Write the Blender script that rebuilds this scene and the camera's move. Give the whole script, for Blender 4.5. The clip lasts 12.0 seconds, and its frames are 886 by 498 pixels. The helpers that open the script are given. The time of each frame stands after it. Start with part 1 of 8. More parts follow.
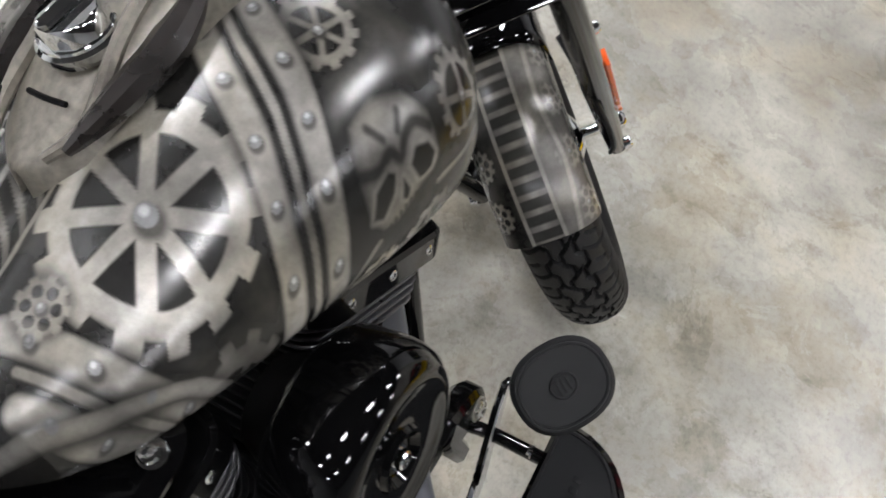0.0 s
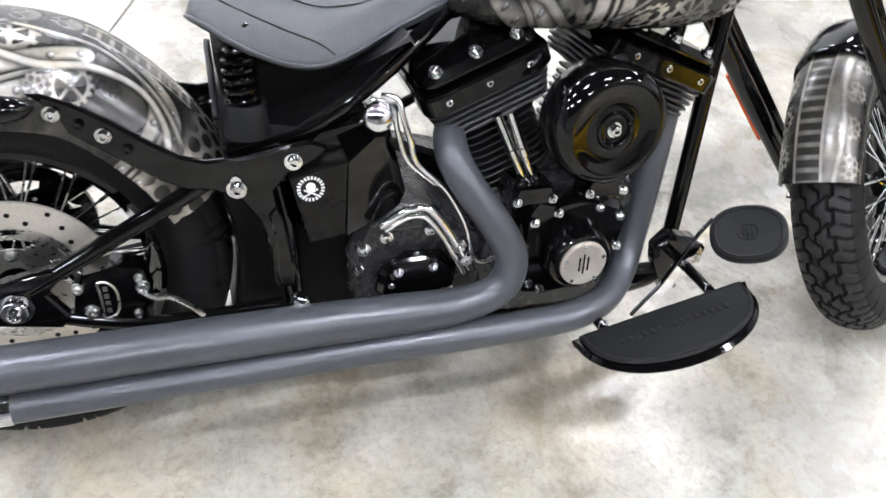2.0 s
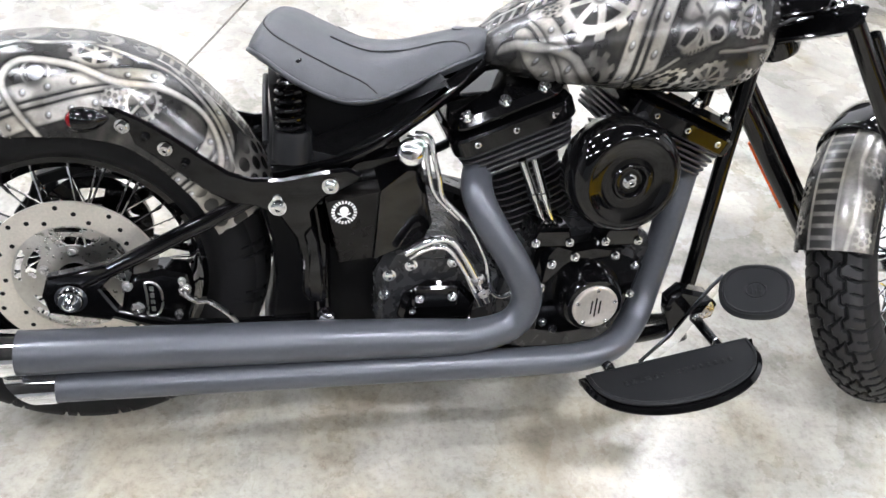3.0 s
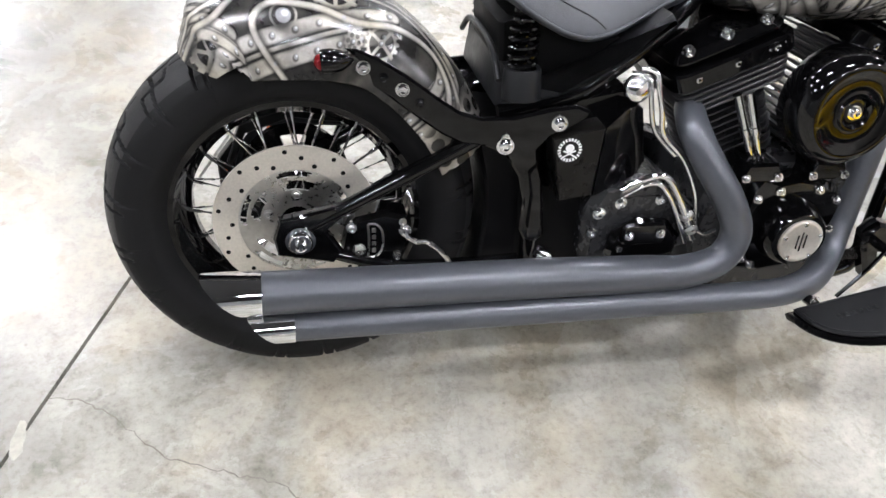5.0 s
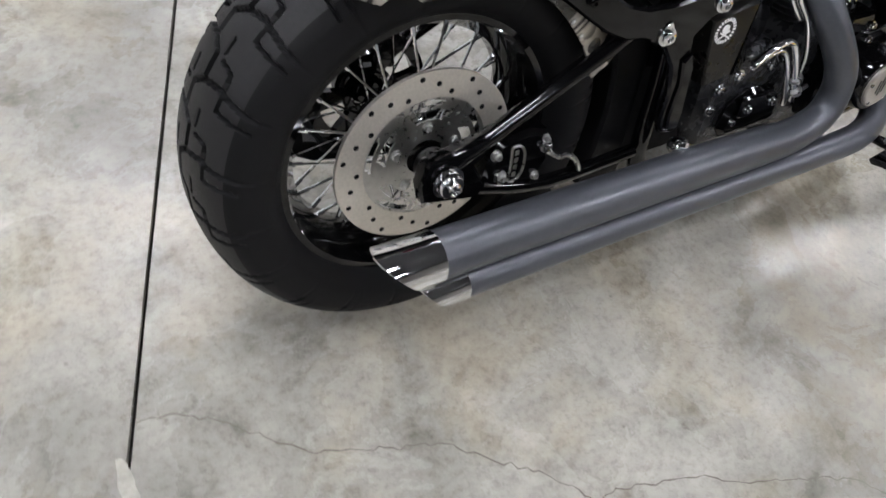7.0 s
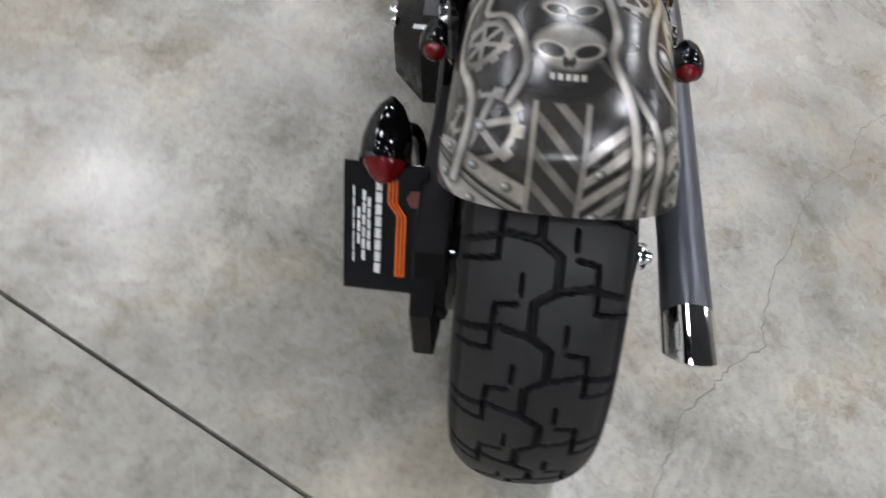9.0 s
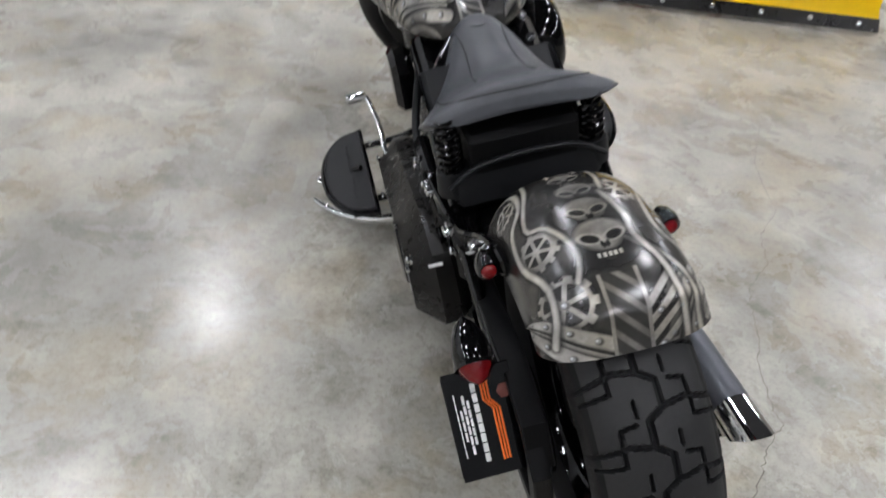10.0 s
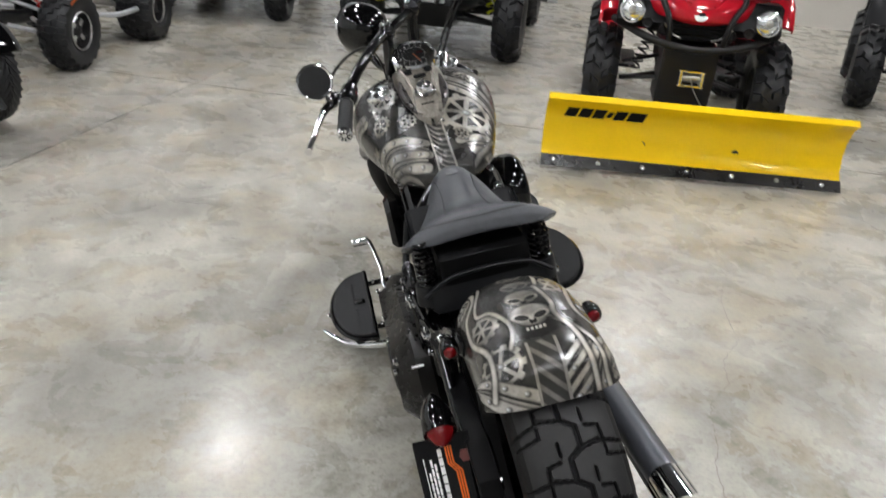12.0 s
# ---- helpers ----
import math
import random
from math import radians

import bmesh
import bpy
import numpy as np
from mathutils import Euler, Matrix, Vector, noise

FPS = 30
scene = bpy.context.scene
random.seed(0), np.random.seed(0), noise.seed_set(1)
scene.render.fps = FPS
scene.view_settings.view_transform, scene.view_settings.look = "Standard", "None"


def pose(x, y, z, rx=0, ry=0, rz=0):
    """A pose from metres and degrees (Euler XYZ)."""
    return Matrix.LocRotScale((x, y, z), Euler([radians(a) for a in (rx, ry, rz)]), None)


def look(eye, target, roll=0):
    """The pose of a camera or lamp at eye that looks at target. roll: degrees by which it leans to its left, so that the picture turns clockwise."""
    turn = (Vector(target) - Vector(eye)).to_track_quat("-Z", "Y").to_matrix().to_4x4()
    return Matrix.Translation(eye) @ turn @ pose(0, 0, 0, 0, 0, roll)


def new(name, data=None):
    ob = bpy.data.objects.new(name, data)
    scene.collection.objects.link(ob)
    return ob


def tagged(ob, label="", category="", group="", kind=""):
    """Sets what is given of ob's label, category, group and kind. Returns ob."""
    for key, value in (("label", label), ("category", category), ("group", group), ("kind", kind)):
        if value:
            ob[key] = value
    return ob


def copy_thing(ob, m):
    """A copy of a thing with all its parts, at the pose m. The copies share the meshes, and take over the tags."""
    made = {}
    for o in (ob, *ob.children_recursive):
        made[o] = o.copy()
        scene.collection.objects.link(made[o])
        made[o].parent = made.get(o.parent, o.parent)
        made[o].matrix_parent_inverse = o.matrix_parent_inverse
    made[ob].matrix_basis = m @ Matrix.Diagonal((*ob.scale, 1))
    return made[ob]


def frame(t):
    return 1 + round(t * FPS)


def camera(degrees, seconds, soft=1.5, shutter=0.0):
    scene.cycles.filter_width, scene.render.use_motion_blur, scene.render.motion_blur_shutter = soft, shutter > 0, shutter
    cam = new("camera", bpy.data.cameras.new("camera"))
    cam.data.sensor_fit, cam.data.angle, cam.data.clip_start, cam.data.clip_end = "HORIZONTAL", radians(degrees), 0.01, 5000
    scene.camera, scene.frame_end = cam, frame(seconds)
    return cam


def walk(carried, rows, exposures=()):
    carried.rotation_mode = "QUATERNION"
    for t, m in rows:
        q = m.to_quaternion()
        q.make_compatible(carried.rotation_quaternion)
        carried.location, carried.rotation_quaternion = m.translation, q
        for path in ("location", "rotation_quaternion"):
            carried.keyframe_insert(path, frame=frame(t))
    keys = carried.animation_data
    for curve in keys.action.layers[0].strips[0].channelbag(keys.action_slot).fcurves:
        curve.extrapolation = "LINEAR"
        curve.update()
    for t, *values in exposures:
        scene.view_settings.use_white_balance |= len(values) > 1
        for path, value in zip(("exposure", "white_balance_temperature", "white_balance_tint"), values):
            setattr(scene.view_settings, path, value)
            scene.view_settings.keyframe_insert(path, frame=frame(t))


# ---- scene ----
cam = camera(58.7, 12.0, 1.5, 0.35)
PATH = [
    (0, (0.673, -0.119, 1.26), (1.825, 0.233, -0.336), 18.1),
    (0.5, (0.637, -0.314, 1.303), (1.801, 0.283, -0.21), 13.8),
    (1, (0.565, -0.589, 1.293), (1.476, 0.298, -0.25), 15.9),
    (1.5, (0.444, -0.775, 1.318), (1.019, 0.348, -0.234), 8.8),
    (2, (0.357, -0.927, 1.343), (0.835, 0.368, -0.104), 8.4),
    (2.5, (0.363, -1.004, 1.374), (0.746, 0.398, 0.0), 8.0),
    (2.7, (0.382, -1.021, 1.383), (0.768, 0.401, 0.03), 8.9),
    (4.3, (0.213, -1.07, 1.356), (0.451, 0.366, -0.015), 5.7),
    (4.5, (0.146, -1.082, 1.357), (0.38, 0.338, -0.033), 5.3),
    (5, (0.041, -1.028, 1.332), (0.349, 0.335, -0.099), 6.9),
    (5.5, (-0.047, -0.875, 1.288), (0.378, 0.385, -0.206), 11.2),
    (6, (-0.168, -0.787, 1.255), (0.322, 0.386, -0.289), 14.2),
    (6.5, (-0.387, -0.714, 1.245), (0.237, 0.247, -0.395), 17.1),
    (7, (-0.483, -0.604, 1.227), (0.326, 0.22, -0.406), 21.2),
    (7.2, (-0.511, -0.505, 1.221), (0.346, 0.251, -0.42), 22.6),
    (8.8, (-0.684, 0.253, 1.224), (0.415, 0.023, -0.431), 29.3),
    (9, (-0.659, 0.349, 1.227), (0.453, 0.095, -0.416), 25.9),
    (9.5, (-0.681, 0.485, 1.274), (0.64, 0.152, -0.191), 15.5),
    (10, (-0.859, 0.627, 1.35), (0.672, 0.214, 0.131), 7.8),
    (10.5, (-1.001, 0.633, 1.394), (0.719, 0.231, 0.456), 5.9),
    (11, (-1.151, 0.585, 1.416), (0.651, 0.237, 0.622), 5.5),
    (11.5, (-1.241, 0.568, 1.425), (0.597, 0.302, 0.683), 4.3),
    (12, (-1.237, 0.589, 1.413), (0.543, 0.237, 0.57), 5.1),
]
EXPOSURES = [(0, -0.3, 6450, 11), (0.5, -0.05, 6450, 10), (1, 0.2, 6300, 11), (1.5, 0.55, 6200, 12), (2.5, 0.65, 6200, 12), (4.5, 0.5, 6300, 12), (5.5, 0.35, 6300, 13), (6, 0.35, 6300, 13), (6.5, 0.12, 6300, 13), (7, -0.25, 6250, 13), (8.8, -0.44, 6200, 12), (9.5, -0.38, 6200, 12), (10.5, -0.32, 6400, 10), (11, -0.27, 6500, 9), (12, -0.25, 6500, 9)]
walk(cam, [(t, look(eye, target, roll)) for t, eye, target, roll in PATH], EXPOSURES)

LAMP_POWER, LAMP_L, LAMP_Z, LAMP_W = 112.0, 0.9, 5.4, 0.34
LAMP_ROWS, LAMP_COLS = (-9.2, -4.6, 0, 4.6, 9.2), (-17.45, -13.96, -10.47, -6.98, -3.49, 0, 3.49)
LAMP_O, LAMP_TURN = (6.74, 1.40), 0
TANK_RES, FEND_RES = (520, 760), (560, 420)

# ------------------------------------------------------------------ light
world = bpy.data.worlds.new("world")
scene.world = world
world.use_nodes = True
world.node_tree.nodes["Background"].inputs[0].default_value = (0.55, 0.6, 0.65, 1)
world.node_tree.nodes["Background"].inputs[1].default_value = 0.02


# ------------------------------------------------------------------ materials
def rgba(c):
    return (c[0], c[1], c[2], 1.0)


def material(name, base, rough=0.5, metal=0.0, var=0.12, scale=6.0, fine=60.0, bump=0.0, bump_scale=200.0, coat=0.0,
             rough_var=0.08, ior=1.5, spec=0.5):
    """Principled surface with colour and roughness variation at two scales and a fine relief."""
    m = bpy.data.materials.new(name)
    m.use_nodes = True
    nt = m.node_tree
    b = nt.nodes["Principled BSDF"]
    tc = nt.nodes.new("ShaderNodeTexCoord")
    n1 = nt.nodes.new("ShaderNodeTexNoise")
    n1.inputs["Scale"].default_value, n1.inputs["Detail"].default_value = scale, 5
    n2 = nt.nodes.new("ShaderNodeTexNoise")
    n2.inputs["Scale"].default_value, n2.inputs["Detail"].default_value = fine, 3
    for n in (n1, n2):
        nt.links.new(tc.outputs["Object"], n.inputs["Vector"])
    mix = nt.nodes.new("ShaderNodeMath")
    mix.operation = "ADD"
    nt.links.new(n1.outputs[0], mix.inputs[0])
    nt.links.new(n2.outputs[0], mix.inputs[1])
    ramp = nt.nodes.new("ShaderNodeMapRange")
    ramp.inputs[1].default_value, ramp.inputs[2].default_value = 0.6, 1.4
    ramp.inputs[3].default_value, ramp.inputs[4].default_value = 1 - var, 1 + var
    nt.links.new(mix.outputs[0], ramp.inputs[0])
    col = nt.nodes.new("ShaderNodeVectorMath")
    col.operation = "SCALE"
    col.inputs[0].default_value = base
    nt.links.new(ramp.outputs[0], col.inputs["Scale"])
    nt.links.new(col.outputs[0], b.inputs["Base Color"])
    rr = nt.nodes.new("ShaderNodeMapRange")
    rr.inputs[1].default_value, rr.inputs[2].default_value = 0.6, 1.4
    rr.inputs[3].default_value, rr.inputs[4].default_value = max(rough - rough_var, 0.01), min(rough + rough_var, 1)
    nt.links.new(mix.outputs[0], rr.inputs[0])
    nt.links.new(rr.outputs[0], b.inputs["Roughness"])
    b.inputs["Metallic"].default_value = metal
    b.inputs["IOR"].default_value = ior
    b.inputs["Specular IOR Level"].default_value = spec
    if coat:
        b.inputs["Coat Weight"].default_value, b.inputs["Coat Roughness"].default_value = coat, 0.05
        b.inputs["Specular IOR Level"].default_value = 0.1
    if bump:
        n3 = nt.nodes.new("ShaderNodeTexNoise")
        n3.inputs["Scale"].default_value, n3.inputs["Detail"].default_value = bump_scale, 4
        nt.links.new(tc.outputs["Object"], n3.inputs["Vector"])
        bp = nt.nodes.new("ShaderNodeBump")
        bp.inputs["Strength"].default_value, bp.inputs["Distance"].default_value = bump, 0.002
        nt.links.new(n3.outputs[0], bp.inputs["Height"])
        nt.links.new(bp.outputs[0], b.inputs["Normal"])
    return m


def emitter(name, colour, power):
    m = bpy.data.materials.new(name)
    m.use_nodes = True
    b = m.node_tree.nodes["Principled BSDF"]
    b.inputs["Base Color"].default_value = rgba(colour)
    b.inputs["Emission Color"].default_value = rgba(colour)
    b.inputs["Emission Strength"].default_value = power
    return m


def concrete(name, tint):
    """Polished, stained workshop concrete: cloudy patches, trowel marks, dark specks and a worn sealer."""
    m = bpy.data.materials.new(name)
    m.use_nodes = True
    nt = m.node_tree
    b = nt.nodes["Principled BSDF"]
    tc = nt.nodes.new("ShaderNodeTexCoord")

    def cloud(scale, detail, rough, dist=0.0):
        n = nt.nodes.new("ShaderNodeTexNoise")
        n.inputs["Scale"].default_value, n.inputs["Detail"].default_value = scale, detail
        n.inputs["Roughness"].default_value, n.inputs["Distortion"].default_value = rough, dist
        nt.links.new(tc.outputs["Object"], n.inputs["Vector"])
        return n

    def ramp(src, stops):
        r = nt.nodes.new("ShaderNodeValToRGB")
        els = r.color_ramp.elements
        els[0].position, els[0].color = stops[0][0], rgba(stops[0][1])
        els[1].position, els[1].color = stops[-1][0], rgba(stops[-1][1])
        for p, c in stops[1:-1]:
            els.new(p).color = rgba(c)
        nt.links.new(src, r.inputs[0])
        return r

    def blend(kind, fac, a, c):
        x = nt.nodes.new("ShaderNodeMix")
        x.data_type, x.blend_type = "RGBA", kind
        x.inputs[0].default_value = fac
        nt.links.new(a, x.inputs[6])
        nt.links.new(c, x.inputs[7])
        return x.outputs[2]

    t = tint
    large = ramp(cloud(1.3, 7, 0.62, 0.1).outputs[0], [(0.32, (t[0] * 0.60, t[1] * 0.60, t[2] * 0.60)), (0.5, t), (0.66, (t[0] * 1.28, t[1] * 1.28, t[2] * 1.27))])
    mid = ramp(cloud(7, 9, 0.68, 0.12).outputs[0], [(0.29, (0.50, 0.485, 0.45)), (0.455, (0.93, 0.93, 0.92)), (0.70, (1.22, 1.22, 1.21))])
    fine = ramp(cloud(60, 6, 0.75).outputs[0], [(0.28, (0.62, 0.61, 0.6)), (0.5, (1, 1, 1)), (0.75, (1.14, 1.14, 1.14))])
    brown = ramp(cloud(3.1, 7, 0.62, 0.2).outputs[0], [(0.48, (1, 1, 1)), (0.58, (0.97, 0.91, 0.80)), (0.70, (0.74, 0.64, 0.50))])
    speck = nt.nodes.new("ShaderNodeTexVoronoi")
    speck.inputs["Scale"].default_value = 11
    nt.links.new(tc.outputs["Object"], speck.inputs["Vector"])
    spots = ramp(speck.outputs["Distance"], [(0.015, (0.45, 0.43, 0.4)), (0.05, (1, 1, 1))])
    c = blend("MULTIPLY", 1.0, large.outputs[0], mid.outputs[0])
    c = blend("MULTIPLY", 0.8, c, fine.outputs[0])
    c = blend("MULTIPLY", 0.65, c, brown.outputs[0])
    c = blend("MULTIPLY", 0.55, c, spots.outputs[0])
    nt.links.new(c, b.inputs["Base Color"])
    rr = nt.nodes.new("ShaderNodeMapRange")
    rr.inputs[1].default_value, rr.inputs[2].default_value = 0.3, 0.7
    rr.inputs[3].default_value, rr.inputs[4].default_value = 0.20, 0.36
    nt.links.new(cloud(4.5, 7, 0.65, 0.5).outputs[0], rr.inputs[0])
    nt.links.new(rr.outputs[0], b.inputs["Roughness"])
    bp = nt.nodes.new("ShaderNodeBump")
    bp.inputs["Strength"].default_value, bp.inputs["Distance"].default_value = 0.07, 0.002
    nt.links.new(cloud(35, 6, 0.7).outputs[0], bp.inputs["Height"])
    nt.links.new(bp.outputs[0], b.inputs["Normal"])
    return m


def paint_art(name):
    """Airbrushed tank and fender paint: the colour is laid on point by point, under a clear coat."""
    m = bpy.data.materials.new(name)
    m.use_nodes = True
    nt = m.node_tree
    b = nt.nodes["Principled BSDF"]
    a = nt.nodes.new("ShaderNodeAttribute")
    a.attribute_name = "art"
    tc = nt.nodes.new("ShaderNodeTexCoord")
    n = nt.nodes.new("ShaderNodeTexNoise")
    n.inputs["Scale"].default_value, n.inputs["Detail"].default_value, n.inputs["Roughness"].default_value = 45, 7, 0.7
    nt.links.new(tc.outputs["Object"], n.inputs["Vector"])
    r = nt.nodes.new("ShaderNodeMapRange")
    r.inputs[1].default_value, r.inputs[2].default_value, r.inputs[3].default_value, r.inputs[4].default_value = 0.3, 0.7, 1.0, 1.75
    nt.links.new(n.outputs[0], r.inputs[0])
    s = nt.nodes.new("ShaderNodeVectorMath")
    s.operation = "SCALE"
    nt.links.new(a.outputs["Color"], s.inputs[0])
    nt.links.new(r.outputs[0], s.inputs["Scale"])
    lift = nt.nodes.new("ShaderNodeVectorMath")
    lift.operation = "ADD"
    lift.inputs[1].default_value = (0.006, 0.006, 0.006)
    nt.links.new(s.outputs[0], lift.inputs[0])
    nt.links.new(lift.outputs[0], b.inputs["Base Color"])
    b.inputs["Roughness"].default_value, b.inputs["Metallic"].default_value = 0.42, 0.3
    b.inputs["Specular IOR Level"].default_value = 0.0
    b.inputs["Coat Weight"].default_value, b.inputs["Coat Roughness"].default_value = 1.0, 0.23
    b.inputs["Coat IOR"].default_value = 1.5
    return m


M_FLOOR = concrete("floor_concrete", (0.335, 0.322, 0.286))
M_JOINT = material("joint_filler", (0.03, 0.027, 0.023), 0.8)
M_BLACK = material("gloss_black_paint", (0.0018, 0.0018, 0.002), 0.06, var=0.1, rough_var=0.03, spec=0.42)
M_WRINKLE = material("wrinkle_black_finish", (0.018, 0.0185, 0.020), 0.27, spec=0.5, bump=0.25, bump_scale=900)
M_SATIN = material("satin_black_metal", (0.006, 0.0055, 0.005), 0.3, var=0.2, spec=0.22)
M_FINS = material("black_cooling_fins", (0.028, 0.028, 0.031), 0.33, var=0.2, spec=0.5)
M_DARK = material("dull_black_parts_and_shade", (0.0025, 0.0025, 0.0027), 0.6, spec=0.12)
M_EXH = material("matt_charcoal_exhaust_coating", (0.08, 0.085, 0.098), 0.34, 0.4, var=0.1, scale=9, fine=160, rough_var=0.06)
M_CHROME = material("chrome", (0.82, 0.83, 0.84), 0.05, 1.0, var=0.04, rough_var=0.03)
M_STEEL = material("brushed_steel", (0.5, 0.49, 0.46), 0.3, 1.0, var=0.15, fine=120)
M_DISC = material("worn_brake_steel", (0.62, 0.585, 0.52), 0.38, 0.75, var=0.16, scale=12, fine=220)
M_ZINC = material("zinc_plate", (0.55, 0.55, 0.54), 0.28, 1.0)
M_TYRE = material("tyre_rubber", (0.006, 0.006, 0.0065), 0.6, var=0.25, spec=0.16, scale=8, fine=90, bump=0.15, bump_scale=500)
M_TYRE_WORN = material("worn_tread_rubber", (0.014, 0.014, 0.0145), 0.52, spec=0.3, var=0.3, scale=14, fine=130, bump=0.25, bump_scale=500)
M_LEATHER = material("black_seat_leather", (0.045, 0.048, 0.055), 0.42, var=0.2, scale=9, spec=0.5, bump=0.35, bump_scale=420)
M_THREAD = material("seat_stitching", (0.012, 0.012, 0.013), 0.7)
M_RUBBER = material("black_rubber_pad", (0.0075, 0.008, 0.009), 0.5, var=0.15, spec=0.22, bump=0.2, bump_scale=700)
M_PLASTIC = material("textured_black_plastic", (0.003, 0.003, 0.0034), 0.40, spec=0.15, bump=0.25, bump_scale=600)
M_TRAY = material("moulded_grey_black_plastic", (0.008, 0.0085, 0.0095), 0.40, var=0.15, spec=0.22, bump=0.12, bump_scale=500)
M_RED = material("red_lens", (0.11, 0.0015, 0.003), 0.1, coat=0.6)
M_ORANGE = material("orange_reflector", (0.9, 0.13, 0.02), 0.25)
M_WHITE = material("white_print", (0.75, 0.75, 0.74), 0.5)
M_AMBER = material("orange_print", (0.85, 0.16, 0.02), 0.5)
M_ART = paint_art("airbrushed_paint")
M_YELLOW = material("yellow_plow_paint", (0.86, 0.55, 0.008), 0.22, var=0.05, scale=4, coat=0.3)
M_REDP = material("red_metallic_plastic", (0.42, 0.008, 0.018), 0.16, var=0.12, coat=1.0)
M_WALL = material("beige_wall_paint", (0.50, 0.475, 0.43), 0.75, var=0.05, scale=2, bump=0.1)
M_WALLW = material("white_wall_paint", (0.72, 0.73, 0.74), 0.7, var=0.04, scale=2, bump=0.1)
M_CEIL = material("dark_ceiling_steel", (0.035, 0.035, 0.038), 0.7)
M_BASE = material("black_vinyl_baseboard", (0.015, 0.015, 0.016), 0.5)
M_LAMP = emitter("lamp_diffuser", (0.98, 0.98, 1.0), LAMP_POWER)
M_MIRROR = material("mirror_glass", (0.85, 0.87, 0.86), 0.02, 1.0, var=0.02, rough_var=0.01)
M_DIAL = material("dial_face", (0.012, 0.012, 0.014), 0.3)
M_GREY = material("grey_nerf_plastic", (0.36, 0.37, 0.38), 0.5)
M_LENS = material("clear_lamp_lens", (0.7, 0.72, 0.72), 0.08, 0.8, var=0.3, fine=150)
M_TRIM = material("pewter_console_paint", (0.18, 0.165, 0.138), 0.36, 0.3, var=0.5, scale=22, fine=140)


# ------------------------------------------------------------------ mesh helpers
class Shape:
    """Collects faces; every add_ method closes what it adds."""

    def __init__(self, m=None):
        self.v, self.f, self.m = [], [], m

    def put(self, verts, faces):
        k = len(self.v)
        self.v += [tuple(self.m @ Vector(p)) if self.m else tuple(p) for p in verts]
        self.f += [tuple(i + k for i in f) for f in faces]
        return self

    def rings(self, rings, loop=True, caps=True, close=False):
        """A skin over rings of equal length; loop: each ring is closed; close: last joins first."""
        n, k = len(rings[0]), len(rings)
        verts = [p for r in rings for p in r]
        faces = []
        for i in range(k if close else k - 1):
            a, b = i * n, ((i + 1) % k) * n
            for j in range(n if loop else n - 1):
                q = (j + 1) % n
                faces.append((a + j, a + q, b + q, b + j))
        if caps and not close:
            faces += [tuple(range(n - 1, -1, -1)), tuple((k - 1) * n + j for j in range(n))]
        return self.put(verts, faces)

    def lathe(self, profile, at=(0, 0, 0), axis=(0, 1, 0), n=32, closed=False):
        """profile: (along the axis, radius)."""
        ax = Vector(axis).normalized()
        u = ax.orthogonal().normalized()
        w = ax.cross(u)
        o = Vector(at)
        rings = [[o + ax * a + (u * math.cos(2 * math.pi * j / n) + w * math.sin(2 * math.pi * j / n)) * max(r, 1e-4) for j in range(n)] for a, r in profile]
        return self.rings(rings, caps=not closed, close=closed)

    def tube(self, pts, r, n=12, smooth=6, caps=True, close=False):
        """A round tube along points; r: one radius or one a point."""
        pts = [Vector(p) for p in pts]
        rad = list(r) if isinstance(r, (list, tuple)) else [r] * len(pts)
        if smooth and len(pts) > 2:
            out, rr, k = [], [], len(pts)
            for i in range(k if close else k - 1):
                g = (lambda q: pts[q % k]) if close else (lambda q: pts[min(max(q, 0), k - 1)])
                p0, p1, p2, p3 = g(i - 1), g(i), g(i + 1), g(i + 2)
                for s in range(smooth):
                    t = s / smooth
                    out.append(0.5 * (2 * p1 + (p2 - p0) * t + (2 * p0 - 5 * p1 + 4 * p2 - p3) * t * t + (3 * p1 - p0 - 3 * p2 + p3) * t ** 3))
                    rr.append(rad[i] + (rad[(i + 1) % k] - rad[i]) * t)
            if not close:
                out.append(pts[-1])
                rr.append(rad[-1])
            pts, rad = out, rr
        k = len(pts)
        t0 = (pts[1] - pts[0]).normalized()
        u = t0.orthogonal().normalized()
        rings = []
        for i, p in enumerate(pts):
            a = pts[(i - 1) % k] if close or i else pts[0]
            b = pts[(i + 1) % k] if close or i < k - 1 else pts[-1]
            t = (b - a).normalized()
            u = (u - t * u.dot(t)).normalized()
            w = t.cross(u)
            rings.append([p + (u * math.cos(2 * math.pi * j / n) + w * math.sin(2 * math.pi * j / n)) * rad[i] for j in range(n)])
        return self.rings(rings, caps=caps, close=close)

    def prism(self, outline, y0, y1, bevel=0.0, axes="xzy", at=(0, 0, 0)):
        """An outline in two axes, extruded along the third, with a chamfer on both rims."""
        k = len(outline)
        cx, cy = sum(p[0] for p in outline) / k, sum(p[1] for p in outline) / k
        ia, ib, ic = ("xyz".index(c) for c in axes)

        def ring(d, inset):
            out = []
            for i, (x, y) in enumerate(outline):
                (xa, ya), (xb, yb) = outline[i - 1], outline[(i + 1) % k]
                tx, ty = xb - xa, yb - ya
                ln = math.hypot(tx, ty) or 1
                nx, ny = ty / ln, -tx / ln
                s = 1 if area > 0 else -1
                p = [0, 0, 0]
                p[ia], p[ib], p[ic] = x - nx * inset * s + at[ia], y - ny * inset * s + at[ib], d + at[ic]
                out.append(tuple(p))
            return out

        area = sum(outline[i - 1][0] * outline[i][1] - outline[i][0] * outline[i - 1][1] for i in range(k))
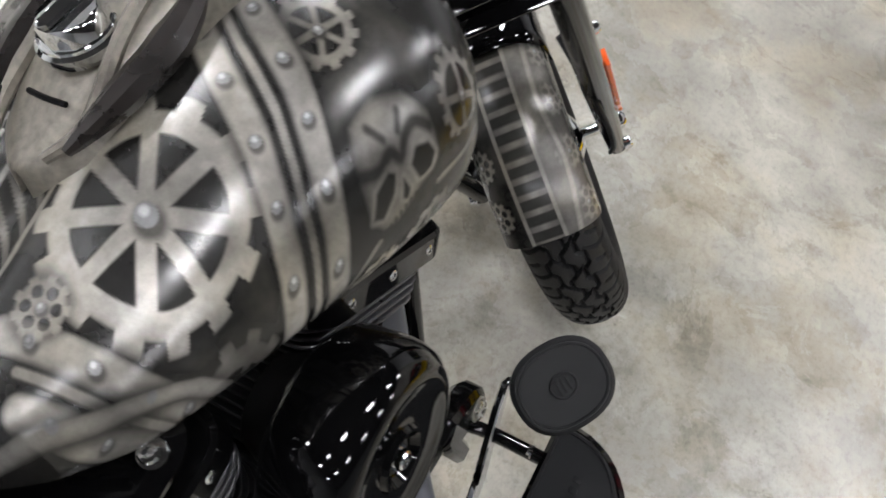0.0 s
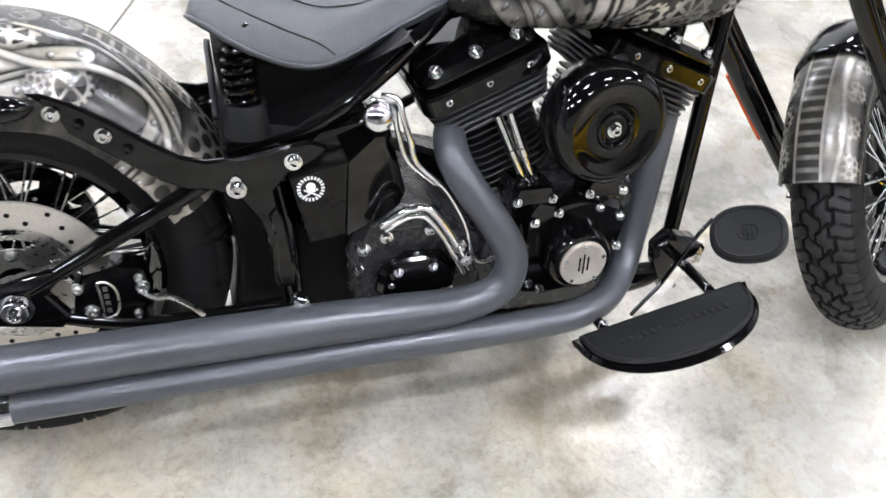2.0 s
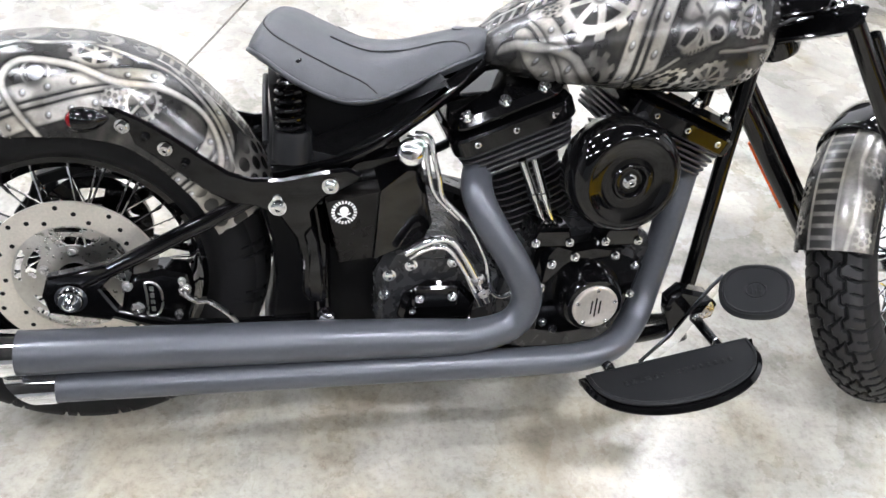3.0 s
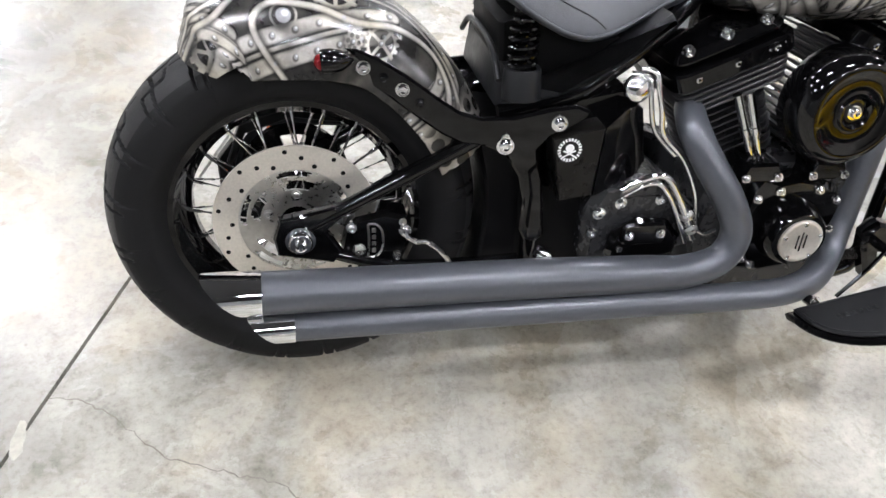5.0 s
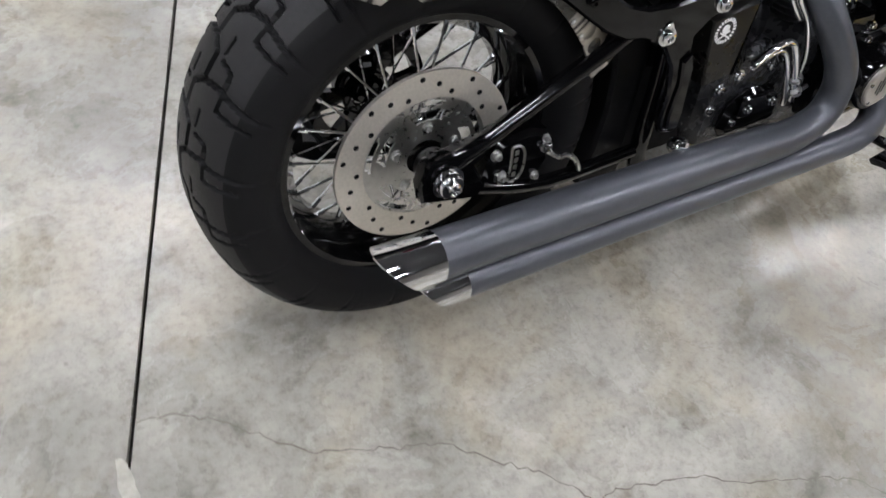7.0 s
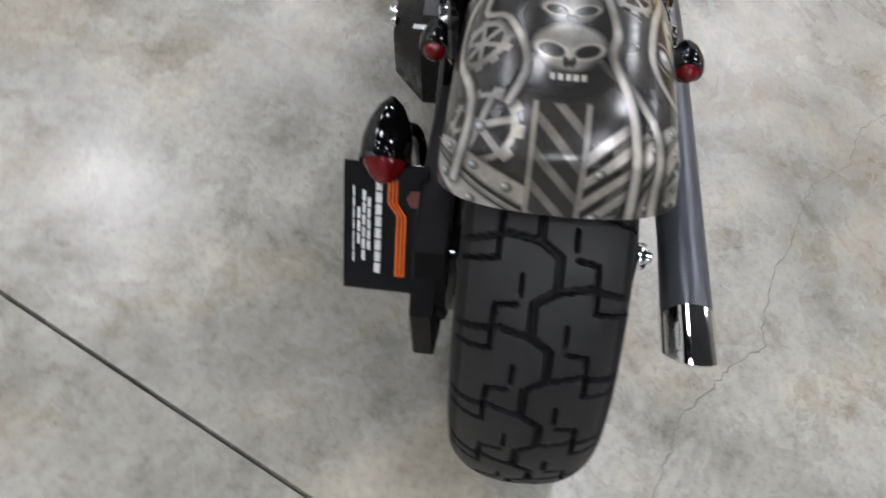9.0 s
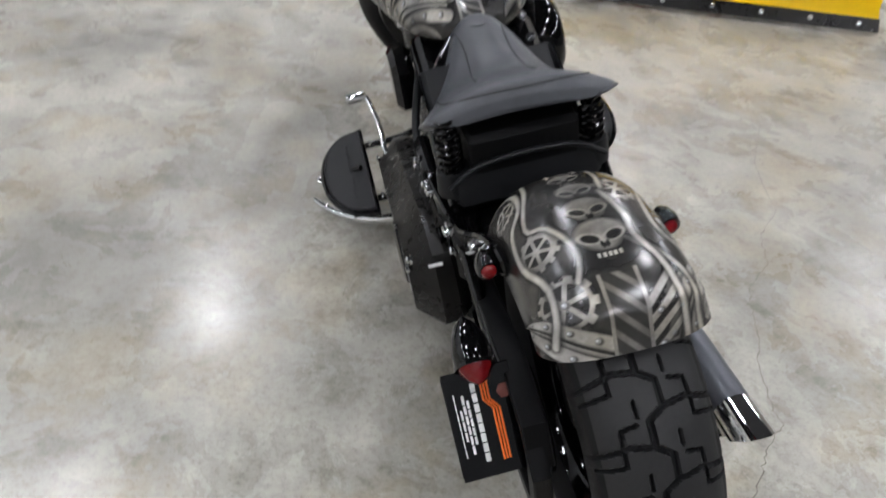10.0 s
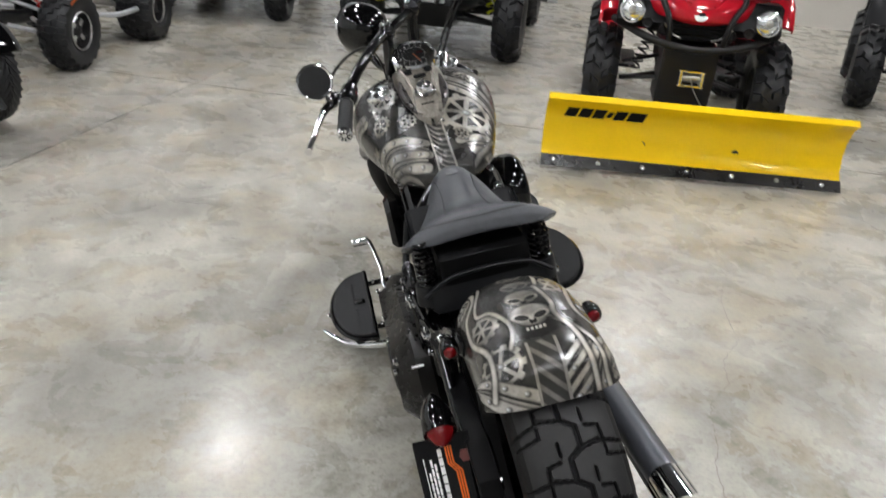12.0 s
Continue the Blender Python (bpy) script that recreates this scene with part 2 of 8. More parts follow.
        if bevel:
            s = 1 if y1 > y0 else -1
            rs = [ring(y0, bevel), ring(y0 + s * bevel, 0), ring(y1 - s * bevel, 0), ring(y1, bevel)]
        else:
            rs = [ring(y0, 0), ring(y1, 0)]
        return self.rings(rs)

    def box(self, c, s, bevel=0.004, rot=None):
        hx, hy, hz = s[0] / 2, s[1] / 2, s[2] / 2
        b = min(bevel, hx * 0.9, hy * 0.9)
        base = [(hx - b, hy), (hx, hy - b), (hx, -hy + b), (hx - b, -hy), (-hx + b, -hy), (-hx, -hy + b), (-hx, hy - b), (-hx + b, hy)]
        bz = min(bevel, hz * 0.9)
        sc = lambda q, e: [(x - math.copysign(e, x) if e else x, y - math.copysign(e, y) if e else y) for x, y in q]  # noqa: E731
        rs = [[(x, y, z) for x, y in sc(base, e)] for z, e in ((-hz, bz), (-hz + bz, 0), (hz - bz, 0), (hz, bz))]
        m = Matrix.Translation(c) @ (Euler([radians(a) for a in rot]).to_matrix().to_4x4() if rot else Matrix())
        return self.rings([[m @ Vector(p) for p in r] for r in rs])

    def ball(self, c, r, n=16, scale=(1, 1, 1)):
        k = n // 2
        rings = [[(c[0] + r * scale[0] * math.sin(math.pi * i / k) * math.cos(2 * math.pi * j / n), c[1] + r * scale[1] * math.sin(math.pi * i / k) * math.sin(2 * math.pi * j / n),
                   c[2] + r * scale[2] * math.cos(math.pi * i / k)) for j in range(n)] for i in range(1, k)]
        return self.rings(rings)

    def bolt(self, at, axis, r=0.007, h=0.006, washer=True):
        if washer:
            self.lathe([(0, r * 1.35), (h * 0.3, r * 1.35)], at, axis, 16)
        self.lathe([(h * 0.25, r), (h * 0.85, r), (h, r * 0.8), (h, r * 0.5), (h * 0.6, r * 0.45)], at, axis, 12)
        return self

    def mesh(self, name, smooth=40):
        me = bpy.data.meshes.new(name)
        me.from_pydata(self.v, [], self.f)
        bm = bmesh.new()
        bm.from_mesh(me)
        bmesh.ops.recalc_face_normals(bm, faces=bm.faces)
        bm.to_mesh(me)
        bm.free()
        me.shade_smooth()
        me.set_sharp_from_angle(angle=radians(smooth))
        return me


def shift(x=0.0, y=0.0, z=0.0):
    return Matrix.Translation((x, y, z))


AT = shift()          # where the section of the motorcycle that is being built sits


def part(name, shape, mat, parent, label="", smooth=40):
    ob = new(name, shape.mesh(name, smooth) if isinstance(shape, Shape) else shape)
    ob.data.transform(AT)
    ob.data.materials.clear()
    ob.data.materials.append(mat)
    ob.parent = parent
    return tagged(ob, label=label)


def thing(name, m, label, category, group="", kind=""):
    ob = new(name)
    ob.empty_display_size = 0.1
    ob.matrix_basis = m
    return tagged(ob, label, category, group, kind)


def structure(name, shape, mat, label):
    ob = new(name, shape.mesh(name))
    ob.data.materials.append(mat)
    return tagged(ob, label, "", "", "structure")


def lerp_table(table, x):
    """Smooth interpolation of rows (x, values...)."""
    xs = [r[0] for r in table]
    if x <= xs[0]:
        return table[0][1:]
    if x >= xs[-1]:
        return table[-1][1:]
    i = max(k for k in range(len(xs) - 1) if xs[k] <= x)
    t = (x - xs[i]) / (xs[i + 1] - xs[i])
    g = lambda q: table[min(max(q, 0), len(table) - 1)]  # noqa: E731
    out = []
    for c in range(1, len(table[0])):
        p0, p1, p2, p3 = (g(i + k)[c] for k in (-1, 0, 1, 2))
        out.append(0.5 * (2 * p1 + (p2 - p0) * t + (2 * p0 - 5 * p1 + 4 * p2 - p3) * t * t + (3 * p1 - p0 - 3 * p2 + p3) * t ** 3))
    return out


# ------------------------------------------------------------------ setting
def floor():
    """Concrete slabs with sawn joints between them."""
    jd = Vector((0.3487, 0.9372, 0))            # direction of the cross joints
    jl = Vector((0.9372, -0.3487, 0))           # direction of the long joints
    o = Vector((-0.484, -0.1125, 0))
    s = Shape()
    a_cuts = [-12.0, -6.1, 0.0, 4.1, 8.2, 12.3, 24.0]
    b_cuts = [-16.0, -8.6, -2.9, 3.07, 9.2, 17.0]
    g = 0.0028
    for a0, a1 in zip(a_cuts, a_cuts[1:]):
        for b0, b1 in zip(b_cuts, b_cuts[1:]):
            c = [(a0 + g, b0 + g), (a1 - g, b0 + g), (a1 - g, b1 - g), (a0 + g, b1 - g)]
            top = [o + jl * a + jd * b for a, b in c]
            inn = 0.001
            top = [o + jl * (a + (inn if i in (0, 3) else -inn)) + jd * (b + (inn if i < 2 else -inn)) for i, (a, b) in enumerate(c)]
            low = [o + jl * a + jd * b - Vector((0, 0, 0.004)) for a, b in c]
            bot = [o + jl * a + jd * b - Vector((0, 0, 0.05)) for a, b in c]
            s.rings([bot, low, top])
    fl = structure("floor", s, M_FLOOR, "stained polished concrete floor with sawn joints")
    j = Shape().box((5, 0, -0.028), (46, 46, 0.02), 0)
    part("joint_filler", j, M_JOINT, fl)
    return fl


FLOOR = floor()

W0, W1 = Vector((8.88, -6.85, 0)), Vector((10.6, -0.2, 0))
WD = (W1 - W0).normalized()
WN = Vector((-WD.y, WD.x, 0))


def wall(name, a, b, h, mat, label, t=0.2):
    d = (b - a).normalized()
    n = Vector((d.y, -d.x, 0)) * t
    s = Shape()
    base = [a, b, b + n, a + n]
    s.rings([[p for p in base], [p + Vector((0, 0, h)) for p in base]])
    return structure(name, s, mat, label)


HALL_H = 6.2
K0 = W0 - WD * 14
K1 = W1 + WD * 8
door_x = W0 + WD * 4.05
wall("wall_east", K0, door_x, HALL_H, M_WALL, "beige painted showroom wall")
wall("wall_east_white", door_x + WD * 0.12, K1, HALL_H, M_WALLW, "white painted showroom wall")
# North, west and south walls are unseen additions; the grey west one darkens reflections.
wall("wall_north", K1, K1 + WN * 22, HALL_H, M_WALLW, "unseen plain white wall added to enclose the showroom")
wall("wall_west", K1 + WN * 22, K0 + WN * 22, HALL_H, M_GREY, "unseen plain wall, grey to darken reflections")
wall("wall_south", K0 + WN * 22, K0, HALL_H, M_WALLW, "unseen plain white wall added to enclose the showroom")
s = Shape().box(tuple(door_x + WD * 0.06 + WN * 0.01 + Vector((0, 0, HALL_H / 2))), (0.12, 0.16, HALL_H), 0.01, (0, 0, math.degrees(math.atan2(WD.y, WD.x))))
structure("trim_post", s, M_GREY, "grey painted wall corner trim")
for nm, a, b in (("baseboard_white", door_x + WD * 0.14, K1),):
    s = Shape()
    base = [a + WN * 0.003, b + WN * 0.003, b + WN * 0.02, a + WN * 0.02]
    s.rings([base, [p + Vector((0, 0, 0.12)) for p in base]])
    structure(nm, s, M_BASE, "black vinyl baseboard")
ceil = Shape()
cb = [K0 - WN, K1 - WN + WD, K1 + WN * 22.5 + WD, K0 + WN * 22.5 - WD]
ceil.rings([[p + Vector((0, 0, HALL_H)) for p in cb], [p + Vector((0, 0, HALL_H + 0.2)) for p in cb]])
structure("ceiling", ceil, M_CEIL, "dark painted steel showroom ceiling")


def ceiling_light(m):
    h = LAMP_W / 2
    t = thing("ceiling_light", m, "white high-bay ceiling light with a glowing panel", "ceiling light", "ceiling lights")
    part("housing", Shape().prism([(-h - 0.02, 0.03), (h + 0.02, 0.03), (h * 0.6, 0.11), (-h * 0.6, 0.11)], -LAMP_L / 2 - 0.03, LAMP_L / 2 + 0.03, 0.004, "yzx"), M_WHITE, t)
    part("diffuser", Shape().prism([(-h, 0.0), (h, 0.0), (h, 0.028), (-h, 0.028)], -LAMP_L / 2, LAMP_L / 2, 0.004, "yzx"), M_LAMP, t, "glowing white panel")
    for k in (-1, 1):
        part("hanger", Shape().tube([(k * LAMP_L * 0.4, 0, 0.11), (k * LAMP_L * 0.4, 0, HALL_H - LAMP_Z)], 0.006, 6), M_ZINC, t)
    return t


first = None
for ix in LAMP_ROWS:
    for iy in LAMP_COLS:
        p = Vector((0.940, -0.341, 0)) * iy + Vector((0.341, 0.940, 0)) * ix + Vector((LAMP_O[0], LAMP_O[1], LAMP_Z))
        if not (0.8 < (p - K0).dot(WN) < 21 and 1 < (p - K0).dot(WD) < (K1 - K0).length - 1):
            continue
        m = Matrix.Translation(p) @ pose(0, 0, 0, 0, 0, -19.9 + LAMP_TURN)
        if first is None:
            first = ceiling_light(m)
        else:
            copy_thing(first, m)


# crack: a thin dark branching line in the slab
def crack():
    pts = [(-0.48, -0.113), (-0.42, -0.118), (-0.354, -0.16), (-0.289, -0.228), (-0.251, -0.254), (-0.115, -0.305), (-0.045, -0.328), (0.004, -0.372), (0.09, -0.44), (0.15, -0.515), (0.189, -0.51), (0.35, -0.555),
           (0.415, -0.598), (0.565, -0.65), (0.63, -0.68), (0.728, -0.792), (0.86, -0.84), (0.99, -0.97), (1.08, -0.985), (1.29, -1.05), (1.56, -1.22), (1.81, -1.27)]
    rnd = random.Random(5)
    fine = []
    for (x0, y0), (x1, y1) in zip(pts, pts[1:]):
        k = max(3, int(math.hypot(x1 - x0, y1 - y0) / 0.012))
        for i in range(k):
            t = i / k
            fine.append((x0 + (x1 - x0) * t + rnd.uniform(-1, 1) * 0.004, y0 + (y1 - y0) * t + rnd.uniform(-1, 1) * 0.004))
    s = Shape()
    verts, faces = [], []
    for i, (x, y) in enumerate(fine):
        a, b = fine[max(i - 1, 0)], fine[min(i + 1, len(fine) - 1)]
        dx, dy = b[0] - a[0], b[1] - a[1]
        ln = math.hypot(dx, dy)
        w = 0.0011 * (0.5 + rnd.random())
        for k in (-1, 1):
            verts.append((x - dy / ln * w * k, y + dx / ln * w * k, 0.0006))
    for i in range(len(fine) - 1):
        faces.append((2 * i, 2 * i + 1, 2 * i + 3, 2 * i + 2))
    s.put(verts, faces)
    part("crack", s, material("crack_dirt", (0.16, 0.145, 0.12), 0.8), FLOOR, "thin wandering crack in the concrete")
    chip = Shape()
    rr = random.Random(8)
    ring = [(-0.515 + 0.014 * math.cos(a) * (0.7 + 0.6 * rr.random()), -0.195 + 0.042 * math.sin(a) * (0.7 + 0.5 * rr.random()), 0.0007) for a in [2 * math.pi * i / 18 for i in range(18)]]
    chip.put(ring, [tuple(range(18))])
    part("joint_chip", chip, material("pale_broken_edge", (0.42, 0.40, 0.35), 0.85, var=0.3, scale=40, bump=0.8, bump_scale=80), FLOOR, "pale spalled edge of the joint")


crack()


# ------------------------------------------------------------------ motorcycle
BIKE = thing("motorcycle", pose(0.003, -0.002, -0.011, -14.67, 0, 1.38), "black custom motorcycle with airbrushed gear paint leaning on its side stand", "motorcycle")
AXZ = 0.335


def tyre_shape(c, R, hw, bead, m=None, crown=0.35, n=96):
    """Tyre with rounded crown, shoulders and sidewalls, axis along y."""
    prof = []
    for i in range(25):
        a = -1 + 2 * i / 24
        y = hw * math.copysign(abs(math.sin(a * math.pi / 2)) ** 0.9, a)
        r = R - (R - bead) * (1 - math.cos(a * math.pi / 2) ** 0.55) if abs(a) < 1 else bead
        prof.append((y, max(r, bead)))
    prof = [(-hw * 0.72, bead)] + [p for p in prof if p[1] > bead + 0.004] + [(hw * 0.72, bead)]
    prof += [(hw * 0.66, bead - 0.004), (hw * 0.5, bead + 0.01), (-hw * 0.5, bead + 0.01), (-hw * 0.66, bead - 0.004)]
    return Shape(m).lathe(prof, c, (0, 1, 0), n, closed=True)


def tread_r(y, R, hw, bead):
    s = min(abs(y) / hw, 0.999) ** (1 / 0.9)
    a = math.asin(min(s, 1)) / (math.pi / 2)
    return R - (R - bead) * (1 - math.cos(a * math.pi / 2) ** 0.55)


def treaded_tyre(c, R, hw, bead, m, period, lines, depth, n_per, ny=74):
    """Tyre whose tread grooves are cut into the crown; lines: ((u, y), (u, y), width) in one period."""
    count = round(2 * math.pi * R / period)
    n = count * n_per
    period = 2 * math.pi * R / count
    u = np.arange(n_per) * period / n_per
    ys = hw * 0.93 * np.linspace(-1, 1, ny)
    U, Y = np.meshgrid(u, ys, indexing="ij")
    cut = np.zeros_like(U)
    for (u0, y0), (u1, y1), w in lines:
        for k in (-1, 0, 1):
            a0, a1 = (u0 + k) * period, (u1 + k) * period
            d0, d1 = a1 - a0, y1 - y0
            t = np.clip(((U - a0) * d0 + (Y - y0) * d1) / (d0 * d0 + d1 * d1), 0, 1)
            e = np.hypot(U - a0 - t * d0, Y - y0 - t * d1)
            cut = np.maximum(cut, sm(w / 2 + 0.0008, w / 2 - 0.0008, e))
    base = np.array([tread_r(y, R, hw, bead) for y in ys])
    rad = base[None, :] - depth * cut
    side = [(hw * 0.985, bead + 0.55 * (base[-1] - bead)), (hw * 0.93, bead + 0.25 * (base[-1] - bead)), (hw * 0.72, bead), (hw * 0.66, bead - 0.004), (hw * 0.5, bead + 0.01)]
    side = [(y, r) for y, r in side] + [(-y, r) for y, r in side[::-1]]
    th = np.arange(n) * 2 * np.pi / n
    rr = np.concatenate([np.tile(rad, (count, 1)), np.tile(np.array([r for _, r in side]), (n, 1))], 1)
    yy = np.concatenate([ys, [y for y, _ in side]])
    P = np.stack([c[0] + rr * np.cos(th)[:, None], np.broadcast_to(c[1] + yy, rr.shape), c[2] + rr * np.sin(th)[:, None]], 2)
    P = np.concatenate([P, P[:1]], 0)
    me = grid_mesh("tyre", P, True)
    worn = np.zeros((n, len(yy)), np.int32)
    mid = (cut[:, :-1] + cut[:, 1:]) / 2
    worn[:, :ny - 1] = np.tile((mid < 0.4) & (np.abs(ys[:-1])[None] < 0.82 * hw), (count, 1))
    b = bmesh.new()
    b.from_mesh(me)
    bmesh.ops.remove_doubles(b, verts=b.verts, dist=1e-5)
    bmesh.ops.recalc_face_normals(b, faces=b.faces)
    b.to_mesh(me)
    b.free()
    me.shade_smooth()
    me.set_sharp_from_angle(angle=radians(42))
    if m:
        me.transform(m)
    return me, worn.ravel()


def zigzag(y, amp, w, phase=0.0):
    """A stepped groove along the tread."""
    q = [(0.0, -amp), (0.36, -amp), (0.5, amp), (0.86, amp), (1.0, -amp)]
    return [((a[0] + phase, y + a[1]), (b[0] + phase, y + b[1]), w) for a, b in zip(q, q[1:])]


REAR_TREAD = zigzag(0.0, 0.011, 0.0075) + [
    ((0.36, -0.011), (0.30, -0.045), 0.00675), ((0.30, -0.045), (0.42, -0.094), 0.00675), ((0.86, 0.011), (0.80, 0.045), 0.00675), ((0.80, 0.045), (0.92, 0.094), 0.00675),
    ((0.02, -0.030), (0.06, -0.052), 0.00473), ((0.06, -0.052), (0.56, -0.054), 0.00473), ((0.56, -0.054), (0.62, -0.090), 0.00473), ((0.72, -0.026), (0.92, -0.026), 0.00405),
    ((0.52, 0.030), (0.56, 0.052), 0.00473), ((0.56, 0.052), (1.06, 0.054), 0.00473), ((1.06, 0.054), (1.12, 0.090), 0.00473), ((0.22, 0.026), (0.42, 0.026), 0.00405)]
FRONT_TREAD = zigzag(0.0, 0.0055, 0.0055) + zigzag(0.024, 0.005, 0.0055, 0.25) + zigzag(-0.024, 0.005, 0.0055, 0.75) + [
    ((0.61, 0.019), (0.80, 0.008), 0.00486), ((0.11, 0.029), (0.30, 0.048), 0.0054), ((0.30, 0.048), (0.34, 0.060), 0.0054),
    ((0.11, -0.019), (0.30, -0.008), 0.00486), ((0.61, -0.029), (0.80, -0.048), 0.0054), ((0.80, -0.048), (0.84, -0.060), 0.0054), ((0.70, 0.040), (0.86, 0.052), 0.00432), ((0.20, -0.040), (0.36, -0.052), 0.00432)]


def rim_shape(c, r, hw, m=None, n=72):
    prof = [(-hw, r + 0.012), (-hw - 0.006, r + 0.010), (-hw - 0.006, r - 0.004), (-hw + 0.012, r - 0.012), (-hw * 0.4, r - 0.03), (hw * 0.4, r - 0.03), (hw - 0.012, r - 0.012), (hw + 0.006, r - 0.004),
            (hw + 0.006, r + 0.010), (hw, r + 0.012), (hw * 0.4, r - 0.022), (-hw * 0.4, r - 0.022)]
    return Shape(m).lathe(prof, c, (0, 1, 0), n, closed=True)


def wheel(name, c, R, hw, rim_r, rim_hw, hub_hw, hub_r, m, label, tread, spokes=40):
    w = new(name)
    w.parent = BIKE
    tagged(w, label=label)
    me, worn = treaded_tyre(c, R, hw, rim_r + 0.008, m, *tread)
    ty = part("tyre", me, M_TYRE, w, "worn black rubber tyre with a grooved tread")
    me.materials.append(M_TYRE_WORN)
    me.polygons.foreach_set("material_index", worn)
    part("rim", rim_shape(c, rim_r, rim_hw, m), M_BLACK, w, "gloss black laced rim")
    part("hub", Shape(m).lathe([(-hub_hw, 0.02), (-hub_hw, hub_r), (-hub_hw + 0.008, hub_r), (-hub_hw + 0.016, hub_r * 0.62), (hub_hw - 0.016, hub_r * 0.62), (hub_hw - 0.008, hub_r), (hub_hw, hub_r), (hub_hw, 0.02)], c, (0, 1, 0), 32), M_BLACK, w)
    for i in range(spokes):
        side = 1 if i % 2 else -1
        a = 2 * math.pi * (i // 2) / (spokes / 2) + (0.08 if side > 0 else 0)
        lean = 0.42 * (1 if (i // 2) % 2 else -1)
        h = Vector((c[0] + hub_r * 0.9 * math.cos(a - lean), c[1] + side * (hub_hw - 0.006), c[2] + hub_r * 0.9 * math.sin(a - lean)))
        e = Vector((c[0] + (rim_r - 0.026) * math.cos(a), c[1] + side * rim_hw * 0.25, c[2] + (rim_r - 0.026) * math.sin(a)))
        part("spoke", Shape(m).tube([h, e], 0.0021, 6, 0).tube([e - (e - h).normalized() * 0.022, e], 0.0036, 6, 0), M_CHROME, w)
    return w




def add_art(me, fn, pts):
    """Stores the painted colour of every vertex; fn takes arrays."""
    col = me.attributes.new("art", "FLOAT_COLOR", "POINT")
    out = np.ones((len(me.vertices), 4), dtype=np.float32)
    out[:, :3] = fn(*pts)
    col.data.foreach_set("color", out.ravel())


# ---- painted artwork
def sm(a, b, x):
    t = np.clip((x - a) / (b - a), 0, 1)
    return t * t * (3 - 2 * t)


def smoke(u, v, seed, freq):
    rng = np.random.RandomState(seed)
    out = np.zeros_like(u)
    for k in range(14):
        a, ph, fr = rng.uniform(0, 2 * np.pi), rng.uniform(0, 2 * np.pi), freq * rng.uniform(0.5, 2.4)
        w = rng.uniform(-1, 1) * 2
        out += np.sin((u * np.cos(a) + v * np.sin(a)) * fr + ph + w * np.sin((u * np.sin(a) - v * np.cos(a)) * fr * 0.7 + ph * 2))
    return out / 5.0


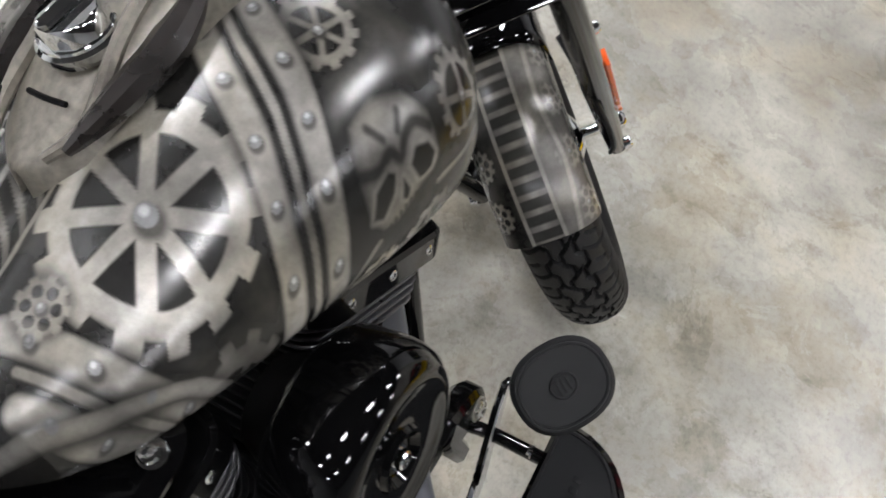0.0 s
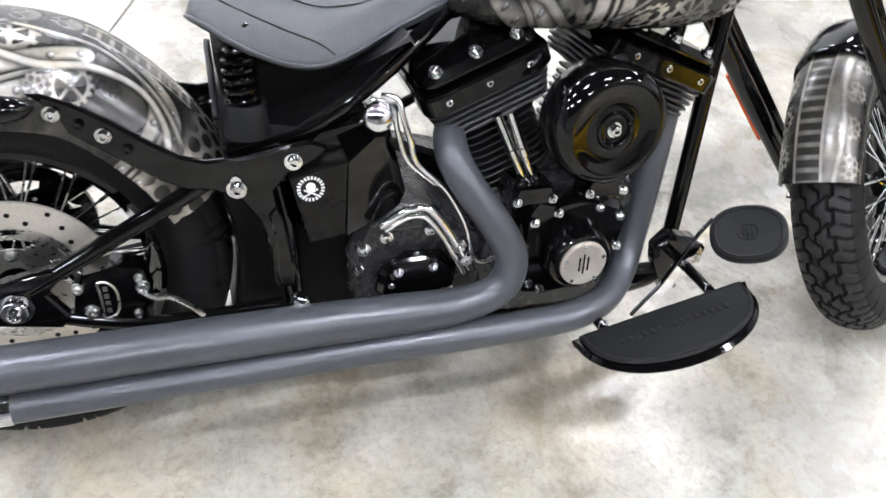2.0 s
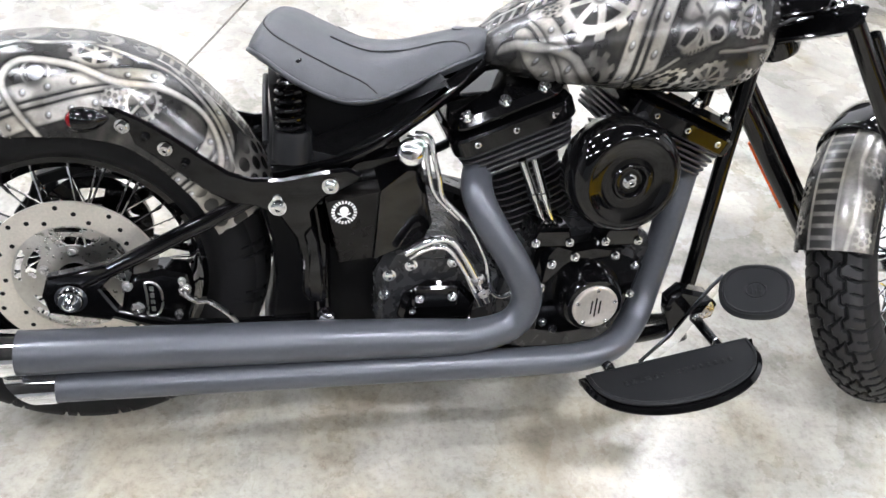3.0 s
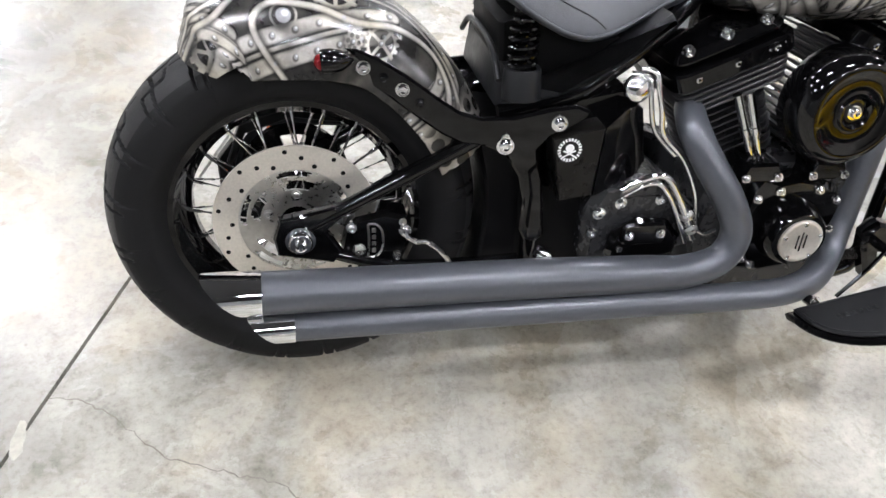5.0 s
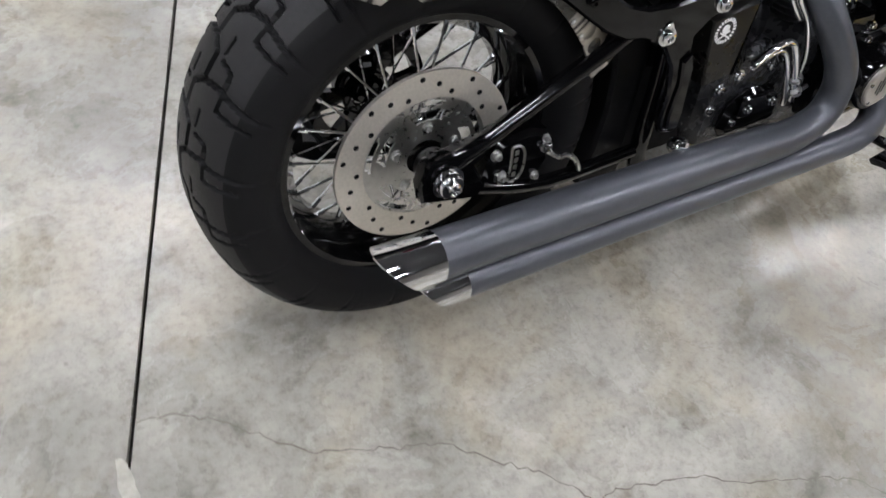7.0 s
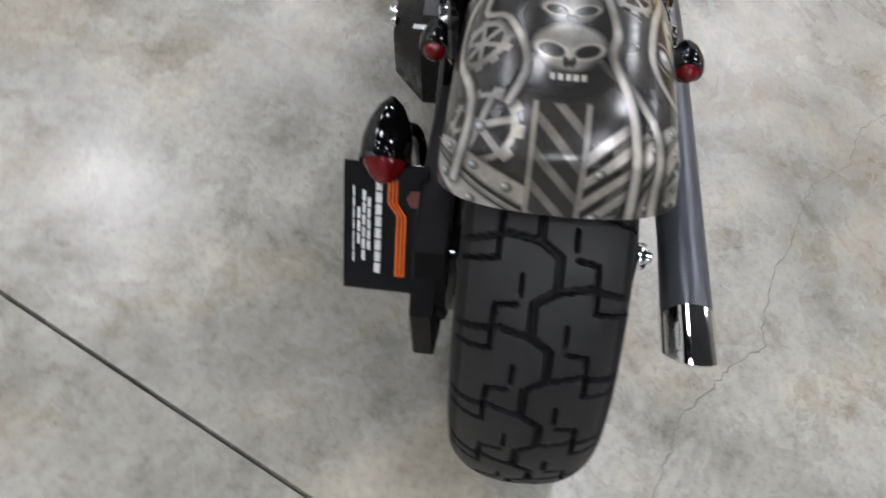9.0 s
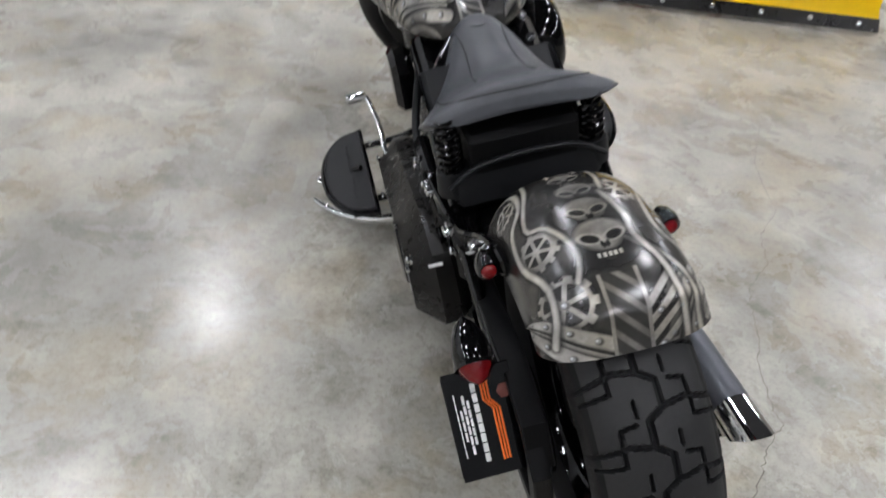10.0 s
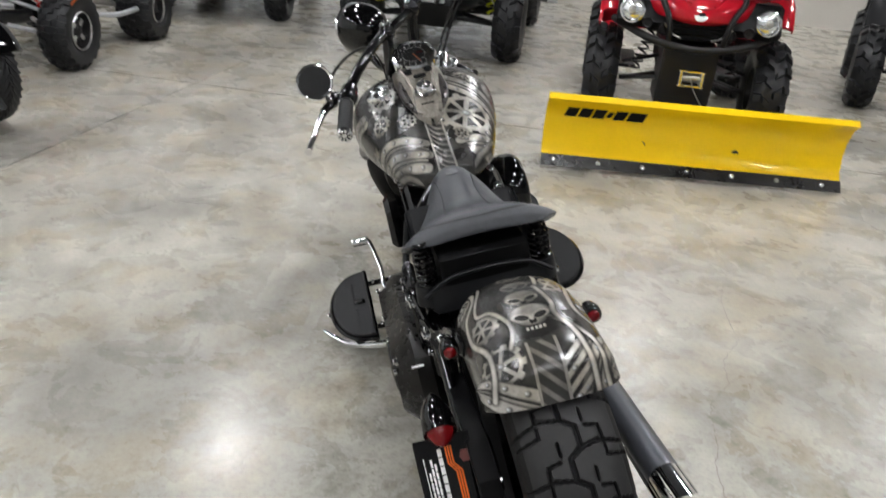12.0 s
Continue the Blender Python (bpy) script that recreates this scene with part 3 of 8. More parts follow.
class Canvas:
    """Brightness and warmth laid over points (u, v) in metres."""

    def __init__(self, u, v, seed):
        self.u, self.v = u, v
        n1, n2 = smoke(u, v, seed, 55), smoke(u, v, seed + 1, 260)
        self.n, self.f = n1, n2
        self.l = np.clip(0.017 + 0.013 * n1 + 0.003 * n2, 0.004, 0.06)
        self.blue = np.zeros_like(u)

    def lay(self, mask, value):
        self.l = self.l * (1 - mask) + value * mask

    def dist(self, pts):
        """Distance to a smooth line, and the way along it."""
        p = np.array(pts, float)
        if len(p) > 2:
            q = []
            for i in range(len(p) - 1):
                p0, p1, p2, p3 = p[max(i - 1, 0)], p[i], p[i + 1], p[min(i + 2, len(p) - 1)]
                for t in (0, 0.25, 0.5, 0.75):
                    q.append(0.5 * (2 * p1 + (p2 - p0) * t + (2 * p0 - 5 * p1 + 4 * p2 - p3) * t * t + (3 * p1 - p0 - 3 * p2 + p3) * t ** 3))
            p = np.array(q + [p[-1]])
        lo, hi = p.min(0) - 0.05, p.max(0) + 0.05
        near = np.where((self.u > lo[0]) & (self.u < hi[0]) & (self.v > lo[1]) & (self.v < hi[1]))[0]
        best, way, sign = np.full(self.u.shape, 9.0), np.zeros_like(self.u), np.zeros_like(self.u)
        uu, vv = self.u[near], self.v[near]
        b, w, sg = np.full(uu.shape, 9.0), np.zeros_like(uu), np.zeros_like(uu)
        at = 0.0
        for a, c in zip(p, p[1:]):
            d = c - a
            ln = np.hypot(*d) + 1e-9
            t = np.clip(((uu - a[0]) * d[0] + (vv - a[1]) * d[1]) / ln ** 2, 0, 1)
            du, dv = uu - a[0] - t * d[0], vv - a[1] - t * d[1]
            e = np.hypot(du, dv)
            m = e < b
            b[m], w[m], sg[m] = e[m], (at + t * ln)[m], ((d[0] * dv - d[1] * du) / ln)[m]
            at += ln
        best[near], way[near], sign[near] = b, w, sg
        return best, way, sign, p

    def shadow(self, d, w, r=0.012, k=0.75):
        self.l *= 1 - k * sm(w + r, w - 0.001, d)

    def rivet(self, x, y, r=0.0042):
        d = np.hypot(self.u - x, self.v - y)
        self.l *= 1 - 0.75 * sm(r * 1.9, r * 0.9, np.hypot(self.u - x + r * 0.3, self.v - y - r * 0.5))
        self.lay(sm(r * 1.05, r * 0.9, d), 0.20)
        self.lay(sm(r * 0.65, r * 0.2, np.hypot(self.u - x - r * 0.2, self.v - y + r * 0.3)), 0.50)
        self.blue += 0.5 * sm(r * 1.2, r * 0.8, d)

    def strap(self, pts, w, rivets=True, tone=0.25, gap=0.042, r=0.0042):
        d, way, sg, p = self.dist(pts)
        self.shadow(d, w / 2)
        m = sm(w / 2 + 0.0013, w / 2 - 0.0013, d)
        self.lay(m, tone * (1 + 0.22 * self.n + 0.06 * self.f) * (1 - 0.45 * sm(w * 0.32, w * 0.5, d)))
        if rivets:
            seg = np.concatenate([[0], np.cumsum(np.hypot(*np.diff(p, axis=0).T))])
            for s in np.arange(gap * 0.45, seg[-1], gap):
                self.rivet(np.interp(s, seg, p[:, 0]), np.interp(s, seg, p[:, 1]), r)

    def cable(self, pts, w, tone=0.15):
        d, way, sg, p = self.dist(pts)
        self.shadow(d, w / 2, 0.010, 0.8)
        m = sm(w / 2 + 0.0013, w / 2 - 0.0013, d)
        self.lay(m, tone * (0.25 + 0.95 * np.clip(1 - (np.abs(sg + w * 0.08) / (w * 0.5)) ** 2, 0, 1)))

    def gear(self, x, y, R, teeth=12, hole=0.6, spokes=8, tone=0.27, turn=0.0, hub=True, holes=0):
        d = np.hypot(self.u - x, self.v - y)
        th = np.arctan2(self.v - y, self.u - x) + turn
        c = np.cos(th * teeth)
        edge = R * (0.86 + 0.14 * sm(-0.15, 0.25, c))
        self.l *= 1 - 0.7 * sm(R + 0.008, R * 0.8, d)
        m = sm(0.0013, -0.0013, d - edge)
        body = tone * (1 + 0.22 * self.n + 0.07 * self.f) * (1 - 0.3 * sm(-0.004, 0.0, d - edge))
        if holes:
            for i in range(holes):
                a = 2 * np.pi * i / holes + turn
                e = np.hypot(self.u - x - R * 0.52 * np.cos(a), self.v - y - R * 0.52 * np.sin(a))
                m = m * (1 - sm(R * 0.2 + 0.0005, R * 0.2 - 0.0005, e))
        else:
            ring = sm(R * hole + 0.0012, R * hole - 0.0012, d)
            sp = np.abs((((th * spokes / (2 * np.pi)) % 1) - 0.5)) * 2 * np.pi / spokes * d
            keep = sm(R * 0.078 + 0.0011, R * 0.078 - 0.0011, sp)
            keep = np.maximum(keep, sm(R * 0.2, R * 0.18, d))
            m = m * (1 - ring * (1 - keep))
        self.lay(m, body)
        if hub:
            self.rivet(x, y, max(R * 0.10, 0.0035))

    def skull(self, x, y, s, turn=0.0, tone=0.24):
        """An airbrushed skull out of a dark cloud: angry sockets, nose and a row of teeth; y grows downwards."""
        c, n = np.cos(turn), np.sin(turn)
        a, b = ((self.u - x) * c + (self.v - y) * n) / s, (-(self.u - x) * n + (self.v - y) * c) / s
        self.l *= 1 - 0.85 * sm(1.3, 0.75, np.hypot(a, (b - 0.1) * 0.85))
        head = sm(1.05, 0.7, np.hypot(a / 0.85, (b + 0.22) / 0.62))
        cheek = sm(1.05, 0.6, np.hypot(a / 0.66, (b - 0.18) / 0.45))
        self.lay(np.clip(head + cheek, 0, 1) * 0.9, tone * (1 + 0.3 * self.n - 0.35 * np.abs(a)))
        for k in (-1, 1):
            q, w = a * k - 0.37, b - 0.02 + 0.30 * (a * k - 0.37)
            self.lay(0.6 * sm(1.45, 1.05, np.hypot(q / 0.30, w / 0.20)), tone * 1.8)
            self.lay(sm(1.1, 0.75, np.hypot(q / 0.30, w / 0.20)), 0.005)
            self.lay(0.8 * sm(1.0, 0.4, np.hypot((a * k - 0.62) / 0.16, (b - 0.42) / 0.22)), 0.008)
            self.lay(sm(1.1, 0.75, np.hypot((a * k - 0.075) / 0.075, (b - 0.34 + 0.5 * (a * k - 0.075)) / 0.16)), 0.005)
        self.lay(0.9 * sm(1.05, 0.6, np.hypot(a / 0.55, (b - 0.78) / 0.26)), 0.008)
        row = sm(1.0, 0.8, np.abs(a) / 0.42) * sm(1.0, 0.6, np.abs(b - 0.74 + 0.16 * a * a) / 0.10)
        self.lay(row * sm(-0.5, 0.1, np.cos(a * 2 * np.pi / 0.165)), tone * 2.4)

    def region(self, pts):
        """Signed distance to a closed outline, negative inside."""
        d = self.dist2(pts)
        inside = np.zeros(self.u.shape, bool)
        for (x0, y0), (x1, y1) in zip(pts, pts[1:] + pts[:1]):
            hit = ((y0 > self.v) != (y1 > self.v)) & (self.u < (x1 - x0) * (self.v - y0) / (y1 - y0 + 1e-12) + x0)
            inside ^= hit
        return np.where(inside, -d, d)

    def dist2(self, pts):
        best = np.full(self.u.shape, 9.0)
        for a, c in zip(pts, pts[1:] + pts[:1]):
            d0, d1 = c[0] - a[0], c[1] - a[1]
            t = np.clip(((self.u - a[0]) * d0 + (self.v - a[1]) * d1) / (d0 * d0 + d1 * d1 + 1e-12), 0, 1)
            best = np.minimum(best, np.hypot(self.u - a[0] - t * d0, self.v - a[1] - t * d1))
        return best

    def scowl(self, tone=0.15):
        """A scowling skull mask on the tank's side."""
        head = self.region([(0.940, 0.196), (0.952, 0.183), (0.978, 0.184), (1.002, 0.196), (1.014, 0.214), (1.012, 0.24), (1.003, 0.254), (0.988, 0.254), (0.978, 0.262), (0.958, 0.264), (0.944, 0.25), (0.933, 0.228), (0.934, 0.208)])
        self.l *= 1 - 0.8 * sm(0.016, -0.002, head)
        self.lay(sm(0.0022, -0.0035, head), tone * (1 + 0.35 * self.n) * (1 - 0.5 * sm(-0.010, 0.0, head)))
        for line, w in (([(0.938, 0.204), (0.953, 0.212), (0.968, 0.211), (0.975, 0.219), (0.985, 0.213), (0.998, 0.212), (1.009, 0.222)], 0.003), ([(0.962, 0.192), (0.968, 0.203)], 0.0016), ([(0.990, 0.200), (0.982, 0.207)], 0.0016)):
            d = self.dist(line)[0]
            self.lay(0.85 * sm(w + 0.003, w * 0.4, d), 0.010)
        for eye in ([(0.935, 0.231), (0.944, 0.219), (0.960, 0.217), (0.966, 0.222), (0.960, 0.231), (0.945, 0.238)], [(0.981, 0.228), (0.990, 0.222), (1.004, 0.228), (1.008, 0.238), (1.0, 0.246), (0.986, 0.242)], [(0.966, 0.240), (0.971, 0.229), (0.976, 0.240), (0.971, 0.247)]):
            e = self.region(eye)
            self.lay(0.45 * sm(0.005, 0.001, e), tone * 1.7)
            self.lay(sm(0.0012, -0.0022, e), 0.006)
        for k in range(6):
            x = 0.951 + 0.0058 * k
            self.lay(0.8 * sm(0.0018, 0.0006, self.dist([(x, 0.2515), (x - 0.001, 0.2605)])[0]), 0.012)
        self.lay(0.7 * sm(0.0015, 0.0004, self.dist([(0.946, 0.2555), (0.984, 0.2555)])[0]), 0.014)

    def ladder(self, u0, u1, v0, w, pitch=0.018, slant=0.5, tone=0.22):
        m = sm(w + 0.0006, w - 0.0006, np.abs(self.v - v0)) * sm(u0 - 0.002, u0 + 0.002, self.u) * sm(u1 + 0.002, u1 - 0.002, self.u)
        self.lay(m, 0.016)
        bars = sm(0.1, 0.75, np.cos((self.u + slant * (self.v - v0)) * 2 * np.pi / pitch))
        self.lay(m * bars * 0.9, tone * (1 - 0.5 * np.abs(self.v - v0) / w))
        for k in (-1, 1):
            self.lay(sm(0.0032, 0.0022, np.abs(self.v - v0 - k * w)) * sm(u0 - 0.004, u0, self.u) * sm(u1 + 0.004, u1, self.u), tone * 1.15)

    def colour(self):
        l = np.clip(self.l, 0.006, 0.55)
        b = np.clip(self.blue, 0, 1)
        warm = np.clip(smoke(self.u, self.v, 77, 38) * 0.5, -0.3, 0.6)
        r = l * (1.05 + 0.05 * warm - 0.14 * b)
        g = l * (0.99 - 0.01 * b)
        bl = l * (0.88 - 0.13 * warm + 0.22 * b)
        return np.stack([r, g, bl], 1)


def tank_art(x, g, p):
    x = 1.07 * x - 0.1156
    g = np.interp(g, [-0.4, -0.07, 0.094, 0.14, 0.19, 0.25, 0.268, 0.306, 0.34, 0.5], [-0.4, -0.07, 0.094, 0.132, 0.185, 0.229, 0.243, 0.318, 0.345, 0.5])
    c = Canvas(x, g, 3)
    # right half
    c.gear(0.79, 0.235, 0.05, 12, 0.6, 6, 0.13, 0.3, False)
    c.scowl()
    c.gear(0.993, 0.127, 0.030, 11, 0.62, 6, 0.16, 0.2)
    c.gear(1.055, 0.228, 0.030, 14, 0.66, 4, 0.22, 0.5)
    c.gear(0.826, 0.098, 0.079, 13, 0.66, 8, 0.27, 0.12)
    c.strap([(0.722, 0.055), (0.735, 0.112), (0.748, 0.16), (0.769, 0.205), (0.81, 0.285), (0.85, 0.39)], 0.024)
    c.strap([(0.690, 0.09), (0.706, 0.135), (0.728, 0.187), (0.75, 0.235), (0.785, 0.31), (0.82, 0.39)], 0.024)
    c.strap([(0.708, 0.075), (0.7205, 0.123), (0.738, 0.173), (0.7595, 0.22), (0.797, 0.297), (0.835, 0.39)], 0.007, False, 0.15)
    b1 = [(0.985, 0.012), (0.957, 0.052), (0.92, 0.106), (0.893, 0.146), (0.872, 0.182), (0.858, 0.215), (0.851, 0.26), (0.856, 0.32), (0.865, 0.395)]
    b2 = [(1.015, 0.032), (0.985, 0.082), (0.951, 0.134), (0.925, 0.173), (0.904, 0.212), (0.894, 0.26), (0.894, 0.32), (0.903, 0.395)]
    c.strap(b1, 0.023)
    c.strap(b2, 0.023)
    c.strap([((a[0] + b[0]) / 2, (a[1] + b[1]) / 2) for a, b in zip(b1, b2)], 0.007, False, 0.2)
    c.cable([(0.66, 0.085), (0.70, 0.118), (0.76, 0.172), (0.806, 0.236), (0.835, 0.275), (0.863, 0.288), (0.90, 0.282), (0.935, 0.262)], 0.013)
    c.cable([(1.01, 0.285), (1.045, 0.292), (1.085, 0.275), (1.13, 0.235)], 0.012)
    c.gear(0.923, 0.325, 0.037, 14, 0.6, 6, 0.26, 0.1, True, 8)
    c.gear(0.996, 0.345, 0.036, 13, 0.64, 8, 0.24, 0.4)
    c.gear(0.733, 0.282, 0.027, 12, 0.6, 6, 0.25, 0, True, 6)
    c.gear(1.075, 0.355, 0.024, 11, 0.6, 6, 0.2, 0.3, True, 5)
    c.gear(1.10, 0.30, 0.014, 9, 0.6, 5, 0.2, 0.3, True, 5)
    c.gear(0.746, 0.068, 0.021, 9, 0.6, 6, 0.24, 0.2, True, 6)
    c.gear(0.69, 0.2, 0.022, 10, 0.55, 6, 0.2, 0.5, True)
    c.rivet(0.817, 0.281, 0.0105)
    c.rivet(0.885, 0.285, 0.008)
    # left half
    c.gear(0.80, -0.235, 0.06, 12, 0.6, 6, 0.16, 0.3)
    c.gear(0.96, -0.12, 0.05, 12, 0.6, 7, 0.17, 0.1)
    c.gear(0.834, -0.068, 0.025, 11, 0.6, 5, 0.27, 0.1, True, 6)
    c.gear(0.869, -0.150, 0.032, 12, 0.62, 5, 0.22, 0.5)
    for o, w, r in ((0.0, 0.024, True), (0.022, 0.007, False), (0.042, 0.024, True)):
        c.strap([(0.80 - o, -0.27), (0.798 - o, -0.17), (0.775 - o, -0.10), (0.735 - o, -0.04)], w, r)
    for o, w, r in ((0.0, 0.022, True), (0.02, 0.007, False), (0.038, 0.022, True)):
        c.strap([(0.66 + o, -0.05), (0.70 + o, -0.13), (0.74 + o, -0.22), (0.79 + o, -0.33)], w, r)
    for o, w, r in ((0.0, 0.022, True), (0.022, 0.022, True)):
        c.strap([(0.93 + o, -0.20), (0.97 + o, -0.27), (0.98 + o, -0.36)], w, r)
    c.cable([(0.66, -0.10), (0.70, -0.15), (0.76, -0.26), (0.85, -0.30), (0.95, -0.28)], 0.013)
    c.ladder(0.60, 0.83, 0.0, 0.024, 0.021, 0.8, 0.2)
    c.l *= 0.78 * np.clip(0.85 + 0.25 * c.n, 0.45, 1.2)
    return c.colour()


def fender_art(u, g, p):
    c = Canvas(u, g, 11)
    c.gear(0.07, 0.142, 0.045, 11, 0.6, 5, 0.2, 0.2, False)
    c.gear(0.10, 0.075, 0.03, 11, 0.6, 6, 0.16, 0.3, False)
    c.gear(0.33, 0.06, 0.04, 12, 0.62, 6, 0.15, 0.1, False)
    for o, w, r in ((0.0, 0.026, True), (0.021, 0.007, False), (0.042, 0.026, True)):
        c.strap([(0.0, 0.165 + o), (0.12, 0.158 + o), (0.26, 0.132 + o), (0.36, 0.10 + o), (0.43, 0.07 + o)], w, r, 0.23)
    for o, w, r in ((0.0, 0.022, True), (0.02, 0.007, False), (0.038, 0.022, True)):
        c.strap([(0.02, 0.045 + o), (0.09, 0.075 + o), (0.15, 0.13 + o)], w, r, 0.2)
    for o, w, r in ((0.0, 0.022, True), (0.02, 0.007, False), (0.038, 0.022, True)):
        c.strap([(0.45 + o, 0.02), (0.52 + o, 0.055), (0.56 + o, 0.11), (0.57 + o, 0.2)], w, r, 0.2)
    c.gear(0.425, 0.126, 0.034, 16, 0.70, 4, 0.26, 0.4)
    c.gear(0.372, 0.138, 0.02, 11, 0.6, 6, 0.18, 0, True, 6)
    d = np.hypot(u - 0.248, g - 0.109)
    c.lay(sm(0.0025, 0.0015, np.abs(d - 0.021)), 0.2)
    c.rivet(0.248, 0.109, 0.013)
    c.cable([(0.0, 0.10), (0.04, 0.098), (0.117, 0.10), (0.16, 0.075), (0.20, 0.03)], 0.013, 0.22)
    c.cable([(0.245, 0.21), (0.21, 0.165), (0.195, 0.12), (0.225, 0.088), (0.293, 0.092), (0.373, 0.108), (0.455, 0.085), (0.522, 0.078), (0.585, 0.11), (0.62, 0.16), (0.63, 0.2)], 0.013, 0.24)
    c.cable([(0.30, 0.03), (0.38, 0.045), (0.46, 0.045), (0.55, 0.07), (0.66, 0.14)], 0.010, 0.18)
    # honeycomb plate at the front
    m = sm(0.60, 0.63, u)
    c.lay(m, 0.14 * (1 + 0.3 * c.n))
    q = 0.034
    uu, vv = u / q, g / (q * 0.87)
    row = np.round(vv)
    off = (row % 2) * 0.5
    cc = np.hypot((uu - off - np.round(uu - off)) * q, (vv - row) * q * 0.87)
    c.lay(m * sm(0.0135, 0.012, cc), 0.01)
    # left side
    c.gear(0.121, -0.091, 0.05, 10, 0.72, 6, 0.22, 0.2)
    for o, w, r in ((0.0, 0.024, True), (0.022, 0.007, False), (0.042, 0.026, True)):
        c.strap([(0.105 - o, -0.19), (0.094 - o, -0.136), (0.066 - o, -0.08), (0.044 - o, -0.034)], w, r, 0.22)
    c.gear(0.24, -0.10, 0.042, 12, 0.6, 6, 0.16, 0.5, False)
    c.gear(0.40, -0.12, 0.034, 14, 0.66, 5, 0.22, 0.5)
    c.cable([(0.05, -0.115), (0.16, -0.105), (0.24, -0.135), (0.32, -0.128), (0.366, -0.09), (0.45, -0.09), (0.55, -0.13)], 0.013, 0.24)
    c.cable([(0.15, -0.06), (0.20, -0.045), (0.27, -0.07), (0.30, -0.10), (0.40, -0.07), (0.5, -0.06)], 0.010, 0.2)
    # right rear: slanting bars
    for k in range(4):
        o = 0.026 * k
        c.strap([(0.012 + o, 0.018), (0.058 + o, 0.068)], 0.011, k % 2 == 0, 0.2, 0.05)
    c.cable([(0.0, 0.072), (0.082, 0.073), (0.156, 0.062), (0.21, 0.04), (0.25, 0.045), (0.32, 0.03)], 0.012, 0.24)
    c.ladder(-0.1, 0.148, -0.007, 0.026, 0.036, 1.1, 0.13)
    c.skull(0.392, -0.004, 0.034, math.pi / 2, 0.09)
    c.skull(0.334, -0.004, 0.037, math.pi / 2, 0.10)
    c.skull(0.276, -0.004, 0.042, math.pi / 2, 0.11)
    c.skull(0.214, -0.004, 0.048, math.pi / 2, 0.12)
    c.ladder(0.42, 0.60, 0.0, 0.022, 0.02, 0.0, 0.2)
    c.l *= np.clip(0.95 + 0.2 * c.n, 0.6, 1.2)
    return c.colour()


def front_art(u, g, p):
    c = Canvas(u, g, 21)
    for k in range(6):
        c.gear(0.03 + 0.08 * k, 0.068, 0.026, 11, 0.6, 6, 0.2, 0.3 * k, True, 6)
        c.gear(0.05 + 0.08 * k, -0.068, 0.026, 11, 0.6, 6, 0.14, 0.3 * k, True, 6)
    c.cable([(0.0, 0.04), (0.1, 0.055), (0.2, 0.045), (0.35, 0.055)], 0.010, 0.2)
    c.lay(0.6 * sm(0.05, 0.03, np.abs(g - 0.045)), 0.16 * (1 + 0.3 * c.n))
    c.ladder(0.0, 0.7, -0.006, 0.024, 0.024, 0.0, 0.14)
    return c.colour()


# ---- tank
TANK = [(0.698, 0.030, 0.722, 0.752), (0.715, 0.068, 0.711, 0.770), (0.745, 0.104, 0.702, 0.792), (0.79, 0.138, 0.696, 0.815), (0.86, 0.163, 0.691, 0.848), (0.94, 0.187, 0.688, 0.887), (1.02, 0.208, 0.686, 0.918),
        (1.09, 0.216, 0.690, 0.932), (1.135, 0.202, 0.700, 0.931), (1.17, 0.168, 0.722, 0.917), (1.195, 0.115, 0.755, 0.892), (1.206, 0.045, 0.79, 0.862)]
TANK_X0, TANK_X1 = TANK[0][0], TANK[-1][0]


def grid_mesh(name, P, loop):
    """Mesh over a grid of points (rows, columns, 3)."""
    k, n = P.shape[:2]
    idx = np.arange(k * n).reshape(k, n)
    nx = np.roll(idx, -1, 1) if loop else idx[:, 1:]
    a = idx if loop else idx[:, :-1]
    q = np.stack([a[:-1], nx[:-1], nx[1:], a[1:]], -1).reshape(-1, 4)
    me = bpy.data.meshes.new(name)
    me.from_pydata(P.reshape(-1, 3), [], q.tolist())
    me.shade_smooth()
    return me


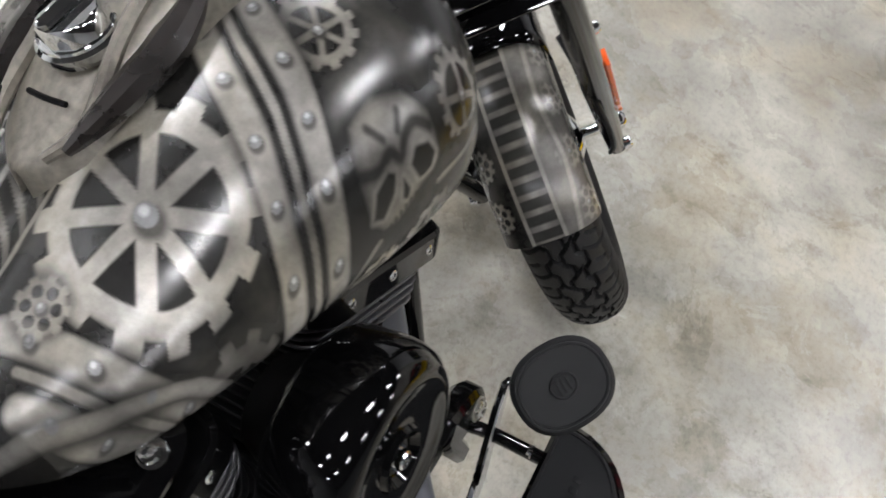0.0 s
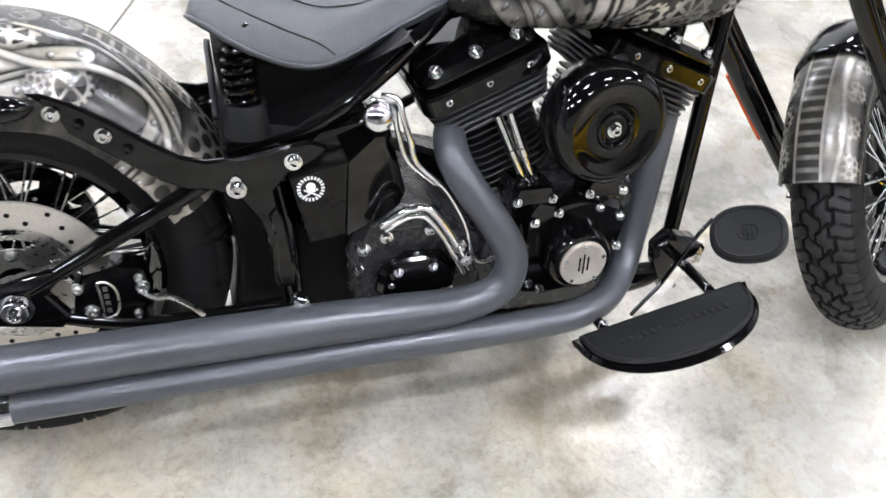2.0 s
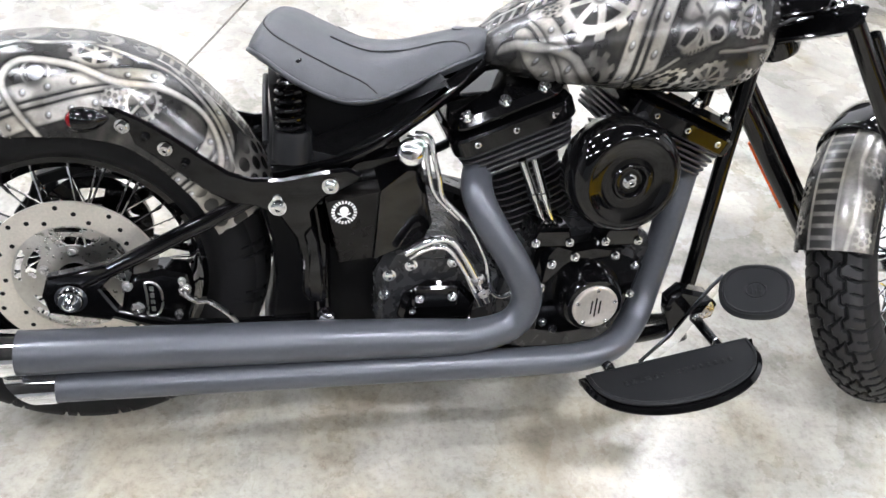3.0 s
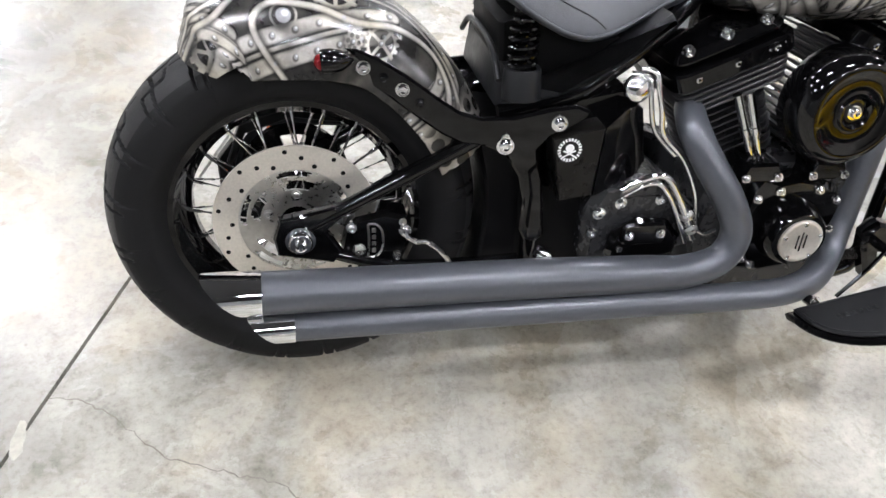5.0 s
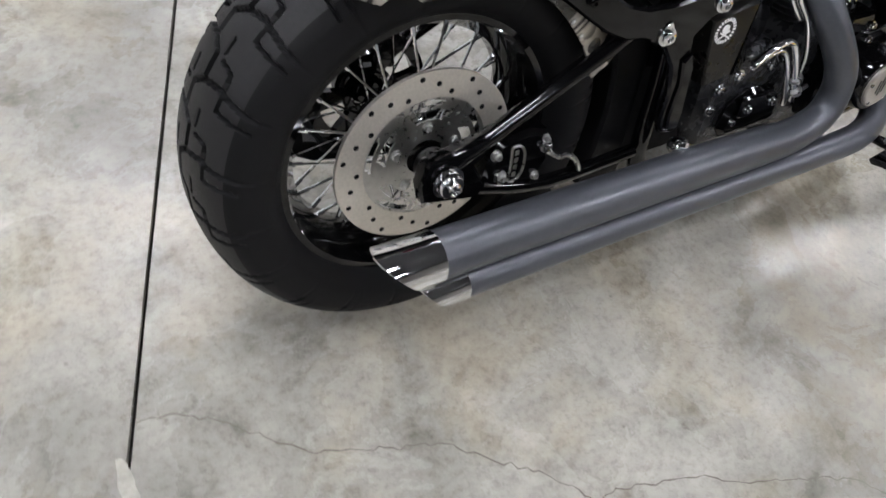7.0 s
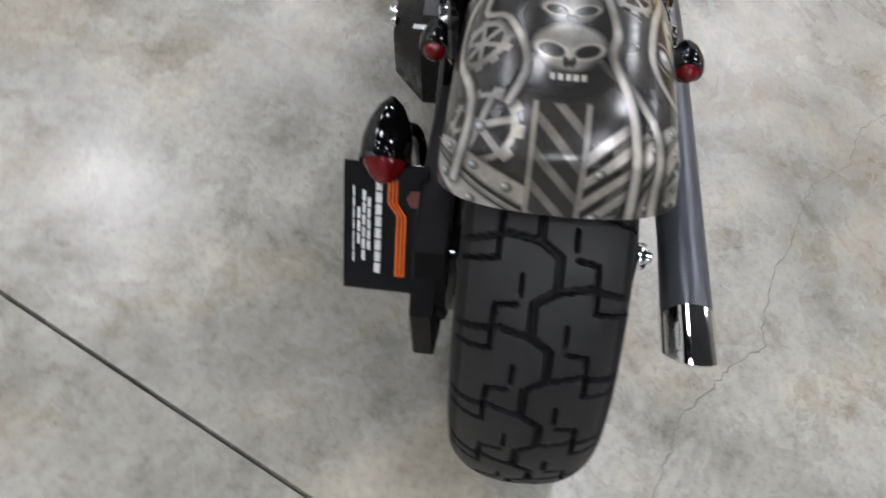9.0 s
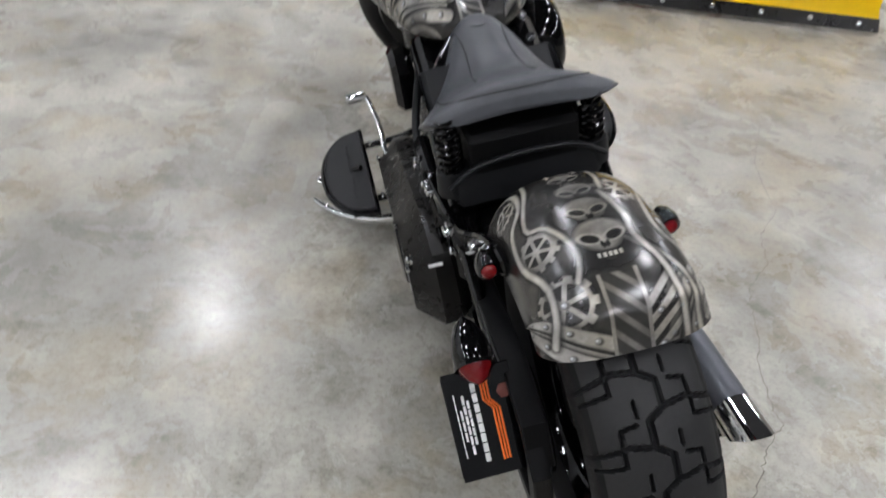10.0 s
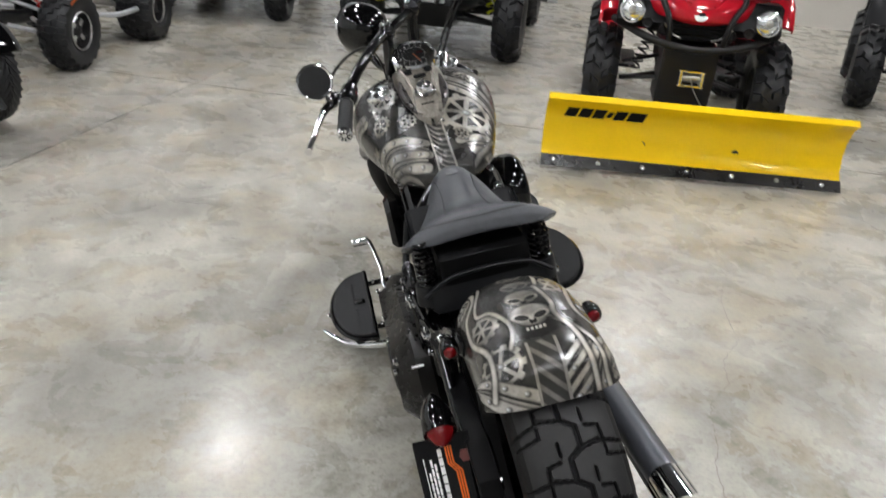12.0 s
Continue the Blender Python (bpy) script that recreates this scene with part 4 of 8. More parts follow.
def tank():
    k, n = TANK_RES
    e = np.linspace(0, 1, k)
    xs = TANK_X0 + (TANK_X1 - TANK_X0) * (0.5 - 0.5 * np.cos(np.pi * (0.02 + 0.96 * e)))
    ang = np.linspace(-np.pi, np.pi, n, endpoint=False)
    T = np.array([lerp_table(TANK, x) for x in xs])
    hw, zb, zt = T[:, :1], T[:, 1:2], T[:, 2:]
    s, c = np.sin(ang)[None], np.cos(ang)[None]
    e2 = 2 / 2.55
    zm = zb + (zt - zb) * 0.42
    P = np.zeros((k, n, 3))
    P[:, :, 0] = xs[:, None]
    P[:, :, 1] = -hw * np.sign(s) * np.abs(s) ** e2
    P[:, :, 2] = zm + np.where(c > 0, zt - zm, zm - zb) * np.sign(c) * np.abs(c) ** e2
    # the groove between the two halves of the tank
    top = np.exp(-(P[:, :, 1] / 0.02) ** 2) * (c > 0)
    P[:, :, 2] -= 0.012 * top * np.clip((xs - TANK_X0) / 0.05, 0, 1)[:, None]
    d = np.linalg.norm(np.roll(P, -1, 1) - P, axis=2)
    g = np.cumsum(d, 1) - d
    g = g - g[:, n // 2][:, None]          # girth from the top line, positive to the right
    me = grid_mesh("fuel_tank", P, True)
    X = np.repeat(xs[:, None], n, 1)
    add_art(me, tank_art, (X.ravel(), g.ravel(), P.reshape(-1, 3)))
    cap = bmesh.new()
    cap.from_mesh(me)
    cap.verts.ensure_lookup_table()
    cap.faces.new([cap.verts[i] for i in range(n)])
    cap.faces.new([cap.verts[(k - 1) * n + i] for i in range(n - 1, -1, -1)])
    bmesh.ops.recalc_face_normals(cap, faces=cap.faces)
    cap.to_mesh(me)
    cap.free()
    me.shade_smooth()
    return part("fuel_tank", me, M_ART, BIKE, "fuel tank airbrushed with gears, riveted straps and skulls")


# ---- fenders
FEND = [(0.0, -0.172, 0.640), (0.07, -0.160, 0.676), (0.14, -0.148, 0.704), (0.24, -0.104, 0.726), (0.36, -0.041, 0.737), (0.46, 0.015, 0.738), (0.56, 0.074, 0.733), (0.67, 0.135, 0.717), (0.78, 0.189, 0.690),
        (0.9, 0.251, 0.634), (1.0, 0.309, 0.56), (1.08, 0.345, 0.49)]
FEND_D = [(0.0, 0.07), (0.06, 0.09), (0.2, 0.122), (0.45, 0.128), (0.7, 0.122), (1.08, 0.11)]


def fender_mesh(name, path, depth, hw, k, n, art, thick=0.003, power=2.5):
    ts = np.linspace(path[0][0], path[-1][0], k)
    C = np.array([lerp_table(path, t) for t in ts])
    T = np.gradient(C, axis=0)
    T /= np.linalg.norm(T, axis=1)[:, None]
    w = k // 7
    pad = np.concatenate([np.repeat(T[:1], w, 0), T, np.repeat(T[-1:], w, 0)])
    T = np.stack([np.convolve(pad[:, i], np.ones(2 * w + 1) / (2 * w + 1), "valid") for i in (0, 1)], 1)
    T /= np.linalg.norm(T, axis=1)[:, None]
    N = np.stack([-T[:, 1], T[:, 0]], 1)          # outward
    if N[k // 2, 1] < 0:
        N = -N
    ang = np.linspace(-np.pi / 2, np.pi / 2, n)
    e = 2 / power
    P = np.zeros((k, n, 3))
    D = np.array([lerp_table(depth, t)[0] for t in ts])
    s, c = np.sin(ang), np.cos(ang)
    yy = -hw * np.sign(s) * np.abs(s) ** e
    dd = 1 - np.abs(c) ** e
    P[:, :, 0] = C[:, :1] - N[:, :1] * D[:, None] * dd
    P[:, :, 2] = C[:, 1:] - N[:, 1:] * D[:, None] * dd
    P[:, :, 1] = yy
    d = np.linalg.norm(np.diff(P, axis=1), axis=2)
    g = np.concatenate([np.zeros((k, 1)), np.cumsum(d, 1)], 1)
    g -= g[:, n // 2][:, None]
    arc = np.concatenate([[0], np.cumsum(np.linalg.norm(np.diff(C, axis=0), axis=1))])
    me = grid_mesh(name, P, False)
    return me, np.repeat(arc[:, None], n, 1).ravel(), g.ravel(), P.reshape(-1, 3)


def solid(ob, t):
    md = ob.modifiers.new("thickness", "SOLIDIFY")
    md.thickness, md.offset = t, -1
    return ob


def rear_fender():
    me, u, g, P = fender_mesh("rear_fender", FEND, FEND_D, 0.128, FEND_RES[0], FEND_RES[1], None)
    add_art(me, fender_art, (u + 0.026, g, P))
    me.transform(Matrix.Translation((0, -0.010, 0.008)))
    return part("rear_fender", me, M_ART, BIKE, "rear fender airbrushed with skulls, gears and riveted straps")


# ---- seat
SEAT = [(0.318, 0.120, 0.760, 0.750), (0.325, 0.150, 0.768, 0.752), (0.341, 0.166, 0.776, 0.748), (0.37, 0.174, 0.774, 0.728), (0.404, 0.174, 0.760, 0.705), (0.454, 0.164, 0.740, 0.680), (0.496, 0.146, 0.729, 0.670),
        (0.539, 0.122, 0.728, 0.675), (0.581, 0.100, 0.736, 0.690), (0.623, 0.082, 0.746, 0.708), (0.66, 0.068, 0.753, 0.722), (0.69, 0.054, 0.754, 0.732), (0.708, 0.036, 0.750, 0.738), (0.716, 0.016, 0.742, 0.738)]
# half width, height in the middle and at the edge


def roll(x):
    """Rounding of the rolled rear edge."""
    return max(0.0, min(1.0, (x - 0.3175) / 0.026)) ** 0.5


def seat_top(x, q):
    """The upper skin at x, q from -1 to 1 across."""
    hw, zm, ze = lerp_table(SEAT, x)
    a = abs(q)
    ridge = 0.010 * math.exp(-((a - 0.42) / 0.16) ** 2) * max(0.0, min(1.0, (x - 0.42) / 0.08)) * max(0.0, min(1.0, (0.66 - x) / 0.08))
    tf = roll(x)
    return x, -q * hw * (0.93 + 0.07 * tf), zm + (ze - zm) * a ** 2.2 + (0.016 * max(0.0, 1 - a ** 3) ** 0.5 - ridge * 0.5) * tf - 0.006 * (1 - tf)


# the sprung seat sits a little askew
SKEW = Matrix(((1, 0.18, 0, 0.012), (0, 1, 0, 0), (0, -0.09, 1, 0), (0, 0, 0, 1)))


def seat():
    k, n = 90, 36
    rings = []
    for i in range(k):
        x = 0.318 + (0.716 - 0.318) * (0.5 - 0.5 * math.cos(math.pi * i / (k - 1)))
        hw, zm, ze = lerp_table(SEAT, x)
        ring = []
        for j in range(n):
            q = -math.cos(math.pi * j / (n - 1))
            ring.append(seat_top(x, q))
        for j in range(n - 2, 0, -1):
            q = -math.cos(math.pi * j / (n - 1))
            ring.append((x, -q * hw, zm + (ze - zm) * abs(q) ** 2.2 - 0.006 * (1 - roll(x)) - 0.034 * roll(x) * max(0.0, 1 - abs(q) ** 5) ** 0.5))
        rings.append(ring)
    st = part("seat", Shape(SKEW).rings(rings), M_LEATHER, BIKE, "sprung solo seat in black leather", 80)
    for sgn in (-1, 1):
        edge = [Vector(seat_top(x, sgn)) + Vector((0, -sgn * 0.002, -0.002)) for x in (0.3213, 0.3324, 0.3534, 0.3871, 0.4207, 0.4544, 0.488, 0.5217, 0.5554, 0.589, 0.6227, 0.6563, 0.69, 0.708)]
        part("piping", Shape(SKEW).tube(edge, 0.0035, 8), M_LEATHER, st)
        part("seam", Shape(SKEW).tube([Vector(seat_top(x, sgn * q)) + Vector((0, 0, 0.0008)) for x, q in ((0.675, 0.95), (0.668, 0.80), (0.650, 0.66), (0.6211, 0.54), (0.58, 0.44), (0.5554, 0.41), (0.4964, 0.36), (0.4375, 0.33))], 0.0014, 6), M_THREAD, st)
        part("seam", Shape(SKEW).tube([Vector(seat_top(x, sgn * q)) + Vector((0, 0, 0.0008)) for x, q in ((0.5217, 0.98), (0.4964, 0.86), (0.4544, 0.78), (0.4038, 0.75), (0.3617, 0.74), (0.3407, 0.60), (0.3348, 0.3), (0.3331, 0.0))], 0.0014, 6), M_THREAD, st)
    part("embossed_mark", Shape(SKEW @ Matrix.Translation(Vector(seat_top(0.652, 0)) + Vector((0, 0, 0.0006))) @ Matrix.Rotation(radians(-2), 4, "Y")).prism([(0.011 * math.cos(t), 0.018 * math.sin(t)) for t in [2 * math.pi * i / 18 for i in range(18)]], -0.001, 0.0006, 0.0004, "xyz"), M_LEATHER, st)
    return st


# ---- exhausts
def exhaust(name, pts, radii, tip0, tip1, r, label):
    e = part(name, Shape().tube(pts, radii, 20, 8), M_EXH, BIKE, label)
    a, b = Vector(tip0), Vector(tip1)
    d = (b - a).normalized()
    side = Vector((0, 0, 1))
    n = 24
    u = side.cross(d).normalized()
    w = d.cross(u)
    out, inn = [], []
    for ring, rr in ((out, r + 0.0015), (inn, r - 0.003)):
        for t in (0, 1):
            row = []
            for j in range(n):
                th = 2 * math.pi * j / n
                o = u * math.cos(th) * rr + w * math.sin(th) * rr
                cut = (b - a).length * (1 if t else 0)
                if t:
                    cut += (o.z / rr) * r * 0.95
                row.append(a + d * cut + o)
            ring.append(row)
    s = Shape().rings([out[0], out[1], inn[1], inn[0]], close=True)
    part("tip", s, M_CHROME, e, "chrome slash-cut exhaust tip")
    return e


tank()
FEN = rear_fender()
solid(FEN, 0.003)
AT = shift(0, 0.004, 0.006)
wheel("rear_wheel", (0, -0.015, AXZ), 0.332, 0.100, 0.216, 0.062, 0.055, 0.045, None, "wide black spoked rear wheel", (0.1045, REAR_TREAD, 0.008, 44, 84))
AT = shift()
seat()
AT = Matrix(((1.049, 0, 0, -0.0315), (0, 1, 0, 0.016), (0, 0, 1, -0.018), (0, 0, 0, 1)))
exhaust("upper_exhaust", [(0.715, -0.09, 0.565), (0.690, -0.135, 0.560), (0.686, -0.180, 0.535), (0.708, -0.207, 0.49), (0.752, -0.226, 0.42), (0.775, -0.23, 0.36), (0.755, -0.235, 0.31), (0.69, -0.238, 0.288), (0.60, -0.24, 0.290), (0.4, -0.244, 0.298), (-0.03, -0.252, 0.309)],
        [0.026, 0.026, 0.027, 0.027, 0.027, 0.027, 0.028, 0.031, 0.0345, 0.036, 0.0365], (-0.03, -0.252, 0.309), (-0.088, -0.253, 0.311), 0.0365, "upper charcoal-coated drag exhaust pipe")
AT = Matrix(((1.049, 0, 0, -0.0345), (0, 1, 0, 0.024), (0, 0, 1, -0.009), (0, 0, 0, 1)))
exhaust("lower_exhaust", [(1.075, -0.07, 0.63), (1.088, -0.108, 0.58), (1.075, -0.126, 0.50), (1.058, -0.142, 0.405), (1.037, -0.160, 0.31), (1.015, -0.185, 0.262), (0.965, -0.230, 0.234), (0.90, -0.256, 0.227), (0.80, -0.263, 0.226), (0.5, -0.263, 0.228), (0.02, -0.264, 0.232)],
        [0.026, 0.026, 0.027, 0.027, 0.027, 0.027, 0.027, 0.027, 0.027, 0.0265, 0.0265], (0.02, -0.264, 0.232), (-0.03, -0.265, 0.233), 0.0265, "lower charcoal-coated drag exhaust pipe")

AT = shift()
# steering: everything in front turns about the raked head
HEAD = Vector((1.27, 0, 0.80))
RAKE = Vector((-0.5, 0, 0.866))
FAX = (1.64, 0, 0.325)
STEER = (Matrix.Translation((1.677, -0.042, 0.291)) @ Matrix.Rotation(radians(-8.2), 4, "Y") @ Matrix.Rotation(radians(3), 4, "X") @ Matrix.Rotation(radians(41.3), 4, RAKE)
         @ Matrix.Translation((-FAX[0], -FAX[1], -FAX[2])))
wheel("front_wheel", FAX, 0.32, 0.066, 0.204, 0.042, 0.06, 0.04, STEER, "black spoked front wheel with a blocky tread, turned aside", (0.0558, FRONT_TREAD, 0.007, 26, 66))


# ------------------------------------------------------------------ motorcycle: running gear
def polar_plate(c, rings, y0, y1, cut, n=144, m=None):
    """A flat ring in the x-z plane between y0 and y1; cut(r, a) says where it is open."""
    s = Shape(m)
    verts, faces = [], []
    k = len(rings)
    for y in (y0, y1):
        for r in rings:
            for j in range(n):
                a = 2 * math.pi * j / n
                verts.append((c[0] + r * math.cos(a), y, c[2] + r * math.sin(a)))
    solid_cell = [[not cut((rings[i] + rings[i + 1]) / 2, 2 * math.pi * (j + 0.5) / n) for j in range(n)] for i in range(k - 1)]
    o = k * n
    for i in range(k - 1):
        for j in range(n):
            if not solid_cell[i][j]:
                continue
            q = (j + 1) % n
            a, b, cc, d = i * n + j, i * n + q, (i + 1) * n + q, (i + 1) * n + j
            faces += [(a, b, cc, d), (a + o, d + o, cc + o, b + o)]
            if i == 0 or not solid_cell[i - 1][j]:
                faces.append((a, a + o, b + o, b))
            if i == k - 2 or not solid_cell[i + 1][j]:
                faces.append((d, cc, cc + o, d + o))
            if not solid_cell[i][(j - 1) % n]:
                faces.append((a, d, d + o, a + o))
            if not solid_cell[i][q]:
                faces.append((b, b + o, cc + o, cc))
    return s.put(verts, faces)


def brake_disc():
    c = (0, 0, AXZ)
    d = part("brake_disc", polar_plate(c, [0.102, 0.112, 0.122, 0.132, 0.146], -0.095, -0.089, lambda r, a: False), M_DISC, BIKE, "drilled steel rear brake disc")

    def swirl(r, a):
        t = (a + 12 * (r - 0.05)) % (2 * math.pi / 5)
        return (0.064 < r < 0.081 and 0.12 < t < 0.80) or (0.088 < r < 0.099 and 0.55 < t < 1.15)
    part("carrier", polar_plate(c, [0.03, 0.045, 0.058, 0.064, 0.070, 0.076, 0.081, 0.088, 0.094, 0.0985, 0.103], -0.0935, -0.0905, swirl, 180), M_STEEL, d, "slotted steel disc carrier")
    for i in range(30):
        a = 2 * math.pi * i / 30
        r = (0.112, 0.124, 0.136)[i % 3]
        part("drill_hole", Shape().lathe([(0, 0.0042), (0.0006, 0.0042)], (r * math.cos(a), -0.0956, AXZ + r * math.sin(a)), (0, 1, 0), 10), M_DARK, d)
    for i in range(5):
        a = 2 * math.pi * i / 5 + 0.3
        part("bolt", Shape().bolt((0.052 * math.cos(a), -0.094, AXZ + 0.052 * math.sin(a)), (0, -1, 0), 0.007, 0.006), M_ZINC, d)


AT = shift(0, 0.004, 0.006)
brake_disc()


def pulley():
    c = (0, 0, AXZ)

    def holes(r, a):
        t = a % (2 * math.pi / 6)
        return 0.045 < r < 0.085 and 0.22 < t < 0.83
    p = part("drive_pulley", polar_plate(c, [0.03, 0.045, 0.06, 0.072, 0.085, 0.095, 0.105], 0.098, 0.112, holes), M_BLACK, BIKE, "gloss black belt pulley with round openings")
    part("drive_belt", Shape().tube([(-0.108, 0.118, AXZ), (-0.076, 0.118, AXZ + 0.077), (0, 0.118, AXZ + 0.108), (0.55, 0.118, 0.40), (0.59, 0.118, 0.36), (0.55, 0.118, 0.315), (0, 0.118, AXZ - 0.108), (-0.076, 0.118, AXZ - 0.077)], 0.011, 8, 4, close=True), M_RUBBER, BIKE)
    guard = [(-0.13, 0.36), (-0.10, 0.44), (0.0, 0.475), (0.15, 0.46), (0.40, 0.43), (0.40, 0.40), (0.15, 0.43), (0.0, 0.45), (-0.09, 0.42), (-0.12, 0.35)]
    part("belt_guard", Shape().prism(guard, 0.105, 0.15, 0.003), M_PLASTIC, BIKE, "black belt guard")
    part("lower_belt_guard", Shape().prism([(-0.145, 0.24), (-0.15, 0.36), (-0.115, 0.40), (-0.105, 0.25), (0.05, 0.20), (0.3, 0.235), (0.3, 0.215), (0.05, 0.175), (-0.09, 0.205)], 0.118, 0.150, 0.003), M_PLASTIC, BIKE)
    return p


pulley()

for sgn, nm in ((-1, "right"), (1, "left")):
    y = 0.142 * sgn
    sw = part("swingarm", Shape().tube([(0.0, y, AXZ + 0.004), (0.06, y, 0.372), (0.25, y, 0.474), (0.33, y, 0.515), (0.42, y * 0.9, 0.50)], [0.012, 0.0135, 0.0145, 0.015, 0.016], 14, 5), M_BLACK, BIKE, "gloss black triangulated swingarm")
    part("lower_tube", Shape().tube([(0.0, y, AXZ - 0.006), (0.06, y, 0.295), (0.2, y, 0.258), (0.40, y * 0.9, 0.25)], 0.012, 12, 4), M_BLACK, sw)
    part("axle_plate", Shape().prism([(-0.035, 0.30), (-0.042, 0.335), (-0.03, 0.37), (0.0, 0.376), (0.06, 0.39), (0.085, 0.38), (0.05, 0.345), (0.075, 0.30), (0.06, 0.28), (0.0, 0.292)], y + 0.012 * sgn, y - 0.012 * sgn, 0.004), M_BLACK, sw)
    nut = Shape().lathe([(0, 0.026), (0.004, 0.026), (0.004, 0.0205), (0.014, 0.0205), (0.017, 0.018), (0.017, 0.011), (0.024, 0.0105), (0.026, 0.007), (0.021, 0.004)], (0.004, y + 0.012 * sgn, 0.331), (0, sgn, 0), 24)
    part("axle_nut", nut, M_CHROME, sw, "chrome axle nut")
    part("axle_spacer", Shape().lathe([(0, 0.026), (0.02, 0.028), (0.035, 0.02)], (0, y - 0.013 * sgn, AXZ), (0, -sgn, 0), 20), M_BLACK, sw)

# rear caliper
cal = part("brake_caliper", Shape().prism([(0.075, 0.285), (0.085, 0.33), (0.10, 0.362), (0.15, 0.372), (0.19, 0.36), (0.198, 0.31), (0.18, 0.268), (0.12, 0.262)], -0.145, -0.085, 0.009), M_BLACK, BIKE, "gloss black rear brake caliper")
bad = [(0.131 + 0.0125 * math.copysign(abs(math.cos(a)) ** 0.6, math.cos(a)) + 0.004 * math.cos(2 * a), 0.318 + 0.034 * math.copysign(abs(math.sin(a)) ** 0.7, math.sin(a))) for a in [2 * math.pi * i / 24 for i in range(24)]]
part("badge_rim", Shape().tube([(x, -0.1462, z) for x, z in bad], 0.0022, 6, 1, close=True), M_STEEL, cal, "steel caliper badge")
for k in range(4):
    part("badge_bar", Shape().box((0.131, -0.1458, 0.298 + 0.0135 * k), (0.007, 0.0012, 0.009), 0.0003), M_STEEL, cal)
for x, z, r in ((0.092, 0.345, 0.007), (0.186, 0.335, 0.008), (0.105, 0.30, 0.009), (0.172, 0.285, 0.006), (0.182, 0.352, 0.005)):
    part("bolt", Shape().bolt((x, -0.144, z), (0, -1, 0), r, 0.010), M_ZINC, cal)
part("brake_hose", Shape().tube([(0.18, -0.155, 0.335), (0.205, -0.158, 0.318), (0.225, -0.157, 0.315), (0.255, -0.15, 0.285), (0.275, -0.14, 0.25)], 0.0045, 8), M_ZINC, cal, "braided steel brake hose")

# ------------------------------------------------------------------ frame
AT = shift()
for sgn in (-1, 1):
    y = 0.128 * sgn
    ys = -0.165 if sgn < 0 else 0.138
    part("seat_rail", Shape().tube([(0.34, y, 0.556), (0.42, y, 0.572), (0.48, y, 0.588), (0.53, y * 0.97, 0.618), (0.59, y * 0.85, 0.655), (0.65, y * 0.6, 0.690), (0.70, y * 0.3, 0.715)], 0.0155, 14), M_BLACK, BIKE, "gloss black frame rail")
    part("down_tube", Shape().tube([(1.225, 0.045 * sgn, 0.78), (1.205, 0.06 * sgn, 0.60), (1.185, 0.075 * sgn, 0.30), (1.165, 0.085 * sgn, 0.19), (1.10, 0.09 * sgn, 0.155), (0.8, 0.105 * sgn, 0.15), (0.5, 0.11 * sgn, 0.16), (0.43, 0.115 * sgn, 0.22), (0.42, 0.12 * sgn, 0.4), (0.40, 0.125 * sgn, 0.55)], 0.016, 14), M_BLACK, BIKE, "gloss black frame tube")
    up = [(0.042, 0.648), (0.05, 0.667), (0.075, 0.672), (0.11, 0.662), (0.145, 0.647), (0.19, 0.620), (0.235, 0.588), (0.275, 0.562), (0.31, 0.553), (0.36, 0.556), (0.42, 0.572), (0.462, 0.579), (0.485, 0.57), (0.478, 0.556),
          (0.455, 0.541), (0.425, 0.525), (0.405, 0.50), (0.41, 0.46), (0.425, 0.40), (0.432, 0.335), (0.42, 0.322), (0.398, 0.325), (0.388, 0.345), (0.39, 0.40), (0.378, 0.45), (0.352, 0.49), (0.315, 0.505), (0.28, 0.508), (0.245, 0.524), (0.205, 0.552), (0.16, 0.585), (0.115, 0.612), (0.075, 0.628), (0.05, 0.632)]
    AT = Matrix(((1, 0, 0, -0.003), (-0.143 * -sgn, 1, 0, 0.0314 * -sgn), (0, 0, 1, 0.002), (0, 0, 0, 1)))
    st = part("fender_strut", Shape().prism(up, 0.150 * sgn, 0.136 * sgn, 0.004), M_BLACK, BIKE, "gloss black fender strut and frame cover")
    for x, z, mm, r in ((0.119, 0.634, M_CHROME, 0.0085), (0.180, 0.600, M_CHROME, 0.0085), (0.150, 0.617, M_BLACK, 0.006), (0.208, 0.577, M_BLACK, 0.006), (0.435, 0.549, M_CHROME, 0.010), (0.35, 0.507, M_CHROME, 0.011)):
        part("bolt", Shape().bolt((x, 0.150 * sgn, z), (0, sgn, 0), r, 0.010), mm, st)
    part("oval_washer", Shape().prism([(0.35 + 0.009 * math.cos(a), 0.512 + 0.018 * math.sin(a)) for a in [2 * math.pi * i / 20 for i in range(20)]], 0.150 * sgn, 0.153 * sgn, 0.001), M_CHROME, st)
    part("inner_rib", Shape().prism([(0.392, 0.46), (0.405, 0.475), (0.415, 0.45), (0.424, 0.36), (0.42, 0.335), (0.402, 0.335), (0.398, 0.36), (0.40, 0.42)], 0.151 * sgn, 0.157 * sgn, 0.003), M_BLACK, st)
    part("pivot_bolt", Shape().lathe([(0, 0.014), (0.002, 0.0155), (0.014, 0.017), (0.024, 0.014), (0.029, 0.006)], (0.428, 0.155 * sgn, 0.305), (0, sgn, 0), 20), M_CHROME, st, "domed chrome bolt")
    AT = shift(0.002, 0.014, 0.008) if sgn < 0 else shift(0.010, 0.006, 0.001)
